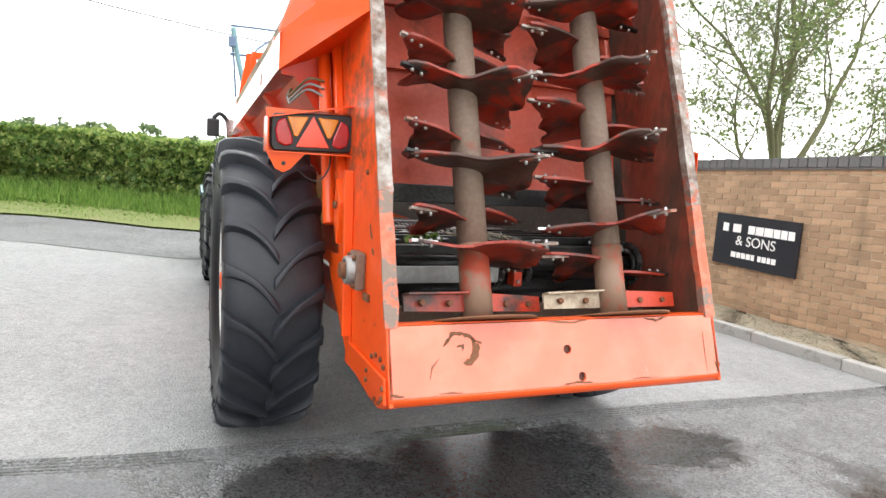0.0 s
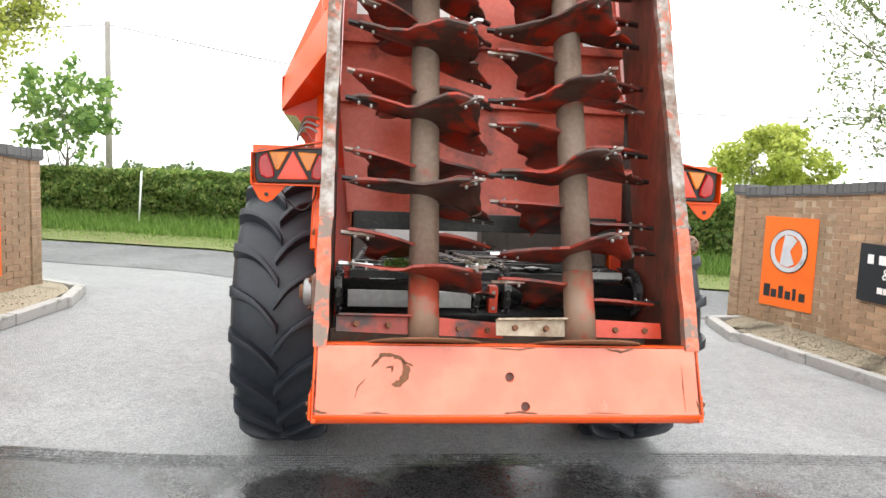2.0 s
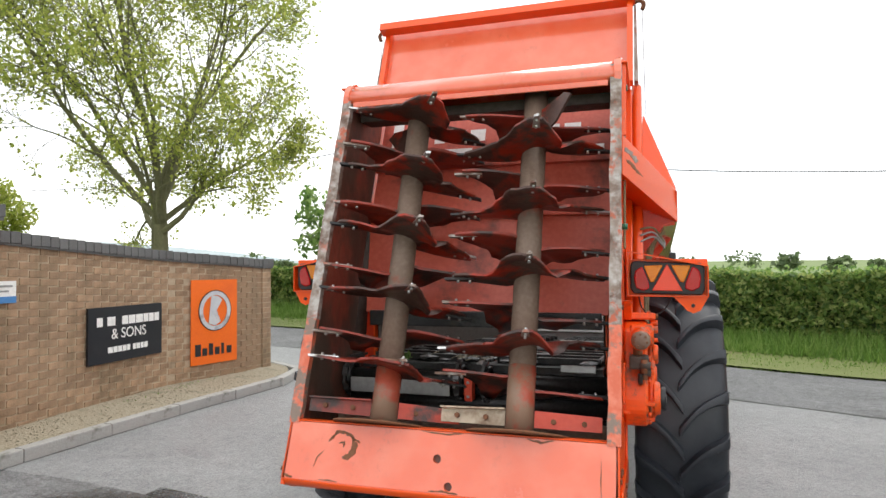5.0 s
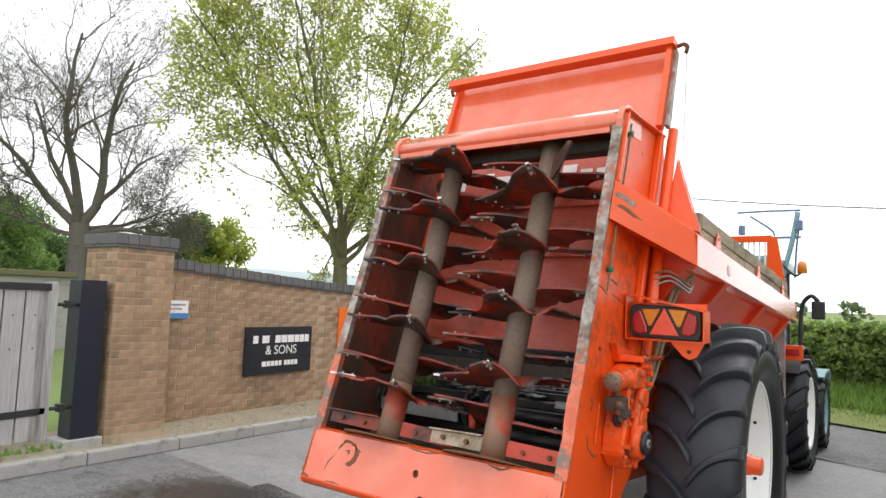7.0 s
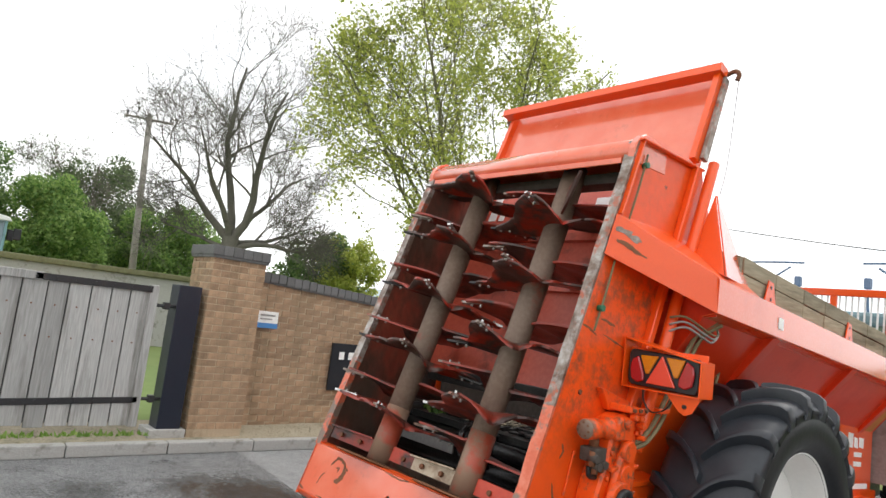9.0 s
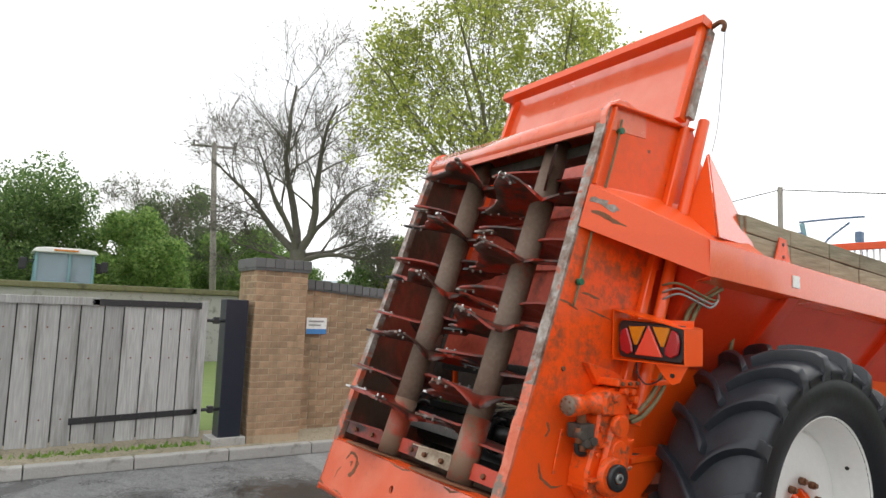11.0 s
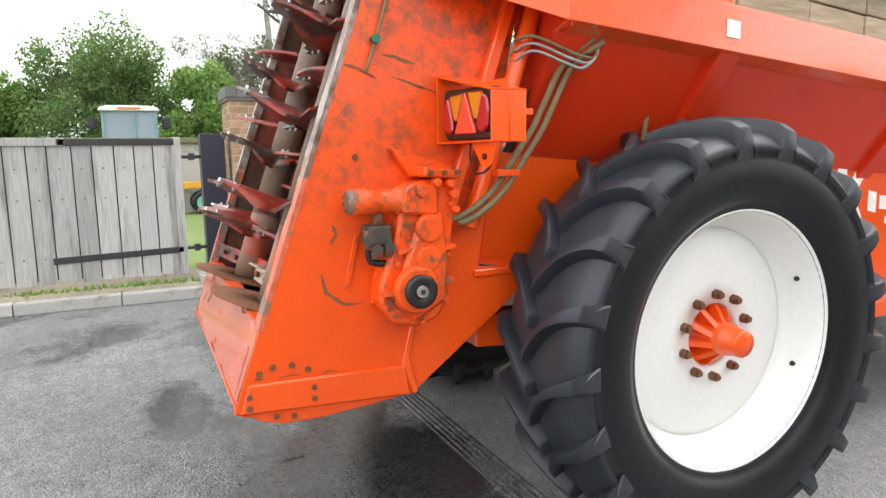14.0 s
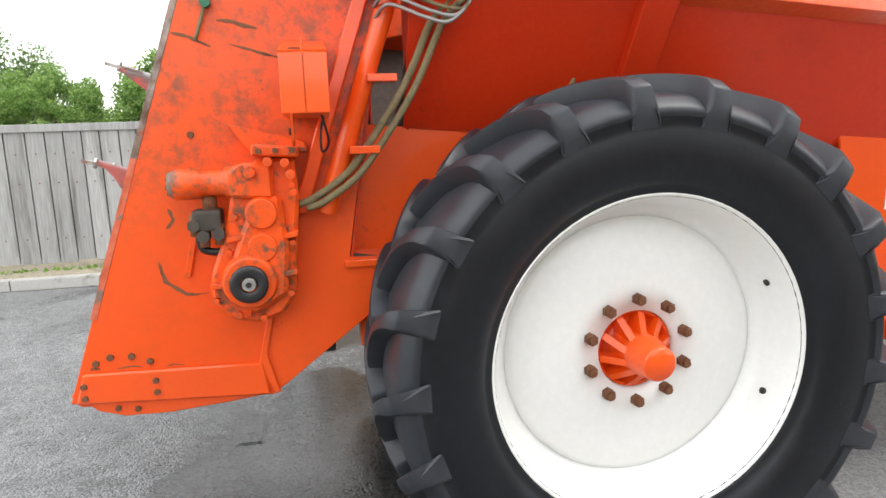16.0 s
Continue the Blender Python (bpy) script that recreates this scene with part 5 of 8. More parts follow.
    part("lamp_body", prism([(s * u, lv(v)) for u, v in body], "y", ly + 0.022, ly + 0.06, 0.006), M_BLACK, lamp)
    part("reflector_triangle", prism([(s * (cxl - 0.075), lv(1.632)), (s * (cxl + 0.075), lv(1.63)), (s * cxl, lv(1.752))], "y", ly + 0.008, ly + 0.022, 0.003), M_REFL, lamp)
    for w in (-1, 1):
        part("amber_lens", prism([(s * (cxl + w * u * 1.1), lv(v)) for u, v in ((0.018, 1.748), (0.105, 1.745), (0.075, 1.67), (0.06, 1.67))], "y", ly + 0.010, ly + 0.022, 0.004), M_LENSA, lamp)
        part("red_lens", prism([(s * (cxl + w * u * 1.1), lv(v)) for u, v in ((0.112, 1.742), (0.142, 1.725), (0.15, 1.69), (0.142, 1.645), (0.11, 1.63), (0.08, 1.64), (0.082, 1.668))], "y", ly + 0.006, ly + 0.022, 0.006), M_LENSR, lamp)
    part("lamp_cable", pipe([M(1.05, ly + 0.1, 1.62), M(1.0, ly + 0.12, 1.53), M(0.93, ly + 0.1, 1.5), M(0.88, ly + 0.1, 1.56), M(0.87, ly + 0.12, 1.65)], 0.004, 6), M_BLACK, lamp)

    # ------------ hoses looping out behind the shoulder
    for k_ in range(3):
        o = 0.018 * k_
        part("hose", pipe([M(0.88, 1.04, 1.9 + 2 * o), M(0.95, 1.08, 1.93 + 1.4 * o), M(1.0, 1.18 + o, 1.885 + o), M(1.01, 1.25 + o, 1.87 + o), M(1.01, 1.31, 1.92), M(0.95, 1.36, 2.0)], 0.006, 8), M_GREYST if k_ < 2 else M_HOSE, spreader, "braided hydraulic hose")
    # wheel
    wheel = thing("wheel", "", "")
    wheel.parent = spreader
    wheel["label"] = "large farm tyre with chevron lugs on a white rim"
    W = (s * 1.03, 1.80, 0.84)
    R = 0.80
    half = [(0.0, R + 0.006), (0.1, R + 0.003), (0.2, R - 0.006), (0.25, R - 0.02), (0.28, R - 0.044), (0.297, R - 0.066), (0.281, R - 0.073), (0.29, 0.69), (0.295, 0.64), (0.286, 0.575), (0.257, 0.54), (0.243, 0.53), (0.241, 0.52), (0.222, 0.50)]
    half = [(u * 0.83, v) for u, v in half]
    prof = [(-u, v) for u, v in half[::-1]] + half[1:]
    bm = lathe(prof, (W[0] + s * 0.052, W[1], W[2]), "x", 80, close=True)
    ty = part("tyre", finish(bm), M_RUBBER, wheel, "black ribbed tractor tyre with deep lugs")
    for v in ty.data.vertices:
        v.co.z = max(v.co.z, 0.006)
    ty.data.materials.append(M_TREAD)
    for f in ty.data.polygons:
        f.material_index = int(math.hypot(f.center.y - W[1], f.center.z - W[2]) > 0.728)
    lugs = 21
    for side in (-1, 1):
        lb = bmesh.new()
        rows_ = []
        # stations from the crown out over the shoulder: (offset, turn back, inner r, outer r, half width)
        for o, tb, ri, ro, hw in ((-0.014, 0.025, 0.76, 0.852, 0.033), (0.02, -0.022, 0.76, 0.857, 0.032), (0.055, -0.068, 0.76, 0.858, 0.028), (0.1, -0.115, 0.76, 0.857, 0.027), (0.15, -0.155, 0.758, 0.854, 0.028), (0.205, -0.185, 0.752, 0.848, 0.031), (0.255, -0.206, 0.742, 0.838, 0.036), (0.292, -0.22, 0.72, 0.815, 0.042), (0.303, -0.226, 0.705, 0.765, 0.046), (0.3, -0.228, 0.695, 0.722, 0.048)):
            ring = []
            for r_, da in ((ri, -1), (ri, 1), (ro, 0.7), (ro, -0.7)):
                a = tb + da * hw / r_
                ring.append(lb.verts.new((side * 0.83 * (o if r_ == ro else o - (0.012 if o > 0.28 else 0)), -math.sin(a) * r_, math.cos(a) * r_)))
            rows_.append(ring)
        for a, b in zip(rows_, rows_[1:]):
            for q in range(4):
                lb.faces.new((a[q], a[(q + 1) % 4], b[(q + 1) % 4], b[q]))
        lb.faces.new(rows_[0])
        lb.faces.new(rows_[-1])
        finish(lb)
        long_edges = [e for e in lb.edges if all(math.hypot(v.co.y, v.co.z) > 0.69 for v in e.verts) and len(e.link_faces) == 2 and e.calc_face_angle(0) > 0.6]
        bmesh.ops.bevel(lb, geom=long_edges, offset=0.008, segments=2, affect='EDGES', profile=0.6)
        for f in lb.faces:
            f.smooth = True
        lug_mesh = shared("lug", lb, M_TREAD)
        lug_mesh.set_sharp_from_angle(angle=radians(42))
        for i in range(lugs):
            ob = new("lug", lug_mesh)
            ob.parent = wheel
            ob.matrix_basis = pose(W[0] + s * 0.052, W[1], W[2], 360 * (i + (0.5 if side * s < 0 else 0)) / lugs + 1.6)
    ins = s  # outboard direction
    rim = [(ins * 0.215, 0.52), (ins * 0.245, 0.512), (ins * 0.245, 0.505), (ins * 0.225, 0.495), (ins * 0.2, 0.485), (ins * 0.11, 0.468), (ins * 0.08, 0.44), (ins * 0.075, 0.425)]
    part("rim", lathe(rim + [(ins * 0.06, 0.43), (ins * -0.12, 0.45), (ins * -0.145, 0.52)], W, "x", 72, close=False), M_RIM, wheel, "white-painted steel rim")
    disc = [(ins * 0.078, 0.426), (ins * 0.092, 0.40), (ins * 0.11, 0.3), (ins * 0.118, 0.22), (ins * 0.118, 0.13), (ins * 0.06, 0.13), (ins * 0.06, 0.43)]
    part("wheel_disc", lathe(disc, W, "x", 64, close=True), M_RIM, wheel, "white dished wheel disc")
    for a, r_ in ((1.15, 0.476), (1.95, 0.474)):
        part("rim_hole", cyl((W[0] + ins * 0.15, W[1] + math.sin(a) * (r_ + 0.004), W[2] + math.cos(a) * (r_ + 0.004)), (W[0] + ins * 0.15, W[1] + math.sin(a) * (r_ - 0.007), W[2] + math.cos(a) * (r_ - 0.007)), 0.011, seg=10), M_DARK, wheel)
    for i in range(10):
        a = 2 * math.pi * i / 10
        y_, z_ = W[1] + math.sin(a) * 0.1675, W[2] + math.cos(a) * 0.1675
        nb = cyl((W[0] + ins * 0.118, y_, z_), (W[0] + ins * 0.145, y_, z_), 0.02, 0.019, seg=6)
        cyl((W[0] + ins * 0.145, y_, z_), (W[0] + ins * 0.157, y_, z_), 0.014, 0.012, seg=10, bm=nb)
        part("wheel_nut", nb, M_RUST, wheel)
    hub = lathe([(ins * 0.05, 0.128), (ins * 0.1, 0.128), (ins * 0.1, 0.118), (ins * 0.07, 0.112), (ins * 0.07, 0.075), (ins * 0.14, 0.066), (ins * 0.205, 0.063), (ins * 0.21, 0.056), (ins * 0.262, 0.054), (ins * 0.27, 0.048), (ins * 0.27, 0.0)], W, "x", 40)
    for i in range(10):
        a = 2 * math.pi * (i + 0.5) / 10
        c_, s_ = math.cos(a), math.sin(a)
        rib_ = plate([(W[0] + ins * 0.068, W[1] + s_ * 0.122 - c_ * 0.01, W[2] + c_ * 0.122 + s_ * 0.01), (W[0] + ins * 0.068, W[1] + s_ * 0.05 - c_ * 0.01, W[2] + c_ * 0.05 + s_ * 0.01), (W[0] + ins * 0.172, W[1] + s_ * 0.06 - c_ * 0.01, W[2] + c_ * 0.06 + s_ * 0.01), (W[0] + ins * 0.112, W[1] + s_ * 0.12 - c_ * 0.01, W[2] + c_ * 0.12 + s_ * 0.01)], 0.022)
        part("hub_rib", rib_, M_PAINT, wheel)
    part("hub", hub, M_PAINT, wheel, "orange cast hub")

# axle
part("axle", box(-0.85, 0.85, 1.74, 1.86, 0.775, 0.895, 0.01), M_PAINT, spreader)

# bumper plate below the beaters, with two holes
holes = [(-0.012, 0.885), (0.05, 0.775)]
top, bot = 1.0, 0.745
bm = bmesh.new()
loops = [[(-0.795, bot), (0.795, bot), (0.79, top), (-0.79, top)]]
for hx, hz in holes:
    loops.append([(hx + math.cos(2 * math.pi * i / 20) * 0.019, hz + math.sin(2 * math.pi * i / 20) * 0.019) for i in range(20)])
for lp in loops:
    vv = [bm.verts.new((x, rear_y(z), z)) for x, z in lp]
    for i in range(len(vv)):
        bm.edges.new((vv[i], vv[(i + 1) % len(vv)]))
bmesh.ops.triangle_fill(bm, edges=bm.edges[:], use_beauty=True)
ext = bmesh.ops.extrude_face_region(bm, geom=bm.faces[:])
for g_ in ext["geom"]:
    if isinstance(g_, bmesh.types.BMVert):
        g_.co.y += 0.012
part("bumper_plate", finish(bm), M_PALE_SHEEN, spreader, "orange rear plate with painted-in pale sky sheen and chipped muck-stained paint")
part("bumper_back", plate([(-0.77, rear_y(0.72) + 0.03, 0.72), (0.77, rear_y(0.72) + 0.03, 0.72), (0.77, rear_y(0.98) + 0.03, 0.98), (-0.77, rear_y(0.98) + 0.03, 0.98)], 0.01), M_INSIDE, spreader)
# rounded fold along the foot, plain orange without the plate's painted pale sheen
fold = bmesh.new()
rows_ = []
for i in range(7):
    a = i / 6 * 1.35
    rows_.append((rear_y(0.745) + 0.035 * (1 - math.cos(a)) - 0.001, 0.745 - 0.04 * math.sin(a)))
rows_.append((0.34, 0.703))
rr_ = [[fold.verts.new((x, y, z)) for x in (-0.795, -0.4, 0.0, 0.4, 0.795)] for y, z in rows_]
for a, b in zip(rr_, rr_[1:]):
    for i in range(4):
        fold.faces.new((a[i], a[i + 1], b[i + 1], b[i])).smooth = True
fo = part("bumper_fold", finish(fold), M_PAINT, spreader)
mod = fo.modifiers.new("sheet", 'SOLIDIFY')
mod.thickness = 0.006
part("bumper_sill", plate([(-0.78, rear_y(1.0), 1.003), (0.78, rear_y(1.0), 1.003), (0.78, rear_y(1.0) + 0.06, 0.995), (-0.78, rear_y(1.0) + 0.06, 0.995)], 0.006), M_WORN, spreader)


def stroke(path, width, seed, on, lift):
    """An irregular scratch: a thin ragged strip along a path; `on` maps (u, v) to the panel's point."""
    rng_ = random.Random(seed)
    pts = []
    for (u0, v0), (u1, v1) in zip(path, path[1:]):
        for i in range(4):
            pts.append((u0 + (u1 - u0) * i / 4, v0 + (v1 - v0) * i / 4))
    pts.append(path[-1])
    n = len(pts)
    bm_ = bmesh.new()
    rows = []
    for i, (u, v) in enumerate(pts):
        u1, v1 = pts[min(i + 1, n - 1)]
        u0, v0 = pts[max(i - 1, 0)]
        d = Vector((u1 - u0, v1 - v0)).normalized()
        w = width * math.sin(math.pi * (i + 0.4) / (n - 0.2)) ** 0.6
        a, b = w * rng_.uniform(0.25, 1.2), w * rng_.uniform(0.25, 1.2)
        rows.append([bm_.verts.new(Vector(on(u - d.y * a, v + d.x * a)) + lift), bm_.verts.new(Vector(on(u + d.y * b, v - d.x * b)) + lift)])
    for p_, q_ in zip(rows, rows[1:]):
        bm_.faces.new((p_[0], p_[1], q_[1], q_[0]))
    ext_ = bmesh.ops.extrude_face_region(bm_, geom=bm_.faces[:])
    for g in ext_["geom"]:
        if isinstance(g, bmesh.types.BMVert):
            g.co -= lift * 0.6
    return finish(bm_)


def on_bumper(u, v):
    return (u, rear_y(v), v)


BL = Vector((0, -0.0014, 0.0004))
for k_, (path, w, mt) in enumerate((
        ([(-0.572, 0.92), (-0.535, 0.962), (-0.485, 0.966), (-0.445, 0.943), (-0.405, 0.925)], 0.011, M_MUD),
        ([(-0.45, 0.945), (-0.425, 0.91), (-0.45, 0.865), (-0.49, 0.855)], 0.02, M_MUD),
        ([(-0.515, 0.915), (-0.485, 0.925), (-0.49, 0.9)], 0.008, M_RUST),
        ([(-0.635, 0.805), (-0.62, 0.85), (-0.59, 0.88)], 0.004, M_MUD),
        ([(0.4, 0.998), (0.46, 0.985), (0.52, 0.998)], 0.007, M_MUD), ([(-0.1, 0.997), (0.02, 0.99), (0.1, 0.998)], 0.005, M_MUD),
        ([(-0.79, 0.76), (-0.77, 0.757), (-0.74, 0.75)], 0.008, M_RUST), ([(-0.6, 0.751), (-0.55, 0.753), (-0.5, 0.75)], 0.004, M_RUST),
        ([(-0.04, 0.751), (0.02, 0.754), (0.1, 0.75)], 0.007, M_RUST), ([(0.3, 0.75), (0.36, 0.753), (0.45, 0.75)], 0.003, M_RUST),
        ([(0.722, 0.93), (0.722, 0.85), (0.725, 0.76)], 0.0022, M_RUST), ([(0.775, 0.8), (0.785, 0.77), (0.785, 0.755)], 0.006, M_RUST))):
    part("paint_scrape", stroke(path, w, 5 + k_, on_bumper, BL), mt, spreader, "brown scrape in the paint")


def on_side(u, v):
    return (0.80, u, v)


SL = Vector((0.0016, 0, 0))
for k_, (path, w, mt) in enumerate((
        ([(0.315, 1.165), (0.33, 1.1), (0.39, 1.05), (0.46, 1.053)], 0.013, M_MUD), ([(0.36, 1.335), (0.375, 1.3), (0.35, 1.27)], 0.012, M_MUD),
        ([(0.42, 1.875), (0.47, 1.862), (0.535, 1.832)], 0.012, M_MUD), ([(0.56, 1.91), (0.61, 1.905), (0.68, 1.885)], 0.016, M_MUD),
        ([(0.59, 1.84), (0.68, 1.815), (0.76, 1.79)], 0.011, M_MUD), ([(0.07, 0.825), (0.085, 0.83), (0.1, 0.824)], 0.01, M_MUD), ([(0.15, 0.822), (0.2, 0.826), (0.23, 0.82)], 0.005, M_MUD), ([(0.3, 0.815), (0.33, 0.82), (0.36, 0.813)], 0.005, M_MUD))):
    part("paint_scrape", stroke(path, w * 0.6, 35 + k_, on_side, SL), mt, spreader, "dark scrape in the paint")



def on_shoulder(u, v):
    """u along the shoulder's outer face from the rear rail, v up the face (0 to 1)."""
    lo_ = Vector((0.81, rear_y(2.22), 2.22)).lerp(Vector((1.085, 1.13, 2.015)), u)
    hi_ = Vector((0.81, rear_y(2.43), 2.43)).lerp(Vector((1.085, 1.16, 2.195)), u)
    return lo_.lerp(hi_, v)


for k_, (path, w, mt) in enumerate((([(0.05, 0.75), (0.15, 0.68), (0.25, 0.7)], 0.12, M_EDGE), ([(0.06, 0.4), (0.14, 0.45), (0.24, 0.38), (0.33, 0.4)], 0.07, M_MUD))):
    part("paint_scrape", stroke(path, w, 71 + k_, on_shoulder, Vector((0.0022, -0.0012, 0.0003))), mt, spreader, "scraped bare patch on the shoulder")

# header over the opening: a rounded hood between the side plates
bm = bmesh.new()
sec = [(0.0, 0.0), (-0.005, 0.045), (0.01, 0.075), (0.05, 0.115), (0.1, 0.132), (0.18, 0.13), (0.26, 0.115), (0.3, 0.09), (0.3, -0.02)]
rings = []
for x in (-0.77, 0.77):
    rings.append([bm.verts.new((x, rear_y(2.74) + dy, 2.74 + dz)) for dy, dz in sec])
for i in range(len(sec) - 1):
    f = bm.faces.new((rings[0][i], rings[0][i + 1], rings[1][i + 1], rings[1][i]))
    f.smooth = True
hd = part("header_hood", finish(bm), M_PALE_SHEEN, spreader, "rounded orange hood above the beaters")
mod = hd.modifiers.new("sheet", 'SOLIDIFY')
mod.thickness = 0.008
part("header_lip", box(-0.735, 0.735, rear_y(2.74) - 0.012, rear_y(2.74) + 0.006, 2.715, 2.745, 0.003), M_PALE_SHEEN, spreader)
part("header_beam", box(-0.76, 0.76, rear_y(2.7) + 0.16, rear_y(2.7) + 0.32, 2.66, 2.72, 0.006), M_DULLDARK, spreader)

# slurry door, raised in its guides
door = thing("slurry_door", "", "")
door.parent = spreader
door["label"] = "raised orange slurry door with folded frame"


def door_y(z):
    return 1.315 + (z - 2.85) * 0.37


def door_sheet(x0, x1, z0, z1, lift, thick):
    return plate([(x0, door_y(z0) - lift, z0), (x1, door_y(z0) - lift, z0), (x1, door_y(z1) - lift, z1), (x0, door_y(z1) - lift, z1)], thick)


part("door_lower_sheet", plate([(-0.71, door_y(1.5), 1.5), (0.71, door_y(1.5), 1.5), (0.77, door_y(2.05), 2.05), (-0.77, door_y(2.05), 2.05)], -0.01), M_DOOR, door, "weathered red door sheet with muck stains")
part("door_sheet", door_sheet(-0.77, 0.77, 2.05, 2.85, 0, -0.01), M_DOOR, door, "weathered red door sheet with muck stains")
part("door_upper_sheet", door_sheet(-0.825, 0.825, 2.85, 3.455, 0, -0.01), M_PALE_SHEEN, door)
for sx in (-1, 1):
    part("door_edge", plate([(sx * 0.815, door_y(2.85) - 0.05, 2.85), (sx * 0.85, door_y(2.85) - 0.05, 2.85), (sx * 0.85, door_y(3.45) - 0.05, 3.45), (sx * 0.815, door_y(3.45) - 0.05, 3.45)], 0.06), M_PAINT, door)
    part("door_guide", plate([(sx * 0.855, door_y(2.86) - 0.02, 2.86), (sx * 0.88, door_y(2.86) - 0.02, 2.86), (sx * 0.87, door_y(3.4) - 0.02, 3.4), (sx * 0.855, door_y(3.4) - 0.02, 3.4)], 0.05), M_EDGE, door)
    part("door_hook", pipe([(sx * 0.83, door_y(3.45) - 0.02, 3.45), (sx * 0.89, door_y(3.45) - 0.02, 3.465), (sx * 0.915, door_y(3.45) - 0.02, 3.44), (sx * 0.905, door_y(3.45) - 0.02, 3.405)], 0.014, 8), M_RUST, door)
    part("door_cable", pipe([(sx * 0.905, door_y(3.45), 3.41), (sx * 0.915, 1.46, 2.9), (sx * 0.915, 1.4, 2.7)], 0.0025, 6), M_GREYST, door)
part("door_head", plate([(-0.865, door_y(3.42) - 0.06, 3.415), (0.865, door_y(3.42) - 0.06, 3.415), (0.865, door_y(3.46) - 0.06, 3.465), (-0.865, door_y(3.46) - 0.06, 3.465)], 0.08), M_PAINT, door)
part("door_beam", door_sheet(-0.765, 0.765, 2.38, 2.43, 0.03, 0.03), M_DOOR, door)
part("door_fold", door_sheet(-0.765, 0.765, 2.06, 2.1, 0.02, 0.02), M_DOOR, door)
part("door_foot", box(-0.68, 0.68, door_y(1.5) - 0.02, door_y(1.5) + 0.05, 1.42, 1.51, 0.006), M_DARK, door)
part("lifting_eye", pipe([(-0.05, door_y(3.46), 3.46), (-0.045, door_y(3.46), 3.5), (0, door_y(3.46), 3.52), (0.045, door_y(3.46), 3.5), (0.05, door_y(3.46), 3.46)], 0.007, 8), M_RUST, door)
for x0, x1, z0, z1 in ((-0.7, -0.63, 2.56, 2.76), (-0.6, -0.55, 2.56, 2.66), (-0.4, -0.33, 2.57, 2.68), (-0.3, -0.19, 2.57, 2.65), (-0.16, -0.06, 2.57, 2.65), (-0.32, -0.14, 2.49, 2.525), (0.2, 0.3, 2.57, 2.69), (0.33, 0.41, 2.57, 2.65), (0.44, 0.54, 2.57, 2.65), (0.56, 0.68, 2.45, 2.5)):
    part("lettering_bar", door_sheet(x0, x1, z0, z1, 0.003, -0.003), M_WHITE, door)

# hopper floor, front headboard and moving floor
def floor_z(y):
    """Top of the moving floor, which falls towards the drawbar."""
    return 1.245 - 0.075 * (y - 0.68)


part("hopper_floor", prism([(0.72, floor_z(0.72) - 0.06), (0.72, floor_z(0.72) - 0.02), (4.98, floor_z(4.98) - 0.02), (4.98, floor_z(4.98) - 0.06)], "x", -0.69, 0.69), M_DARK, spreader)
part("headboard", box(-0.97, 0.97, 4.98, 5.02, 0.85, 1.9), M_GREYST, spreader, "grey dusty headboard")
part("headboard_frame", box(-1.0, 1.0, 4.97, 5.03, 1.86, 1.96, 0.006), M_PAINT, spreader)
part("guard_top", box(-0.85, 0.85, 4.985, 5.035, 2.53, 2.6, 0.006), M_PAINT, spreader)
for x in (-0.83, -0.35, 0.35, 0.83):
    part("guard_post", box(x - 0.03, x + 0.03, 4.99, 5.03, 1.94, 2.55, 0.005), M_PAINT, spreader)
for sx in (-1, 1):
    part("guard_side", plate([(sx * 0.84, 5.0, 2.58), (sx * 0.84, 5.0, 1.95), (sx * 1.0, 5.0, 1.95), (sx * 0.9, 5.0, 2.58)], 0.012), M_PAINT, spreader)
for i in range(30):
    x = -0.78 + i * 0.0538
    part("guard_bar", box(x - 0.008, x + 0.008, 5.005, 5.015, 1.96, 2.54), M_RIM, spreader)
part("headboard_plate", prism([(-0.56, 0.99), (0.62, 0.99), (0.62, 1.25), (0.3, 1.255), (0.28, 1.29), (0.22, 1.29), (0.2, 1.255), (-0.1, 1.255), (-0.12, 1.29), (-0.18, 1.29), (-0.2, 1.255), (-0.56, 1.25)], "y", 4.955, 4.975, 0.003), M_RIM, spreader, "pale worn headboard plate")
for i in range(14):
    y = 0.86 + i * 0.29
    for sx in (-1, 1):
        a, b = (0.09, 0.67) if sx > 0 else (-0.67, -0.09)
        z = floor_z(y)
        part("floor_slat", prism([(y, z - 0.018), (y + 0.05, z - 0.022), (y + 0.05, z + 0.018), (y, z + 0.022)], "x", a, b, 0.003), M_GREYST if i in (4, 9) else M_DARK, spreader)
SY, SZ = 0.68, 1.14
part("rear_shaft", cyl((-0.76, SY, SZ), (0.76, SY, SZ), 0.042, seg=18), M_DARK, spreader)
part("slat_at_turn", box(-0.69, -0.105, SY - 0.125, SY - 0.11, 1.07, 1.15, 0.004), M_GREYST, spreader, "bare grey conveyor slat")
part("slat_at_turn", prism([(SY - 0.06, 1.215), (SY - 0.05, 1.25), (SY - 0.035, 1.25), (SY - 0.045, 1.21)], "x", 0.48, 0.66, 0.003), M_GREYST, spreader)
part("floor_beam", box(-0.76, 0.76, 0.8, 0.86, 0.8, 1.16, 0.006), M_DARK, spreader)
part("lower_roller", cyl((-0.74, SY + 0.03, 1.01), (0.74, SY + 0.03, 1.01), 0.05, seg=18), M_DARK, spreader)
part("centre_guide", box(-0.022, 0.022, SY - 0.13, SY - 0.06, 1.05, 1.18, 0.006), M_REDFL, spreader)
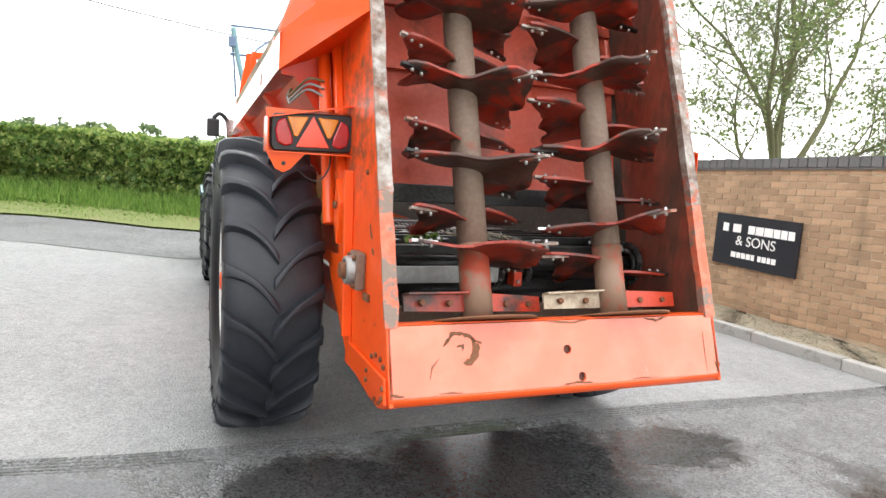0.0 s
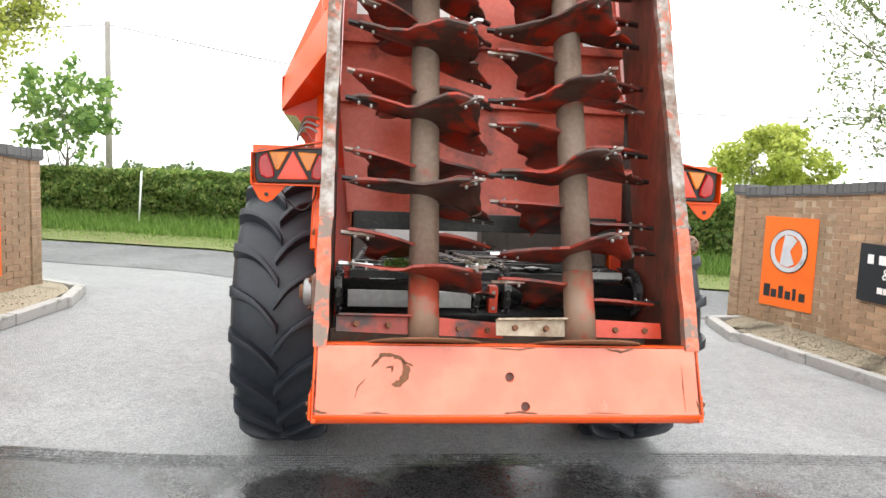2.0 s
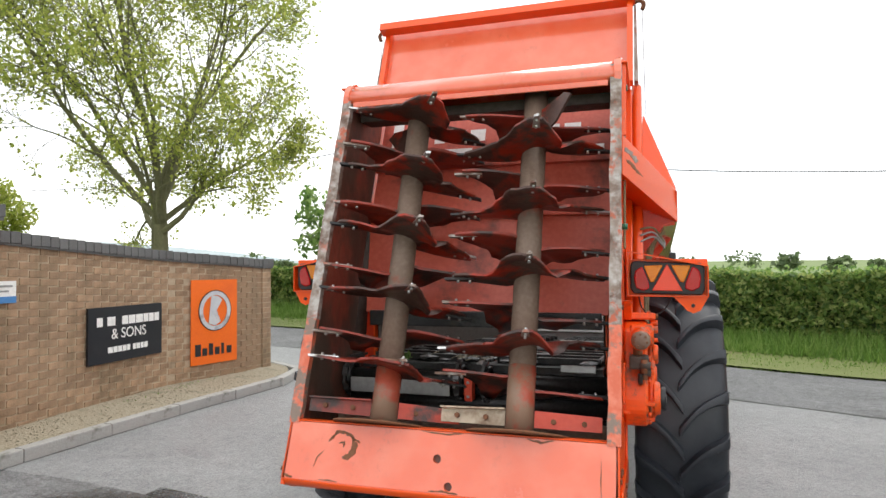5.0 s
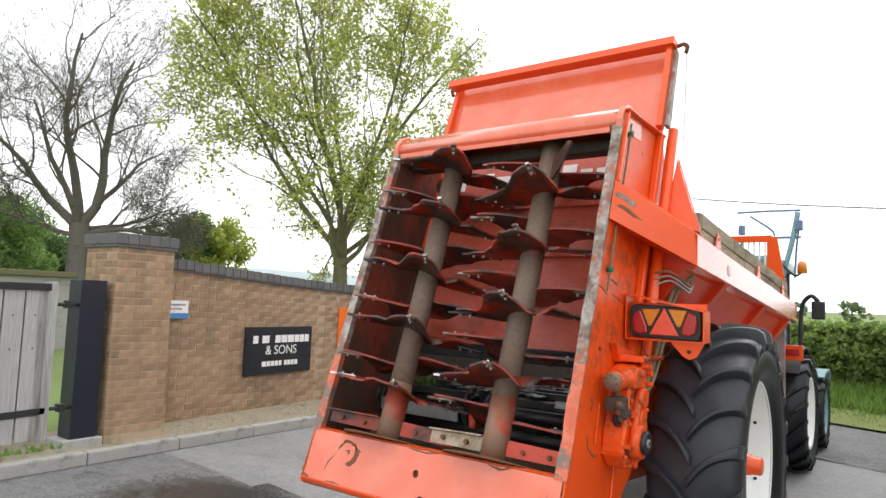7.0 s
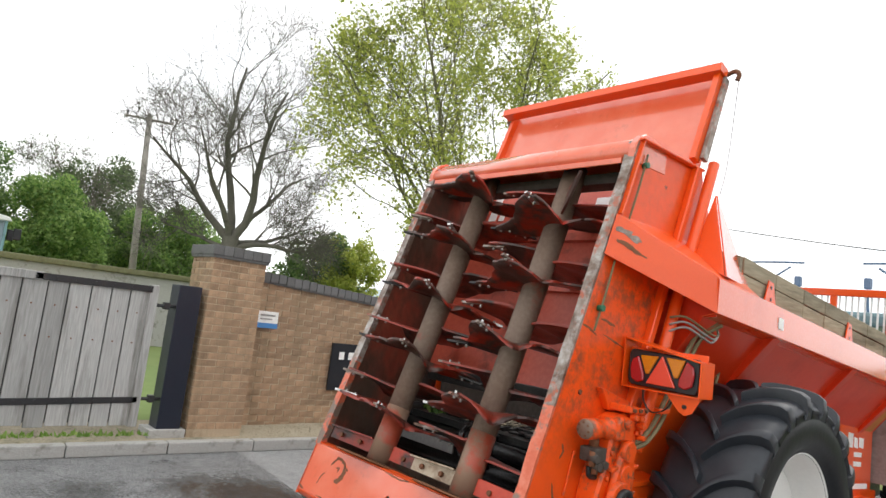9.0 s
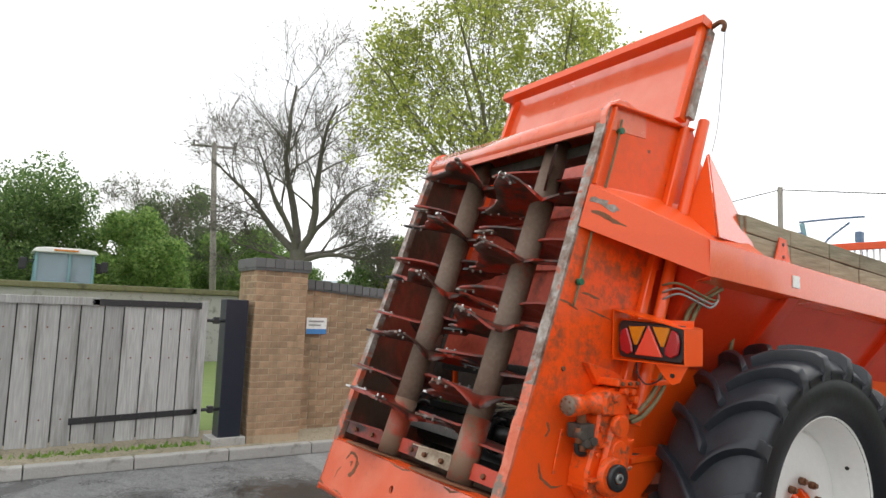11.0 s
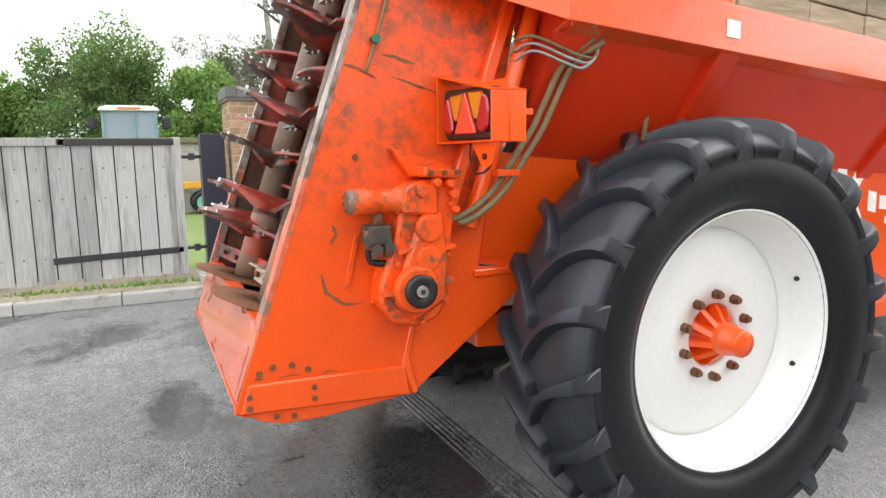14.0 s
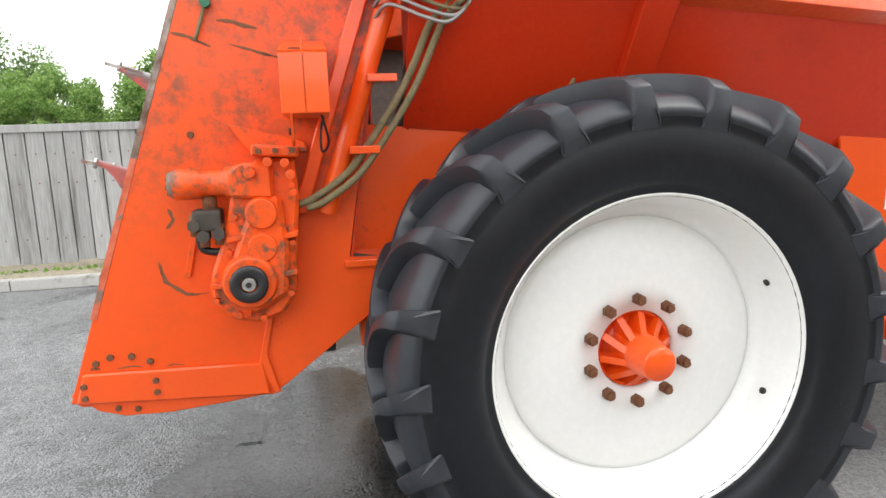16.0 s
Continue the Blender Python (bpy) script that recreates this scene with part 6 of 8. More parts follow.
for z in (1.075, 1.15):
    part("guide_bolt", bolt((0, SY - 0.13, z), (0, -1, 0), 0.009, 0.006), M_GREYST, spreader)
for x in (-0.735, -0.075, 0.075, 0.735):
    sp_ = part("sprocket", lathe([(-0.02, 0.06), (-0.02, 0.085), (0.02, 0.085), (0.02, 0.06)], (x, SY, SZ), "x", 12, close=True), M_DARK, spreader)
    ch = bmesh.new()
    links = [(SY - math.sin(a) * 0.105, SZ + math.cos(a) * 0.105, a) for a in [i * 0.4 for i in range(9)]] + [(0.73 + i * 0.05, floor_z(0.73 + i * 0.05) + 0.008, 0.0) for i in range(40)]
    for i, (y, z, a) in enumerate(links):
        w = 0.016 if i % 2 else 0.007
        r_ = bmesh.ops.create_cube(ch, size=1)
        for v in r_["verts"]:
            p = Vector((v.co.x * 2 * w, v.co.y * 0.054, v.co.z * (0.012 if i % 2 else 0.026)))
            p.rotate(Euler((a if i < 9 else 0, 0, 0)))
            v.co = p + Vector((x if y < 0.88 else max(-0.66, min(0.66, x)), y, z))
    tagged(part("chain", ch, M_CHAIN, spreader, "oily conveyor chain"), kind="stuff")
# muck, straw and weeds lying on the floor
rng = np.random.default_rng(6)
pts = np.stack([rng.normal(-0.45, 0.035, 70), rng.normal(0.7, 0.025, 70), rng.normal(1.262, 0.01, 70)], 1)
wd = new("weed_tuft", leaf_mesh("weed_tuft", pts, 0.04, M_LEAFG, 6))
wd.parent = spreader
mk = bmesh.new()
rr = random.Random(8)
for i in range(90):
    y = rr.uniform(0.66, 2.2)
    c = Vector((rr.uniform(-0.66, 0.66), y, floor_z(y)))
    r_ = bmesh.ops.create_icosphere(mk, subdivisions=1, radius=rr.uniform(0.012, 0.04))
    for v in r_["verts"]:
        v.co = Vector((v.co.x * 1.8, v.co.y * 1.2, v.co.z * 0.5)) + c
tagged(part("muck", mk, M_DARK, spreader, "dark dried muck"), kind="stuff")
st = bmesh.new()
for i in range(26):
    c = Vector((rr.gauss(0.0, 0.1), rr.uniform(0.66, 1.1), 0))
    c.z = floor_z(c.y) + rr.uniform(0.012, 0.04)
    a = rr.uniform(-0.5, 0.5) + 1.57
    d = Vector((math.cos(a), math.sin(a), 0)) * rr.uniform(0.05, 0.16)
    cyl(tuple(c - d), tuple(c + d), 0.0025, seg=4, bm=st)
tagged(part("straw", st, M_GRAVEL, spreader, "loose pale straw"), kind="stuff")
# rear cross wall of the hopper beside the housing
for s in (-1, 1):
    part("rear_wing", plate([(s * 0.70, 1.15, 1.56), (s * 1.0, 1.15, 1.99), (s * 1.07, 1.15, 2.0), (s * 1.07, 1.15, 2.16), (s * 0.81, 1.15, 2.2), (s * 0.70, 1.15, 2.1)], 0.008), M_PAINT_SHADED, spreader)


# ------------ beaters
STAR = ((-108, 0.1), (-100, 0.25), (-93, 0.385), (-86, 0.37), (-74, 0.275), (-56, 0.235), (-36, 0.25), (-20, 0.31), (-6, 0.345), (5, 0.34), (18, 0.29), (30, 0.26), (38, 0.215), (48, 0.26), (62, 0.245), (76, 0.29), (87, 0.375), (94, 0.385), (101, 0.25), (108, 0.1))


def flight(turn, z0, rise, seed):
    """One blade of a beater: half a turn of bent plate with three worn points."""
    rng_ = random.Random(seed)
    rows = []
    for i in range(len(STAR) * 2 - 1):
        j = i // 2
        (a0, r0), (a1, r1) = STAR[j], STAR[min(j + 1, len(STAR) - 1)]
        f = 0.5 * (i % 2)
        deg, ro = a0 + (a1 - a0) * f, r0 + (r1 - r0) * f + rng_.uniform(-0.008, 0.008)
        a = turn + radians(deg)
        ring = []
        for g in (0.0, 0.35, 0.7, 1.0):
            r = 0.06 + (max(ro, 0.065) - 0.06) * g
            lobe = math.exp(-((deg - 34) / 20) ** 2) + 0.25 * math.exp(-((deg + 52) / 22) ** 2)
            z = z0 + rise * deg / 200 - 0.06 * g * g * lobe + 0.012 * g * math.sin(deg * 0.09 + seed)
            ring.append(Vector((math.cos(a) * r, math.sin(a) * r, z)))
        rows.append(ring)
    bm = bmesh.new()
    lo = [[bm.verts.new(p) for p in ring] for ring in rows]
    hi = [[bm.verts.new(p + Vector((0, 0, 0.011))) for p in ring] for ring in rows]
    for i in range(len(rows) - 1):
        for j in range(3):
            bm.faces.new((lo[i][j], lo[i][j + 1], lo[i + 1][j + 1], lo[i + 1][j])).smooth = True
            bm.faces.new((hi[i][j], hi[i + 1][j], hi[i + 1][j + 1], hi[i][j + 1])).smooth = True
        bm.faces.new((lo[i][3], hi[i][3], hi[i + 1][3], lo[i + 1][3]))
    for i in (0, -1):
        for j in range(3):
            bm.faces.new((lo[i][j], lo[i][j + 1], hi[i][j + 1], hi[i][j]))
    return finish(bm)


for s in (1, -1):
    beater = thing("beater", "", "")
    beater.parent = spreader
    beater["label"] = "upright muck-stained beater tube with bolted helical blades"
    lean = Matrix.Translation((0.335 if s > 0 else -0.355, rear_y(1.0) + 0.14, 1.0)) @ Euler((-math.atan(SLOPE), 0, 0)).to_matrix().to_4x4()
    parts_ = []
    parts_.append(("beater_tube", cyl((0, 0, 0.0), (0, 0, 1.86), 0.066, seg=28), M_TUBE, "brown muck-stained tube"))
    parts_.append(("tube_sleeve", cyl((0, 0, -0.02), (0, 0, 0.3), 0.0675, 0.0672, seg=28), M_SLEEVE, "red paint left at the tube foot"))
    front = radians(-78 if s > 0 else -58)
    first = 0.385 if s > 0 else 0.245
    rise = 0.06 * s
    for k_ in range(-1 if s > 0 else 0, 8 if s > 0 else 9):
        z0 = first + 0.18 * k_
        turn = front + math.pi * (k_ % 2)
        mat = M_FLIGHT if k_ % 2 == 0 and k_ > 0 else M_HALFRED
        parts_.append(("blade", flight(turn, z0, rise, k_ + 20 * s), mat, ""))
        # bolted knives at the three points
        for n_, deg in enumerate((-91, 0, 90) if k_ % 2 == 0 else (-91, 90)):
            a = turn + radians(deg)
            zt = z0 + rise * deg / 200 + 0.012
            ca, sa = math.cos(a), math.sin(a)
            ct, st_ = -sa, ca
            w, far_ = 0.02, 0.385 if deg == 0 else 0.41
            knife = plate([(ca * r_ + ct * w_, sa * r_ + st_ * w_, zt + z_) for r_, w_, z_ in ((0.27, -w, 0.0), (far_, -w * 0.7, -0.006), (far_ + 0.012, w * 0.5, -0.006), (0.27, w, 0.0))], -0.012)
            parts_.append(("blade_tip", knife, M_STEEL if (k_ + 2 * n_) % 8 == 0 else M_EDGE if n_ == 1 else M_DARK, "bolted steel tip"))
            for r_ in (0.29, 0.35):
                parts_.append(("blade_bolt", bolt((ca * r_, sa * r_, zt - 0.026), (0, 0, 1), 0.0075, 0.036), M_STEEL, ""))
    # upright paddle at the head of the tube
    a = radians(-40 if s > 0 else 150)
    ca, sa = math.cos(a), math.sin(a)
    parts_.append(("head_paddle", plate([(ca * 0.05, sa * 0.05, 1.53), (ca * 0.18, sa * 0.18, 1.58), (ca * 0.29, sa * 0.29, 1.7), (ca * 0.24, sa * 0.24, 1.73), (ca * 0.05, sa * 0.05, 1.7)], 0.012), M_FLIGHT, "bent head paddle"))
    # spinning disc and paddles at the foot
    parts_.append(("beater_disc", lathe([(-0.03, 0.05), (-0.03, 0.25), (-0.022, 0.25), (-0.022, 0.05)], (0, 0, 0), "z", 40, close=True), M_MUD, "flat spreading disc"))
    for k_ in range(2):
        a = k_ * math.pi + (0.08 if s > 0 else 0.3)
        ca, sa = math.cos(a), math.sin(a)
        px, py = -sa, ca
        pad = plate([(ca * 0.07, sa * 0.07, 0.012), (ca * 0.38, sa * 0.38, 0.012), (ca * 0.38, sa * 0.38, 0.08), (ca * 0.07, sa * 0.07, 0.09)], 0.01)
        plate([(ca * 0.07, sa * 0.07, 0.084), (ca * 0.38, sa * 0.38, 0.074), (ca * 0.38 + px * 0.04, sa * 0.38 + py * 0.04, 0.074), (ca * 0.07 + px * 0.04, sa * 0.07 + py * 0.04, 0.084)], 0.008, pad)
        parts_.append(("paddle", pad, M_REDFL if k_ == 0 else M_PADDLE if s > 0 else M_HALFRED, "bolted throwing paddle"))
        for r_ in (0.16, 0.3):
            for d in (-1, 1):
                parts_.append(("paddle_bolt", bolt((ca * r_ + px * 0.006 * d, sa * r_ + py * 0.006 * d, 0.045), (px * d, py * d, 0), 0.014, 0.016), M_RUST, ""))
    for nm, bmx, mt, lb in parts_:
        bmesh.ops.transform(bmx, matrix=lean, verts=bmx.verts)
        part(nm, bmx, mt, beater, lb)
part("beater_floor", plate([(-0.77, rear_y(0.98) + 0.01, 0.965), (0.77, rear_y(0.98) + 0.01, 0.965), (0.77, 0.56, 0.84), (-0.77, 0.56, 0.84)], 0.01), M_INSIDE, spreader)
part("beater_back_sill", box(-0.77, 0.77, 0.55, 0.58, 0.82, 0.965, 0.006), M_TUBE, spreader)

# ------------ gearbox, hydraulic motor and fittings on the side plate
gb = thing("gearbox", "", "")
gb.parent = spreader
gb["label"] = "orange cast gearbox with hydraulic motor and black shaft cap"
case = [(0.665, 1.485), (0.765, 1.485), (0.775, 1.36), (0.755, 1.2), (0.745, 1.05), (0.70, 0.99), (0.62, 0.965), (0.54, 0.985), (0.485, 1.06), (0.49, 1.13), (0.545, 1.27), (0.565, 1.36), (0.575, 1.45)]
part("gear_case", prism(case, "x", 0.80, 0.915, 0.012), M_GEAR, gb)
part("case_cover", prism([(0.64, 1.37), (0.72, 1.37), (0.735, 1.2), (0.72, 1.06), (0.62, 1.0), (0.53, 1.06), (0.575, 1.22)], "x", 0.912, 0.95, 0.014), M_GEAR, gb)
part("lower_boss", cyl((0.94, 0.61, 1.11), (0.972, 0.61, 1.11), 0.088, 0.078, seg=32, bevel=0.006), M_GEAR, gb)
part("upper_boss", cyl((0.94, 0.66, 1.32), (0.965, 0.66, 1.32), 0.052, 0.046, seg=28, bevel=0.005), M_GEAR, gb)
part("middle_boss", cyl((0.94, 0.655, 1.215), (0.958, 0.655, 1.215), 0.048, 0.043, seg=28, bevel=0.004), M_GEAR, gb)
part("shaft_cap", lathe([(0.0, 0.056), (0.02, 0.058), (0.026, 0.05), (0.022, 0.03), (0.02, 0.026)], (0.972, 0.61, 1.11), "x", 32), M_BLACK, gb, "black rubber shaft cap")
part("shaft_end", cyl((0.985, 0.61, 1.11), (1.0, 0.61, 1.11), 0.022, 0.02, seg=16), M_GREYST, gb)
part("shaft_bore", cyl((0.996, 0.61, 1.11), (1.002, 0.61, 1.11), 0.009, seg=10), M_DARK, gb)
for (y0, z0), (y1, z1) in (((0.49, 1.1), (0.54, 1.1)), ((0.68, 1.12), (0.755, 1.13)), ((0.55, 1.24), (0.6, 1.25)), ((0.7, 1.24), (0.765, 1.25)), ((0.6, 1.0), (0.61, 1.04))):
    part("case_rib", prism([(y0, z0 - 0.008), (y1, z1 - 0.008), (y1, z1 + 0.008), (y0, z0 + 0.008)], "x", 0.90, 0.945, 0.002), M_GEAR, gb)
for y, z in ((0.5, 1.05), (0.55, 1.2), (0.575, 1.31), (0.755, 1.4), (0.745, 1.22), (0.73, 1.06), (0.64, 0.985), (0.565, 1.0)):
    part("case_bolt", bolt((0.915, y, z), (1, 0, 0), 0.012, 0.014), M_GEAR, gb)
part("hydraulic_motor", lathe([(-0.2, 0.0), (-0.2, 0.04), (-0.195, 0.047), (-0.12, 0.047), (-0.115, 0.04), (-0.05, 0.04), (-0.045, 0.05), (0.05, 0.052), (0.05, 0.0)], (0.885, 0.6, 1.415), "y", 28), M_GEAR, gb, "grimy hydraulic motor")
part("motor_end", lathe([(-0.212, 0.0), (-0.212, 0.036), (-0.198, 0.044), (-0.165, 0.046), (-0.165, 0.03)], (0.885, 0.6, 1.415), "y", 24), M_TUBE, gb)
for i in range(7):
    a = 2 * math.pi * i / 7
    part("motor_bolt", bolt((0.885 + math.sin(a) * 0.03, 0.39, 1.415 + math.cos(a) * 0.03), (0, -1, 0), 0.006, 0.006), M_RUST, gb)
part("motor_block", prism([(0.57, 1.37), (0.7, 1.36), (0.7, 1.47), (0.6, 1.475), (0.57, 1.45)], "x", 0.83, 0.945, 0.01), M_GEAR, gb)
for y, z, r_ in ((0.635, 1.445, 0.02), (0.755, 1.435, 0.018), (0.74, 1.47, 0.016), (0.69, 1.475, 0.016), (0.76, 1.38, 0.013)):
    part("port_plug", cyl((0.93, y, z), (0.965, y, z), r_, r_ * 0.9, seg=12, bevel=0.003), M_GEAR, gb)
part("valve_block", box(0.83, 0.92, 0.45, 0.535, 1.27, 1.335, 0.01), M_DULLDARK, gb, "grease-caked valve block")
part("hose_fitting", cyl((0.87, 0.5, 1.33), (0.87, 0.5, 1.385), 0.022, seg=12), M_MUD, gb)
for y, z in ((0.455, 1.29), (0.48, 1.255), (0.525, 1.26)):
    part("hose_fitting", cyl((0.90, y, z + 0.03), (0.90, y, z - 0.035), 0.016, seg=10), M_MUD, gb)
    part("fitting_nut", cyl((0.93, y, z), (0.88, y, z), 0.02, seg=6), M_DULLDARK, gb)
part("valve_pipe", pipe([(0.88, 0.46, 1.25), (0.88, 0.47, 1.21), (0.88, 0.52, 1.2), (0.87, 0.56, 1.22)], 0.012, 8), M_DARK, gb)
part("top_bracket", prism([(0.565, 1.595), (0.80, 1.535), (0.81, 1.5), (0.64, 1.49)], "x", 0.80, 0.84, 0.004), M_GEAR, gb)
part("top_flange", prism([(0.64, 1.495), (0.78, 1.485), (0.785, 1.515), (0.645, 1.53)], "x", 0.83, 0.955, 0.006), M_GEAR, gb)
for y in (0.665, 0.715, 0.765):
    part("flange_bolt", bolt((0.955, y, 1.508), (1, 0, 0), 0.01, 0.012), M_RUST, gb)
part("stay_bar", prism([(0.437, 1.30), (0.455, 1.30), (0.41, 1.11), (0.39, 1.11)], "x", 0.802, 0.812, 0.002), M_GEAR, gb)
part("stay_bar", prism([(0.515, 1.19), (0.53, 1.19), (0.505, 1.05), (0.485, 1.05)], "x", 0.802, 0.83, 0.002), M_GEAR, gb)
part("ledge", prism([(0.71, 1.105), (0.815, 1.105), (0.815, 1.13), (0.71, 1.15)], "y", 0.905, 1.19, 0.003), M_PAINT, spreader)
for s in (-1, 1):
    part("plate_return", plate([(s * 0.79, 0.925, 1.12), (s * 0.70, 0.93, 1.12), (s * 0.70, 1.03, 1.72), (s * 0.79, 1.025, 1.72)], 0.008), M_PAINT_SHADED, spreader)
# main hose from the gearbox up behind the shoulder, with clips
hose_path = [(0.88, 0.77, 1.335), (0.9, 0.83, 1.36), (0.90, 0.94, 1.44), (0.90, 1.04, 1.57), (0.91, 1.1, 1.66), (0.91, 1.15, 1.75), (0.94, 1.22, 1.9), (1.0, 1.31, 1.98)]
part("main_hose", pipe(hose_path, 0.012, 12), M_HOSE, spreader, "braided brown hydraulic hose")
part("main_hose", pipe([(x + 0.012, y + 0.03, z - 0.012) for x, y, z in hose_path], 0.011, 12), M_HOSE, spreader, "braided brown hydraulic hose")
for x, y, z in ((0.89, 0.985, 1.5), (0.875, 1.05, 1.72)):
    part("hose_clip", box(x - 0.03, x + 0.04, y - 0.045, y + 0.05, z - 0.012, z + 0.012, 0.003), M_PAINT, spreader)
part("brake_hose", pipe([(0.82, 1.7, 1.55), (0.84, 1.72, 1.75), (0.9, 1.8, 1.9), (1.0, 1.85, 1.97)], 0.011, 10), M_HOSE, spreader)
# little lubrication lines and green fittings near the rear rail
for z0, z1 in ((2.42, 2.78), (1.85, 2.2)):
    part("grease_line", pipe([(0.815, rear_y(z0) + 0.1, z0), (0.815, rear_y((z0 + z1) / 2) + 0.1, (z0 + z1) / 2), (0.815, rear_y(z1) + 0.09, z1)], 0.006, 6), M_HOSE, spreader)
    zc = z1 - 0.06 if z0 > 2 else z0 + 0.11
    part("grease_nipple", cyl((0.80, rear_y(zc) + 0.1, zc), (0.83, rear_y(zc) + 0.1, zc), 0.016, seg=10), material("green_fitting_paint", (0.01, 0.12, 0.06), rough=0.4), spreader)
part("stiffener", prism([(0.6, 0.82), (0.632, 0.82), (0.72, 1.56), (0.685, 1.56)], "x", -0.80, -0.842, 0.004), M_PAINT, spreader)
bearing = part("bearing_block", box(-0.845, -0.80, 0.41, 0.53, 1.07, 1.23, 0.012), M_TUBE, spreader, "grimy flanged bearing")
part("bearing_ring", lathe([(0.0, 0.062), (-0.03, 0.06), (-0.036, 0.05), (-0.03, 0.04), (0.0, 0.04)], (-0.845, 0.47, 1.15), "x", 28), M_GREYST, bearing)
part("bearing_shaft", cyl((-0.84, 0.47, 1.15), (-0.90, 0.47, 1.15), 0.038, 0.034, seg=20, bevel=0.006), M_RUST, bearing)
for dy, dz in ((-0.045, 0.06), (0.045, 0.06), (-0.045, -0.06), (0.045, -0.06)):
    part("bearing_bolt", bolt((-0.845, 0.47 + dy, 1.15 + dz), (-1, 0, 0), 0.011, 0.012), M_RUST, bearing)
pivot = part("pivot_bracket", prism([(0.7, 1.42), (0.79, 1.52), (0.8, 1.32), (0.735, 1.22)], "x", -0.80, -0.86, 0.005), M_PAINT, spreader)
part("pivot_bolt", bolt((-0.86, 0.755, 1.4), (-1, 0, 0), 0.018, 0.014), M_RUST, pivot)
part("rusty_tab", box(-0.815, -0.80, 0.33, 0.4, 1.04, 1.07, 0.004), M_RUST, spreader)
for k_, path in enumerate(([(0.33, 1.3), (0.36, 1.32), (0.38, 1.36)], [(0.3, 1.24), (0.34, 1.26)])):
    part("paint_scrape", stroke(path, 0.012, 90 + k_, lambda u, v: (-0.80, u, v), Vector((-0.0016, 0, 0))), M_MUD, spreader, "dark scrape in the paint")
part("drawbar", box(-0.09, 0.09, 4.7, 5.9, 0.55, 0.7, 0.01), M_PAINT, spreader)


# ---------------------------------------------------------------- the tractor in front
tractor = thing("tractor", "compact blue-green farm tractor hitched to the spreader", "tractor")


def farm_wheel(parent, x, y, r, w, s, lugs, rim_mat):
    wh = thing("wheel", "", "")
    wh.parent = parent
    W = (x, y, r)
    bm = lathe([(-w * 0.4, r * 0.6), (-w * 0.5, r * 0.78), (-w * 0.42, r * 0.92), (0, r * 0.945), (w * 0.42, r * 0.92), (w * 0.5, r * 0.78), (w * 0.4, r * 0.6)], W, "x", 48, close=True)
    for side in (-1, 1):
        for i in range(lugs):
            t0 = 2 * math.pi * (i + (0.5 if side > 0 else 0)) / lugs
            rows_ = []
            lug = bmesh.new()
            for o, tb, ro in ((0.0, 0.02, 1.0), (0.25, -0.14, 0.995), (0.47, -0.27, 0.96), (0.52, -0.29, 0.86)):
                ring = []
                for rr_, da in ((ro - 0.09, -1), (ro - 0.09, 1), (ro, 0.7), (ro, -0.7)):
                    a = t0 + tb + da * 0.045
                    ring.append(lug.verts.new((x + side * o * w, y - math.sin(a) * rr_ * r, r + math.cos(a) * rr_ * r)))
                rows_.append(ring)
            for a, b in zip(rows_, rows_[1:]):
                for q in range(4):
                    lug.faces.new((a[q], a[(q + 1) % 4], b[(q + 1) % 4], b[q]))
            lug.faces.new(rows_[0])
            lug.faces.new(rows_[-1])
            part("lug", finish(lug), M_RUBBER, wh)
    part("tyre", finish(bm), M_RUBBER, wh)
    part("rim", lathe([(s * w * 0.36, r * 0.62), (s * w * 0.44, r * 0.61), (s * w * 0.42, r * 0.57), (s * w * 0.2, r * 0.53), (s * w * 0.16, r * 0.3), (s * w * 0.2, r * 0.12), (s * w * 0.2, 0.0)], W, "x", 40), rim_mat, wh, "pale painted rim")
    return wh


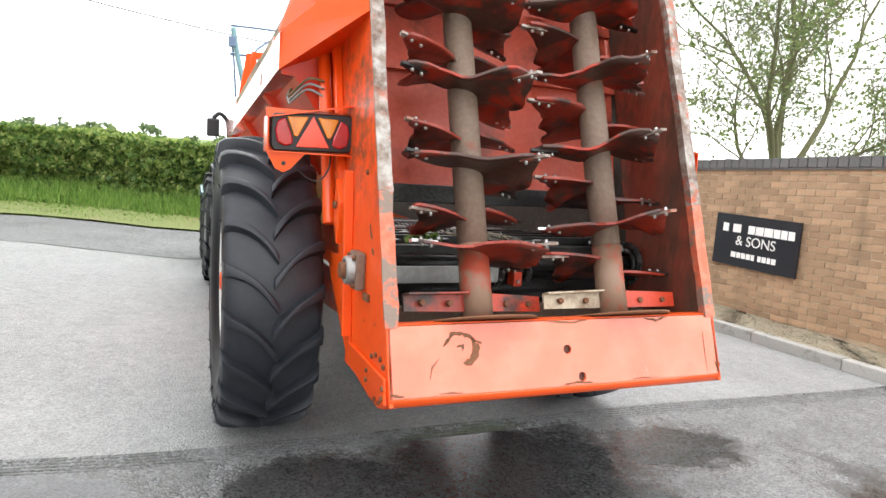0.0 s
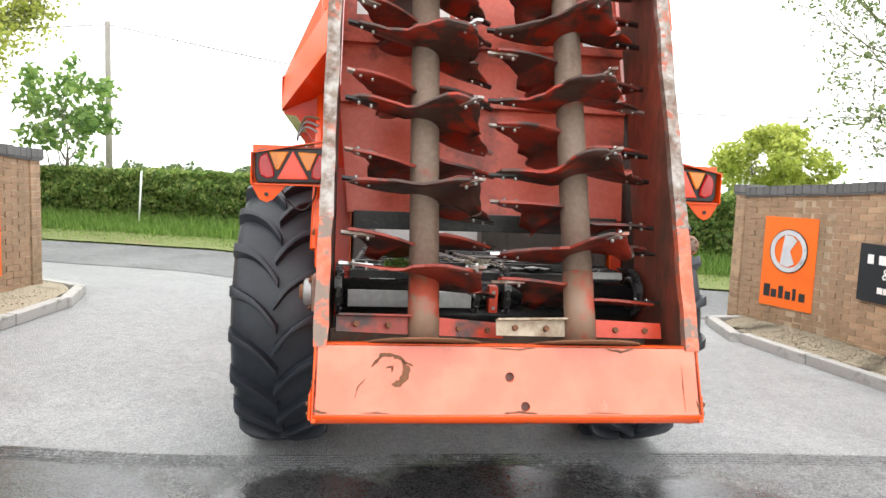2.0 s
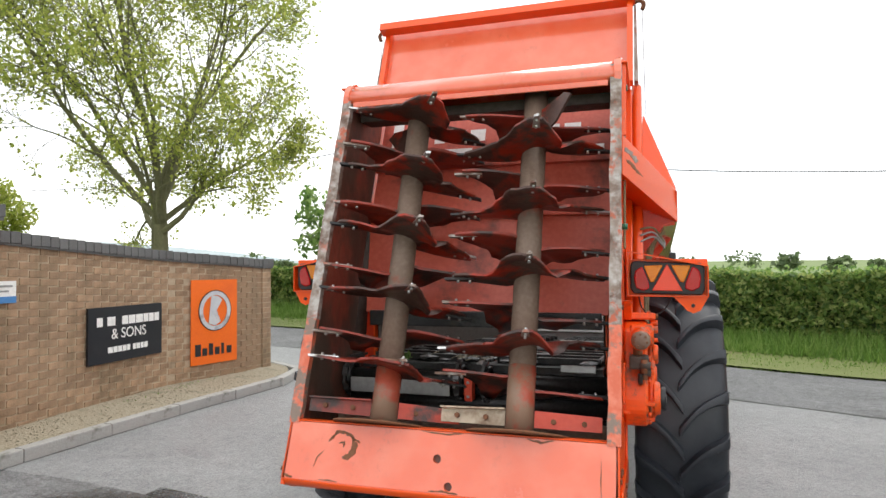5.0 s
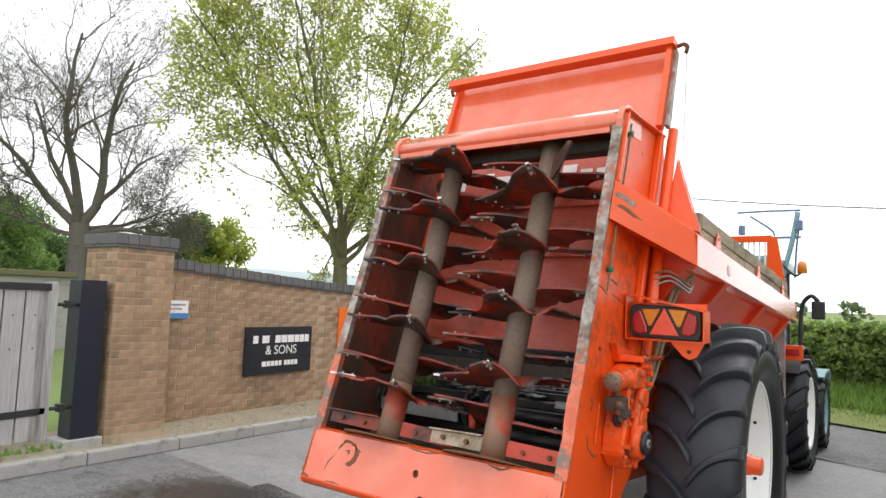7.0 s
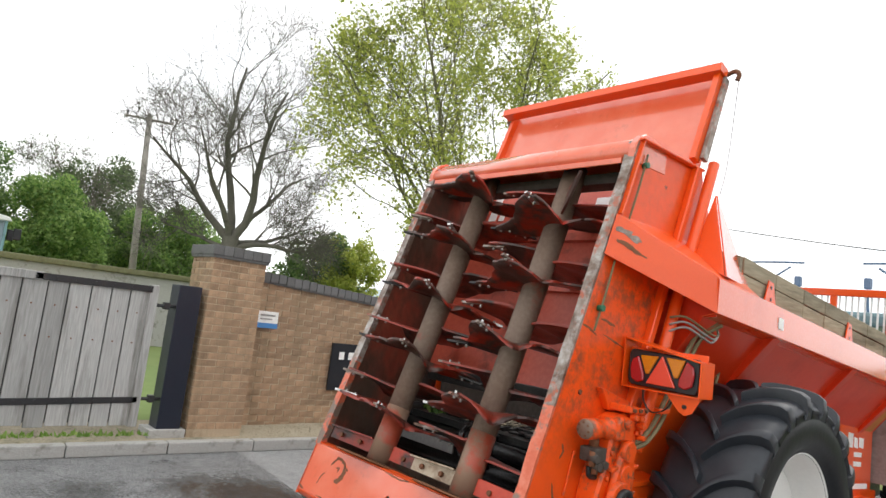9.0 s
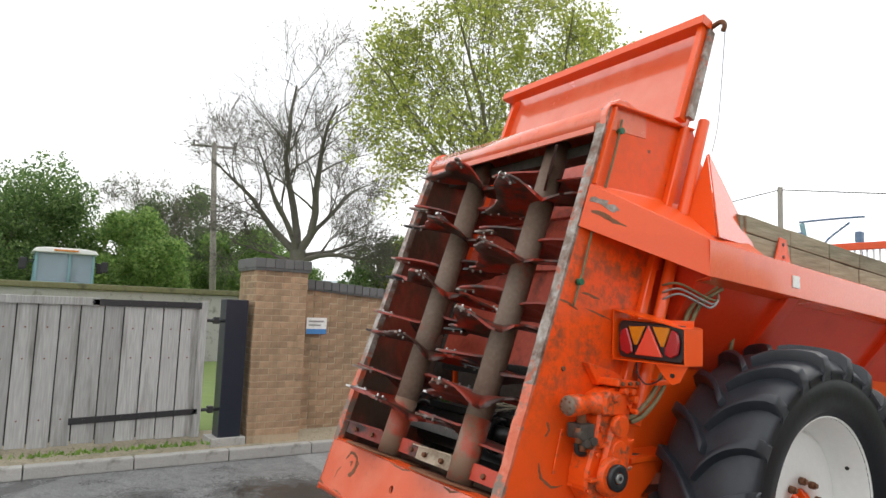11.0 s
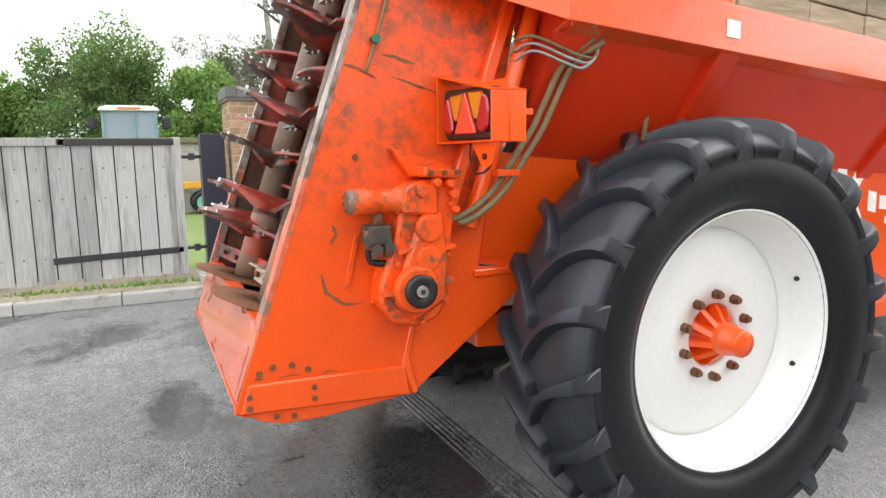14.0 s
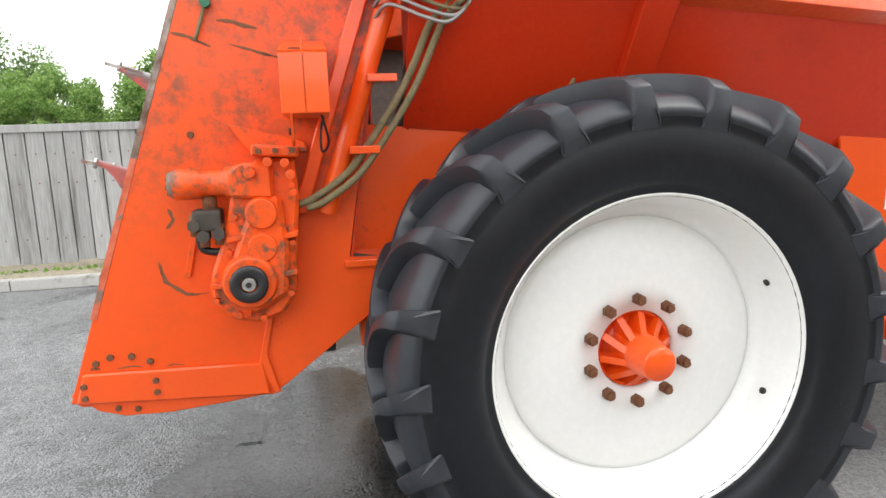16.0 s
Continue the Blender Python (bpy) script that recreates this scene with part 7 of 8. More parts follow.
for s in (1, -1):
    farm_wheel(tractor, s * 0.99 - 0.07, 5.95, 0.66, 0.4, s, 18, M_RIM)
    farm_wheel(tractor, s * 1.03 - 0.07, 7.55, 0.48, 0.3, s, 16, M_TEAL)
    arc = [(5.95 + math.cos(t_) * 0.74, 0.66 + math.sin(t_) * 0.74) for t_ in [radians(40 + 10 * i_) for i_ in range(11)]]
    part("mudguard", prism(arc + [(y_ + (5.95 - y_) * 0.03, z_ + (0.66 - z_) * 0.03) for y_, z_ in arc[::-1]], "x", s * 0.6 - 0.07, s * 1.12 - 0.07, 0.002), M_DARK, tractor)
    part("front_fender", prism([(7.1, 0.98), (7.3, 1.04), (7.8, 1.04), (8.0, 0.9), (7.95, 0.88), (7.75, 1.0), (7.35, 1.0), (7.14, 0.95)], "x", s * 0.87 - 0.07, s * 1.19 - 0.07, 0.004), M_TEAL, tractor)
    part("tail_lamp_board", box(min(s * 0.74, s * 1.1), max(s * 0.74, s * 1.1), 5.25, 5.33, 1.28, 1.44, 0.006), M_PAINT, tractor)
    part("tail_lamp", box(min(s * 0.82, s * 1.07), max(s * 0.82, s * 1.07), 5.235, 5.25, 1.33, 1.4, 0.004), M_LENSR, tractor)
    part("mirror", box(min(s * 1.10, s * 1.24), max(s * 1.10, s * 1.24), 6.0, 6.05, 1.72, 1.93, 0.02), M_BLACK, tractor)
    part("mirror_arm", pipe([(s * 0.98, 6.05, 1.38), (s * 0.99, 6.05, 1.75), (s * 1.02, 6.05, 1.92), (s * 1.1, 6.04, 1.99), (s * 1.17, 6.03, 1.93)], 0.024, 8), M_BLACK, tractor)
    for y in (5.45, 6.7):
        part("cab_pillar", box(min(s * 0.72, s * 0.78), max(s * 0.72, s * 0.78), y, y + 0.06, 1.0, 2.3, 0.006), M_TEAL if y < 6 else M_BLACK, tractor)
    g_ = part("side_glass", box(min(s * 0.745, s * 0.755), max(s * 0.745, s * 0.755), 5.5, 6.7, 1.15, 2.25), M_GLASS, tractor)
    # lamp frame standing beside the cab roof
    part("frame_post", pipe([(s * 0.8, 6.0, 2.2), (s * 0.9, 6.0, 2.6), (s * 0.97, 6.0, 2.98)], 0.03, 8), M_TEAL, tractor)
    part("frame_post", pipe([(s * 0.92, 6.1, 2.2), (s * 0.95, 6.05, 2.6), (s * 0.98, 6.0, 2.8)], 0.012, 8), M_BLUE, tractor)
    part("frame_knuckle", box(min(s * 0.94, s * 1.02), max(s * 0.94, s * 1.02), 5.96, 6.04, 2.76, 2.88, 0.015), M_BLUE, tractor)
    part("frame_knuckle", box(min(s * 0.32, s * 0.39), max(s * 0.32, s * 0.39), 5.96, 6.04, 2.72, 2.84, 0.015), M_BLUE, tractor)
    part("frame_bar", pipe([(s * 0.3, 6.0, 3.0), (s * 0.65, 6.0, 3.005), (s * 1.0, 6.0, 3.0)], 0.012, 8), M_BLUE, tractor)
    part("frame_bar", pipe([(s * 0.3, 6.0, 2.68), (s * 0.65, 6.0, 2.68), (s * 1.0, 6.0, 2.68)], 0.014, 8), M_BLUE, tractor)
    part("frame_brace", pipe([(s * 0.45, 6.0, 2.95), (s * 0.68, 6.0, 2.78), (s * 0.72, 6.0, 2.7)], 0.012, 8), M_BLUE, tractor)
    part("frame_foot", pipe([(s * 0.35, 6.0, 2.7), (s * 0.35, 6.05, 2.5), (s * 0.35, 6.1, 2.38)], 0.016, 8), M_BLUE, tractor)
part("engine_hood", prism([(-0.36, 0.75), (0.36, 0.75), (0.36, 1.3), (0.25, 1.42), (-0.25, 1.42), (-0.36, 1.3)], "y", 6.8, 8.4, 0.02), M_TEAL, tractor)
part("gearbox_body", box(-0.3, 0.3, 5.3, 7.0, 0.45, 0.95, 0.02), M_DARK, tractor)
part("cab_floor", box(-0.78, 0.78, 5.4, 6.8, 0.95, 1.05, 0.02), M_TEAL, tractor)
part("rear_glass", box(-0.72, 0.72, 5.46, 5.47, 1.15, 2.25), M_GLASS, tractor)
part("cab_roof", box(-0.82, 0.82, 5.35, 6.85, 2.28, 2.42, 0.04), M_TEAL, tractor)
part("beacon_stalk", pipe([(0.84, 5.5, 2.36), (1.0, 5.45, 2.2), (1.08, 5.42, 2.24)], 0.012, 8), M_BLACK, tractor)
part("beacon", lathe([(0.0, 0.0), (0.0, 0.05), (0.1, 0.045), (0.13, 0.03), (0.135, 0.0)], (1.08, 5.42, 2.22), "z", 20), M_LENSA, tractor, "amber flashing beacon")

# ---------------------------------------------------------------- walls, piers, gate, signs
wall_1 = garden_wall("wall_1", WALL_L, 1, 0.28, -0.06, 23, 1.6)
wall_2 = garden_wall("wall_2", WALL_R, -1, 0.12, -0.045, 23, 1.8)
brick_pier("pier_1", -4.97, -4.35, 0.70, 1.32, 0.33, 25, ("-y", "+x", "+y"))
brick_pier("pier_2", -4.78, -4.51, 5.5, 5.72, 0.05, 23, ("+x", "-y", "+y"), label="slim brick end pier closing the wall")
brick_pier("pier_3", 4.37, 4.62, 5.8, 6.02, -0.03, 23, ("-x", "-y", "+y"), label="slim brick end pier closing the wall")

gate = thing("timber_gate", "weathered grey plank gate with black iron straps", "gate")
GX, GZ = -4.4, 0.37
rng = random.Random(12)
y = 0.115
while y > -4.2:
    w = rng.uniform(0.17, 0.215)
    top_ = 1.735 + rng.uniform(-0.012, 0.012)
    pl = part("plank", box(GX - 0.025, GX, y - w + 0.012, y, GZ + rng.uniform(-0.015, 0.01), top_, 0.004), M_OLDWOOD, gate)
    for z in (0.62, 1.5, 1.2):
        part("nail", cyl((GX, y - w / 2, z), (GX + 0.004, y - w / 2, z), 0.008, seg=8), M_RUST, pl)
    y -= w
part("backing_rail", box(GX - 0.05, GX - 0.027, -4.2, 0.1, 0.4, 1.72), M_DARK, gate)
part("top_rail", box(GX - 0.05, GX + 0.02, -4.2, -0.85, 1.72, 1.8, 0.008), M_OLDWOOD, gate)
part("iron_top_strap", box(GX - 0.03, GX + 0.02, -0.92, 0.135, 1.725, 1.79, 0.004), M_IRON, gate)
part("hinge_strap", prism([(-1.04, 0.56), (0.165, 0.60), (0.165, 0.66), (-1.04, 0.625)], "x", GX + 0.001, GX + 0.012, 0.003), M_IRON, gate)
for i in range(7):
    yy = -0.91 + i * 0.17
    part("strap_bolt", bolt((GX + 0.012, yy, 0.6 + 0.03 * (i / 6)), (1, 0, 0), 0.014, 0.01), M_IRON, gate)
    part("strap_bolt", bolt((GX + 0.02, yy, 1.757), (1, 0, 0), 0.013, 0.008), M_IRON, gate)
part("hanging_stile", prism([(0.11, 0.36), (0.2, 0.36), (0.2, 1.79), (0.19, 1.805), (0.11, 1.8)], "x", GX - 0.06, GX + 0.012, 0.005), M_OLDWOOD, gate)
for z in (0.64, 1.6):
    h = part("hinge_pin", cyl((GX - 0.01, 0.19, z), (GX - 0.01, 0.41, z), 0.018, seg=10), M_IRON, gate)
    part("hinge_eye", box(GX - 0.05, GX + 0.03, 0.27, 0.33, z - 0.035, z + 0.04, 0.01), M_IRON, h)
post = thing("gate_post", "square dark navy steel gate post beside the pier", "gate post")
part("post_shaft", box(-4.62, -4.38, 0.395, 0.64, 0.3, 1.84, 0.006), M_NAVY, post)
part("post_foot", box(-4.66, -4.34, 0.31, 0.69, 0.22, 0.335, 0.01), M_KERB, post)


def bars(parent, rows, along, origin, nrm, mat, lift, name="lettering_bar"):
    """Plain raised bars on a sign face: (u0, u1, v0, v1) along the face and up."""
    for u0, u1, v0, v1 in rows:
        c = [Vector(origin) + along * u + Vector((0, 0, v)) + nrm * lift for u, v in ((u0, v0), (u1, v0), (u1, v1), (u0, v1))]
        bm = bmesh.new()
        lo = [bm.verts.new(p) for p in c]
        hi = [bm.verts.new(p + nrm * 0.003) for p in c]
        bm.faces.new(lo)
        bm.faces.new(hi)
        for i in range(4):
            bm.faces.new((lo[i], lo[(i + 1) % 4], hi[(i + 1) % 4], hi[i]))
        part(name, finish(bm), mat, parent)


def word(parent, text, along, nrm, centre, size, mat):
    cu = bpy.data.curves.new("letters", 'FONT')
    cu.body, cu.size, cu.align_x, cu.align_y, cu.extrude = text, size, 'CENTER', 'CENTER', 0.002
    tmp = new("letters", cu)
    me = bpy.data.meshes.new_from_object(tmp.evaluated_get(bpy.context.evaluated_depsgraph_get()))
    bpy.data.objects.remove(tmp)
    me.materials.clear()
    me.materials.append(mat)
    ob = new("lettering", me)
    ob.parent = parent
    m = Matrix((along, Vector((0, 0, 1)), nrm)).transposed().to_4x4()
    m.translation = Vector(centre)
    ob.matrix_basis = m
    return ob


def sign(name, label, p, q, z0, z1, side, mat, thick=0.02):
    """A board fixed to a wall from foot point p to q (reading left to right)."""
    s_ = thing(name, label, "sign")
    p, q = Vector((*p, 0)), Vector((*q, 0))
    along = (q - p).normalized()
    nrm = Vector((along.y, -along.x, 0)) * side
    o = p + nrm * 0.012
    c = [o + Vector((0, 0, z0)), o + along * (q - p).length + Vector((0, 0, z0)), o + along * (q - p).length + Vector((0, 0, z1)), o + Vector((0, 0, z1))]
    bm = bmesh.new()
    lo = [bm.verts.new(v) for v in c]
    hi = [bm.verts.new(v + nrm * thick) for v in c]
    bm.faces.new(lo)
    bm.faces.new(hi)
    for i in range(4):
        bm.faces.new((lo[i], lo[(i + 1) % 4], hi[(i + 1) % 4], hi[i]))
    part("board", finish(bm), mat, s_)
    return s_, along, nrm, o + Vector((0, 0, z0)) + nrm * (thick + 0.001), (q - p).length, z1 - z0


def farm_sign(p, q, z0, z1):
    s_, al, nr, o, w, h = sign("farm_sign", "black board with white capital lettering on brick wall", p, q, z0, z1, 1, M_SIGNBK, 0.025)
    name_row = [(0.1, 0.17), (0.23, 0.33), (0.42, 0.5), (0.51, 0.6), (0.61, 0.71), (0.72, 0.79), (0.8, 0.87), (0.88, 0.95)]
    bars(s_, [(a * w, b * w, 0.66 * h, 0.82 * h) for a, b in name_row], al, o, nr, M_WHITE, 0.001)
    bars(s_, [(a * w, b * w, 0.17 * h, 0.275 * h) for a, b in ((0.24, 0.30), (0.31, 0.36), (0.37, 0.42), (0.43, 0.48), (0.49, 0.53), (0.57, 0.61), (0.62, 0.67), (0.68, 0.72), (0.73, 0.78))], al, o, nr, M_WHITE, 0.001)
    word(s_, "& SONS", al, nr, o + al * (w * 0.52) + Vector((0, 0, h * 0.5)) + nr * 0.003, 0.165, M_WHITE)


def dealer_sign(p, q, z0, z1):
    s_, al, nr, o, w, h = sign("dealer_sign", "orange dealer sign with silver ring emblem on brick wall", p, q, z0, z1, 1, M_SIGNOR, 0.015)
    up = Vector((0, 0, 1))
    ctr = o + al * (w * 0.5) + up * (h * 0.63) + nr * 0.002

    def ring(r0x, r1x, r0z, r1z, lift, mat, nm):
        bm = bmesh.new()
        n = 40
        a = [[bm.verts.new(ctr + al * (math.cos(t) * rx) + up * (math.sin(t) * rz) + nr * l_) for t in (2 * math.pi * i / n for i in range(n))] for rx, rz, l_ in ((r0x, r0z, 0), (r0x, r0z, lift), (r1x, r1z, lift), (r1x, r1z, 0))]
        for u, v in zip(a, a[1:]):
            for i in range(n):
                bm.faces.new((u[i], u[(i + 1) % n], v[(i + 1) % n], v[i]))
        part(nm, finish(bm), mat, s_)
    ring(0.262, 0.205, 0.272, 0.215, 0.006, M_INK, "emblem_shadow")
    ring(0.25, 0.195, 0.26, 0.205, 0.010, M_SILVER, "emblem_ring")
    for pts in ([(-0.105, -0.17), (0.0, -0.2), (0.09, -0.15), (0.02, 0.0), (0.11, 0.14), (0.04, 0.19), (-0.06, 0.2)],):
        bm = bmesh.new()
        lo = [bm.verts.new(ctr + al * u + up * v + nr * 0.001) for u, v in pts]
        hi = [bm.verts.new(ctr + al * u + up * v + nr * 0.008) for u, v in pts]
        bm.faces.new(lo)
        bm.faces.new(hi)
        for i in range(len(pts)):
            bm.faces.new((lo[i], lo[(i + 1) % len(pts)], hi[(i + 1) % len(pts)], hi[i]))
        part("emblem_core", finish(bm), M_SILVER, s_)
    bars(s_, [(a * w, b * w, z_ * h, t_ * h) for a, b, z_, t_ in ((0.08, 0.2, 0.1, 0.24), (0.23, 0.33, 0.1, 0.19), (0.37, 0.46, 0.1, 0.24), (0.5, 0.6, 0.1, 0.19), (0.64, 0.7, 0.1, 0.23), (0.76, 0.87, 0.1, 0.19))], al, o, nr, M_INK, 0.001)


farm_sign((-4.757, 2.59), (-4.845, 3.77), 0.735, 1.345)
dealer_sign((-4.755, 4.22), (-4.57, 4.93), 0.50, 1.61)
dealer_sign((4.45, 5.39), (4.675, 4.69), 0.29, 1.42)
farm_sign((4.72, 4.03), (4.735, 2.85), 0.59, 1.205)
for p, q, z0, z1 in (((-4.64, 1.44), (-4.675, 1.72), 1.46, 1.66), ((4.795, 1.95), (4.80, 1.67), 1.3, 1.5)):
    s_, al, nr, o, w, h = sign("notice_plate", "small white notice plate with blue lower band", p, q, z0, z1, 1, M_WHITE, 0.006)
    bars(s_, [(0.0, w, 0.0, h * 0.3)], al, o, nr, M_BLUEP, 0.0, "blue_band")
    bars(s_, [(w * 0.1, w * 0.85, h * 0.72, h * 0.82), (w * 0.1, w * 0.7, h * 0.5, h * 0.58)], al, o, nr, M_GREYST, 0.0, "print_line")

# ---------------------------------------------------------------- poles, wires, distance


def telegraph_pole(x, y, base, top, arm=True, turn=0.0, r=0.11, lean=(0.0, 0.0)):
    p = thing("telegraph_pole", "tall wooden telegraph pole with crossarm and insulators", "telegraph pole", "telegraph poles")
    part("pole", cyl((x, y, base), (x + lean[0], y + lean[1], top), r, r * 0.7, seg=12), M_POLEWOOD, p)
    x, y = x + lean[0], y + lean[1]
    if arm:
        c, s_ = math.cos(turn), math.sin(turn)
        bm = pipe([(x - c * 0.8, y - s_ * 0.8, top - 0.12), (x, y, top - 0.12), (x + c * 0.8, y + s_ * 0.8, top - 0.12)], 0.045, 6)
        part("crossarm", bm, M_POLEWOOD, p)
        for u in (-0.7, 0.0, 0.7):
            part("insulator", cyl((x + c * u, y + s_ * u, top - 0.08), (x + c * u, y + s_ * u, top + 0.08), 0.035, seg=8), M_IRON, p)
    return p


def wire(a, b, sag, r=0.02):
    a, b = Vector(a), Vector(b)
    pts = [a.lerp(b, i / 8) - Vector((0, 0, sag * 4 * (i / 8) * (1 - i / 8))) for i in range(9)]
    w = thing("overhead_wire", "thin overhead telephone wire", "wire", "overhead wires")
    part("cable", pipe(pts, r, 5), M_IRON, w)


telegraph_pole(-21.13, 4.67, 0.2, 7.6, True, 1.2, 0.13, (-0.1, -0.4))
telegraph_pole(-10.2, 22.5, 0.2, 7.0, False, 0.1, 0.13)
wire((-10.2, 22.5, 6.9), (34, 22, 6.9), 2.1, 0.02)
wire((-10.2, 22.5, 6.9), (-50, 26, 7.6), 1.2, 0.02)
POST_X = -6.1
road_post = thing("marker_post", "thin leaning white roadside marker post", "post")
part("post_shaft", cyl((POST_X, far_line(POST_X) + 1.5, 0.3), (POST_X + 0.08, far_line(POST_X) + 1.5, 1.72), 0.022, seg=10), M_WHITE, road_post)

leafy_tree("roadside_tree", "small roadside sycamore with fresh green leaves", (-8.5, 15.4, 0.3), 1.6, 3.0, (1.45, 1.45, 1.45), 1500, 0.2, M_LEAFG, 41, 0.07, hollow=0.2, lumps=5)
leafy_tree("field_oak", "broad round oak in new yellow-green leaf", (23.4, 35.0, 0.3), 1.5, 3.1, (3.6, 3.6, 2.7), 14000, 0.26, M_LEAFY, 43, 0.35)
open_tree("roadside_ash", "tall ash tree with thin new foliage", (10.6, 8.4, 0.2), 1.6, 0.15, 5.0, (3.6, 3.6, 4.2), 57, 10, 0.1, 15000, M_LEAFA, M_MOSSBARK, twig_len=0.7, scatter=0.12, clump=6, gnarl=0.22)
for nm, lb, x, y_, h, wide, mt, seed in (
        ("dark_conifer", "dense dark green conifer behind the farm wall", -27, -1.5, 7.4, 3.3, M_LEAFD, 61),
        ("garden_tree", "leafy light green garden tree behind the farm wall", -28, -5.4, 5.6, 2.7, M_LEAFG, 63),
        ("garden_tree", "leafy light green garden tree behind the farm wall", -28, -10.4, 5.0, 2.9, M_LEAFG, 68),
        ("garden_tree", "tall dark green garden tree behind the farm wall", -33, -14.5, 7.0, 3.4, M_LEAFD, 69),
        ("garden_bush", "bushy light green garden bush behind the farm wall", -25.5, 2.6, 5.2, 2.5, M_LEAFG, 62),
        ("garden_tree", "olive-green garden tree behind the farm wall", -31, 5.6, 7.4, 2.9, M_LEAFF, 66),
        ("garden_tree", "bushy mid-green garden tree behind the farm wall", -27, 7.4, 5.2, 2.6, M_LEAFG, 64),
        ("garden_tree", "bushy mid-green garden tree behind the farm wall", -32, 11.5, 4.6, 2.8, M_LEAFD, 65)):
    leafy_tree(nm, lb, (x, y_, 0.2), 0.8, h * 0.5, (wide, wide, h * 0.52), 38000, 0.135, mt, seed, 0.2, hollow=0.2, lumps=12)
open_tree("budding_tree", "small feathery tree just coming into bud", (-30, 3.4, 0.2), 2.2, 0.14, 5.0, (2.3, 2.3, 2.7), 73, 8, 0.09, 3500, M_LEAFF, M_BARK, twig_len=0.6, gnarl=0.2, twigs_each=7, thick=0.8)
rng = random.Random(77)
far = []
for i in range(46):
    a = radians(-75 + i * 3.3 + rng.uniform(-1.2, 1.2))
    d = rng.uniform(95, 190)
    x, y_ = d * math.sin(a), d * math.cos(a)
    h = rng.uniform(2.2, 5.0) * d / 130
    far.append(bush_points((x, y_, 0.3 + h * 0.42), (h * rng.uniform(0.6, 1.3), h * 0.7, h * 0.55), 260, 100 + i, 0.3, 6))
tagged(new("far_trees", leaf_mesh("far_trees", np.concatenate(far), 1.0, M_LEAFF, 5)), "hazy line of distant hedgerow trees", "trees", kind="stuff")
far = []
for i in range(160):
    a = radians(-88 + i * 1.1)
    d = 85 + 14 * math.sin(i * 0.7)
    far.append(bush_points((d * math.sin(a), d * math.cos(a), 0.9), (1.4, 1.4, 0.8), 46, 400 + i, 0.3, 4))
tagged(new("far_hedgerow", leaf_mesh("far_hedgerow", np.concatenate(far), 0.5, M_LEAFG, 6)), "low distant field hedgerow", "hedge", kind="stuff")

hill_v, hill_f = [], []
for i in range(81):
    a = radians(-112 + i * 1.15)
    top_ = 25 + 7 * noise.noise(Vector((a * 3.1, 1.7, 0))) + 2 * noise.noise(Vector((a * 14, 4.2, 0)))
    fade = smooth01(i / 14) * smooth01((80 - i) / 26)
    for d_, z_ in ((430, -2.0), (500, top_ * 0.55 * fade), (560, top_ * fade), (640, top_ * 0.8 * fade)):
        hill_v.append((d_ * math.sin(a), d_ * math.cos(a), z_))
for i in range(80):
    for j in range(3):
        hill_f.append((i * 4 + j, (i + 1) * 4 + j, (i + 1) * 4 + j + 1, i * 4 + j + 1))
tagged(new("far_hills", mesh_of("far_hills", hill_v, hill_f, M_HILL_HAZE, True)), "distant wooded hills tinted blue-green for haze", "hills", kind="structure")

farmhouse = thing("farmhouse", "distant brick farmhouse with a red tiled roof", "house")
part("wall", box(97.5, 106.5, 223, 229, -1.0, 2.2), M_BRICK, farmhouse)
part("roof", prism([(97, 2.2), (107, 2.2), (105, 4.4), (99, 4.4)], "y", 222.5, 229.5), M_REDTR, farmhouse)
part("chimney", box(99.4, 100.2, 225.5, 226.5, 4.3, 5.4), M_BRICK, farmhouse)
for x in (99, 102, 105):
    part("window", box(x - 0.5, x + 0.5, 222.9, 222.99, 0.6, 1.8), M_GLASS, farmhouse)

yard_wall = thing("yard_wall", "long pale rendered yard wall with mossy coping", "wall", kind="structure")
part("wall_face", box(-14.7, -14.5, -22, 5.0, 0.0, 1.98, 0.01), M_KERB, yard_wall)
part("mossy_coping", box(-14.8, -14.4, -22, 5.0, 1.98, 2.12, 0.03), M_MOSSBARK, yard_wall)

yard_trailer = thing("yard_trailer", "small yellow trailer with green wheels parked on the grass", "trailer", at=(-13.9, 1.2, land_z(-13.9, 1.2)))
for wx in (-13.72, -14.3):
    tw = part("wheel", lathe([(-0.06, 0.17), (-0.075, 0.22), (-0.05, 0.28), (0.05, 0.28), (0.075, 0.22), (0.06, 0.17)], (wx + 13.9, 0.0, 0.28), "x", 32, close=True), M_RUBBER, yard_trailer)
    part("rim", lathe([(0.05, 0.175), (0.06, 0.165), (0.03, 0.13), (0.0, 0.11), (0.0, 0.06), (0.05, 0.05), (0.055, 0.0)], (wx + 13.9, 0.0, 0.28), "x", 28), M_GREENRIM, tw, "pale green painted rim")
part("axle", cyl((-0.4, 0.0, 0.28), (0.18, 0.0, 0.28), 0.025, seg=10), M_DARK, yard_trailer)
part("axle_bracket", box(-0.2, -0.02, -0.06, 0.06, 0.27, 0.64, 0.01), M_DARK, yard_trailer)
part("chassis_beam", box(-0.32, 0.1, -1.3, 0.9, 0.62, 0.78, 0.015), M_YELLOW, yard_trailer)
part("drawbar_prop", box(-0.14, -0.08, -1.25, -1.19, 0.0, 0.63, 0.008), M_YELLOW, yard_trailer)

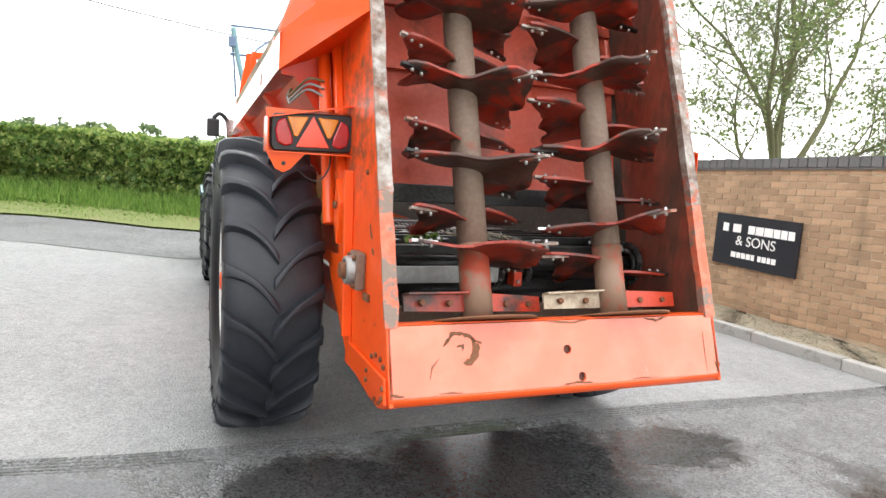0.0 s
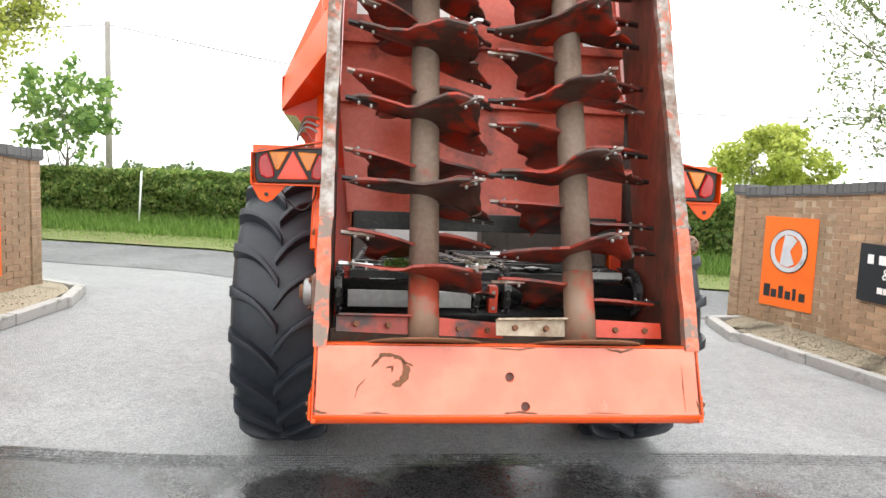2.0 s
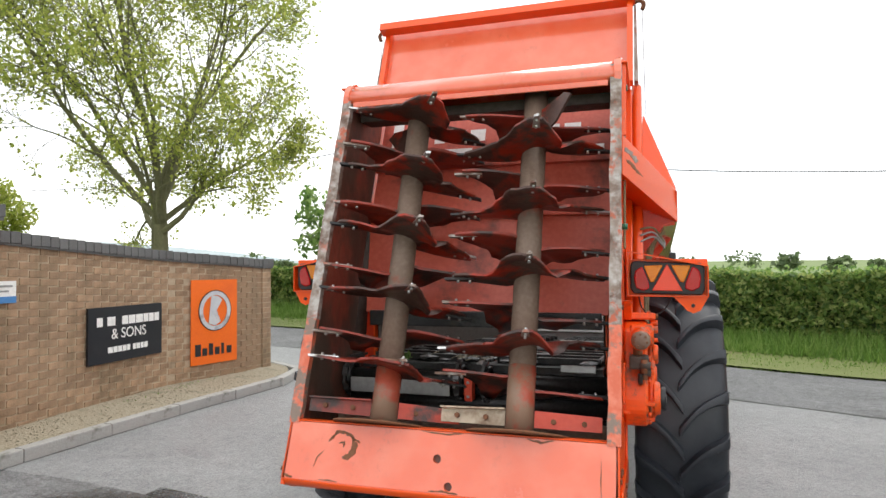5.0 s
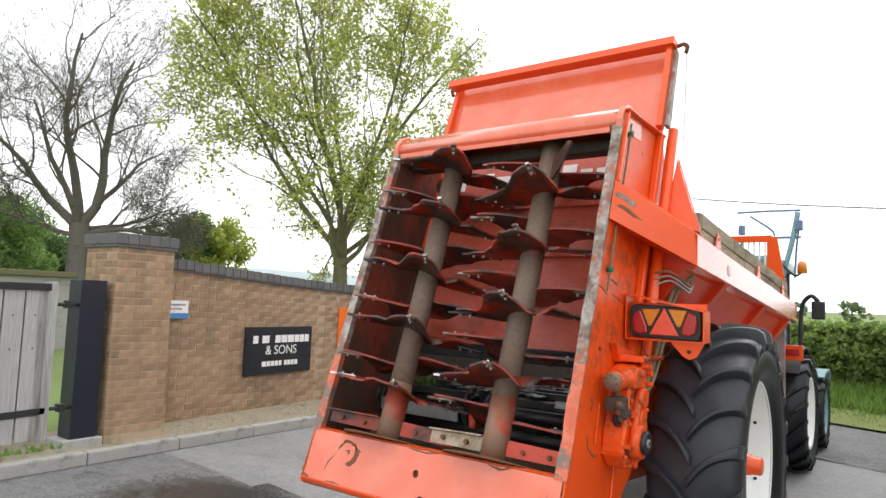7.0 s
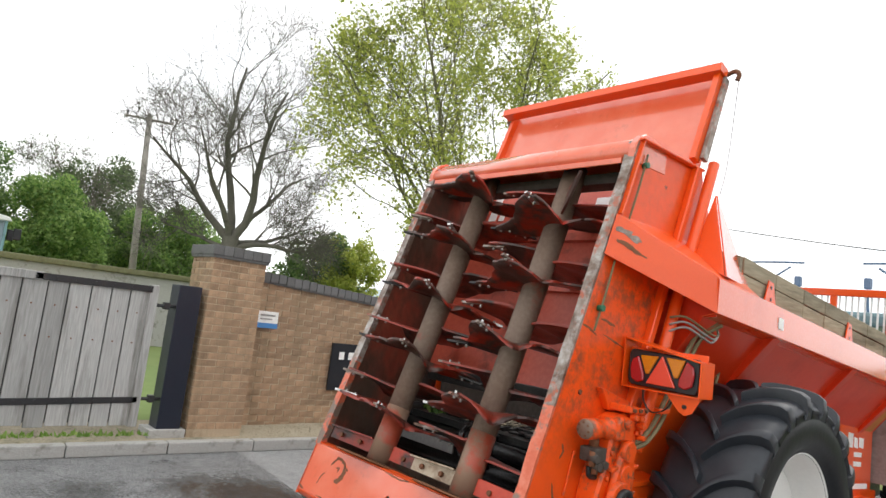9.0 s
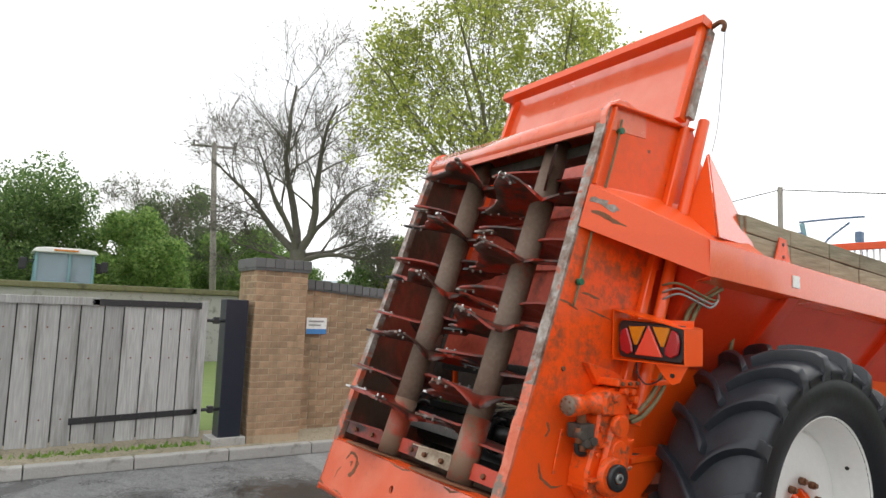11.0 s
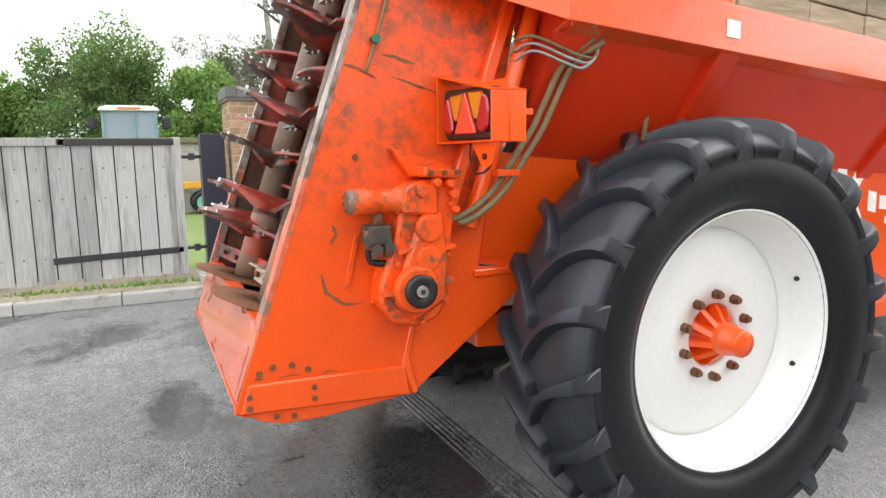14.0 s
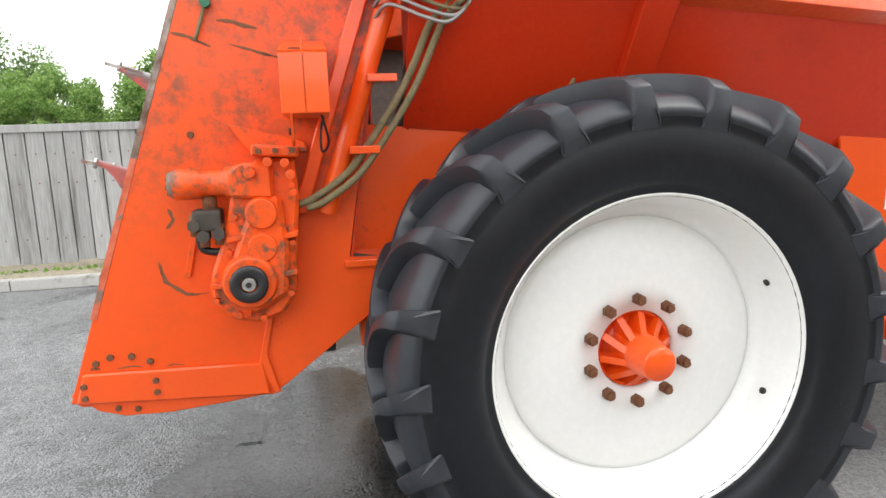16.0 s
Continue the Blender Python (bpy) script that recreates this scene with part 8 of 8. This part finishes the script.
far_tractor = thing("parked_tractor", "old tractor with pale blue cab parked behind the yard wall", "tractor", at=(0, 0, 0.08))
FX, FY = -18.8, -0.3
part("cab_shell", box(FX - 0.7, FX + 0.7, FY - 0.75, FY + 0.75, 1.2, 2.12, 0.05), M_TEAL, far_tractor)
for sx in (-1, 1):
    for sy in (-1, 0.15, 1):
        part("cab_pillar", box(FX + sx * 0.67 - 0.035, FX + sx * 0.67 + 0.035, FY + sy * 0.7 - 0.035, FY + sy * 0.7 + 0.035, 2.1, 2.92, 0.01), M_TEAL, far_tractor)
    for sy in (-1, 1):
        part("mirror", box(FX + sx * 0.6 - 0.04, FX + sx * 0.6 + 0.04, FY + sy * 1.0 - 0.09, FY + sy * 1.0 + 0.09, 2.45, 2.75, 0.02), M_BLACK, far_tractor)
        part("mirror_arm", cyl((FX + sx * 0.62, FY + sy * 0.72, 2.7), (FX + sx * 0.6, FY + sy * 0.98, 2.66), 0.015, seg=8), M_BLACK, far_tractor)
part("cab_glass", box(FX - 0.64, FX + 0.64, FY - 0.68, FY + 0.68, 2.1, 2.92), M_GLASS, far_tractor)
part("cab_roof", prism([(FY - 0.82, 2.92), (FY + 0.82, 2.92), (FY + 0.74, 3.03), (FY + 0.5, 3.07), (FY - 0.5, 3.07), (FY - 0.74, 3.03)], "x", FX - 0.78, FX + 0.78, 0.02), M_RIM, far_tractor, "white rounded cab roof")
part("roof_lamp_bar", box(FX + 0.76, FX + 0.82, FY - 0.3, FY + 0.3, 2.97, 3.02, 0.01), M_LENSA, far_tractor)
part("bonnet", box(FX - 0.5, FX + 0.5, FY + 0.8, FY + 2.3, 1.2, 1.95, 0.08), M_REDTR, far_tractor)
for sx in (-1, 1):
    part("rear_wheel", cyl((FX + sx * 0.75, FY - 0.4, 0.95), (FX + sx * 1.15, FY - 0.4, 0.95), 0.75, seg=32, bevel=0.05), M_RUBBER, far_tractor)
    part("front_wheel", cyl((FX + sx * 0.75, FY + 1.9, 0.75), (FX + sx * 1.05, FY + 1.9, 0.75), 0.55, seg=32, bevel=0.05), M_RUBBER, far_tractor)
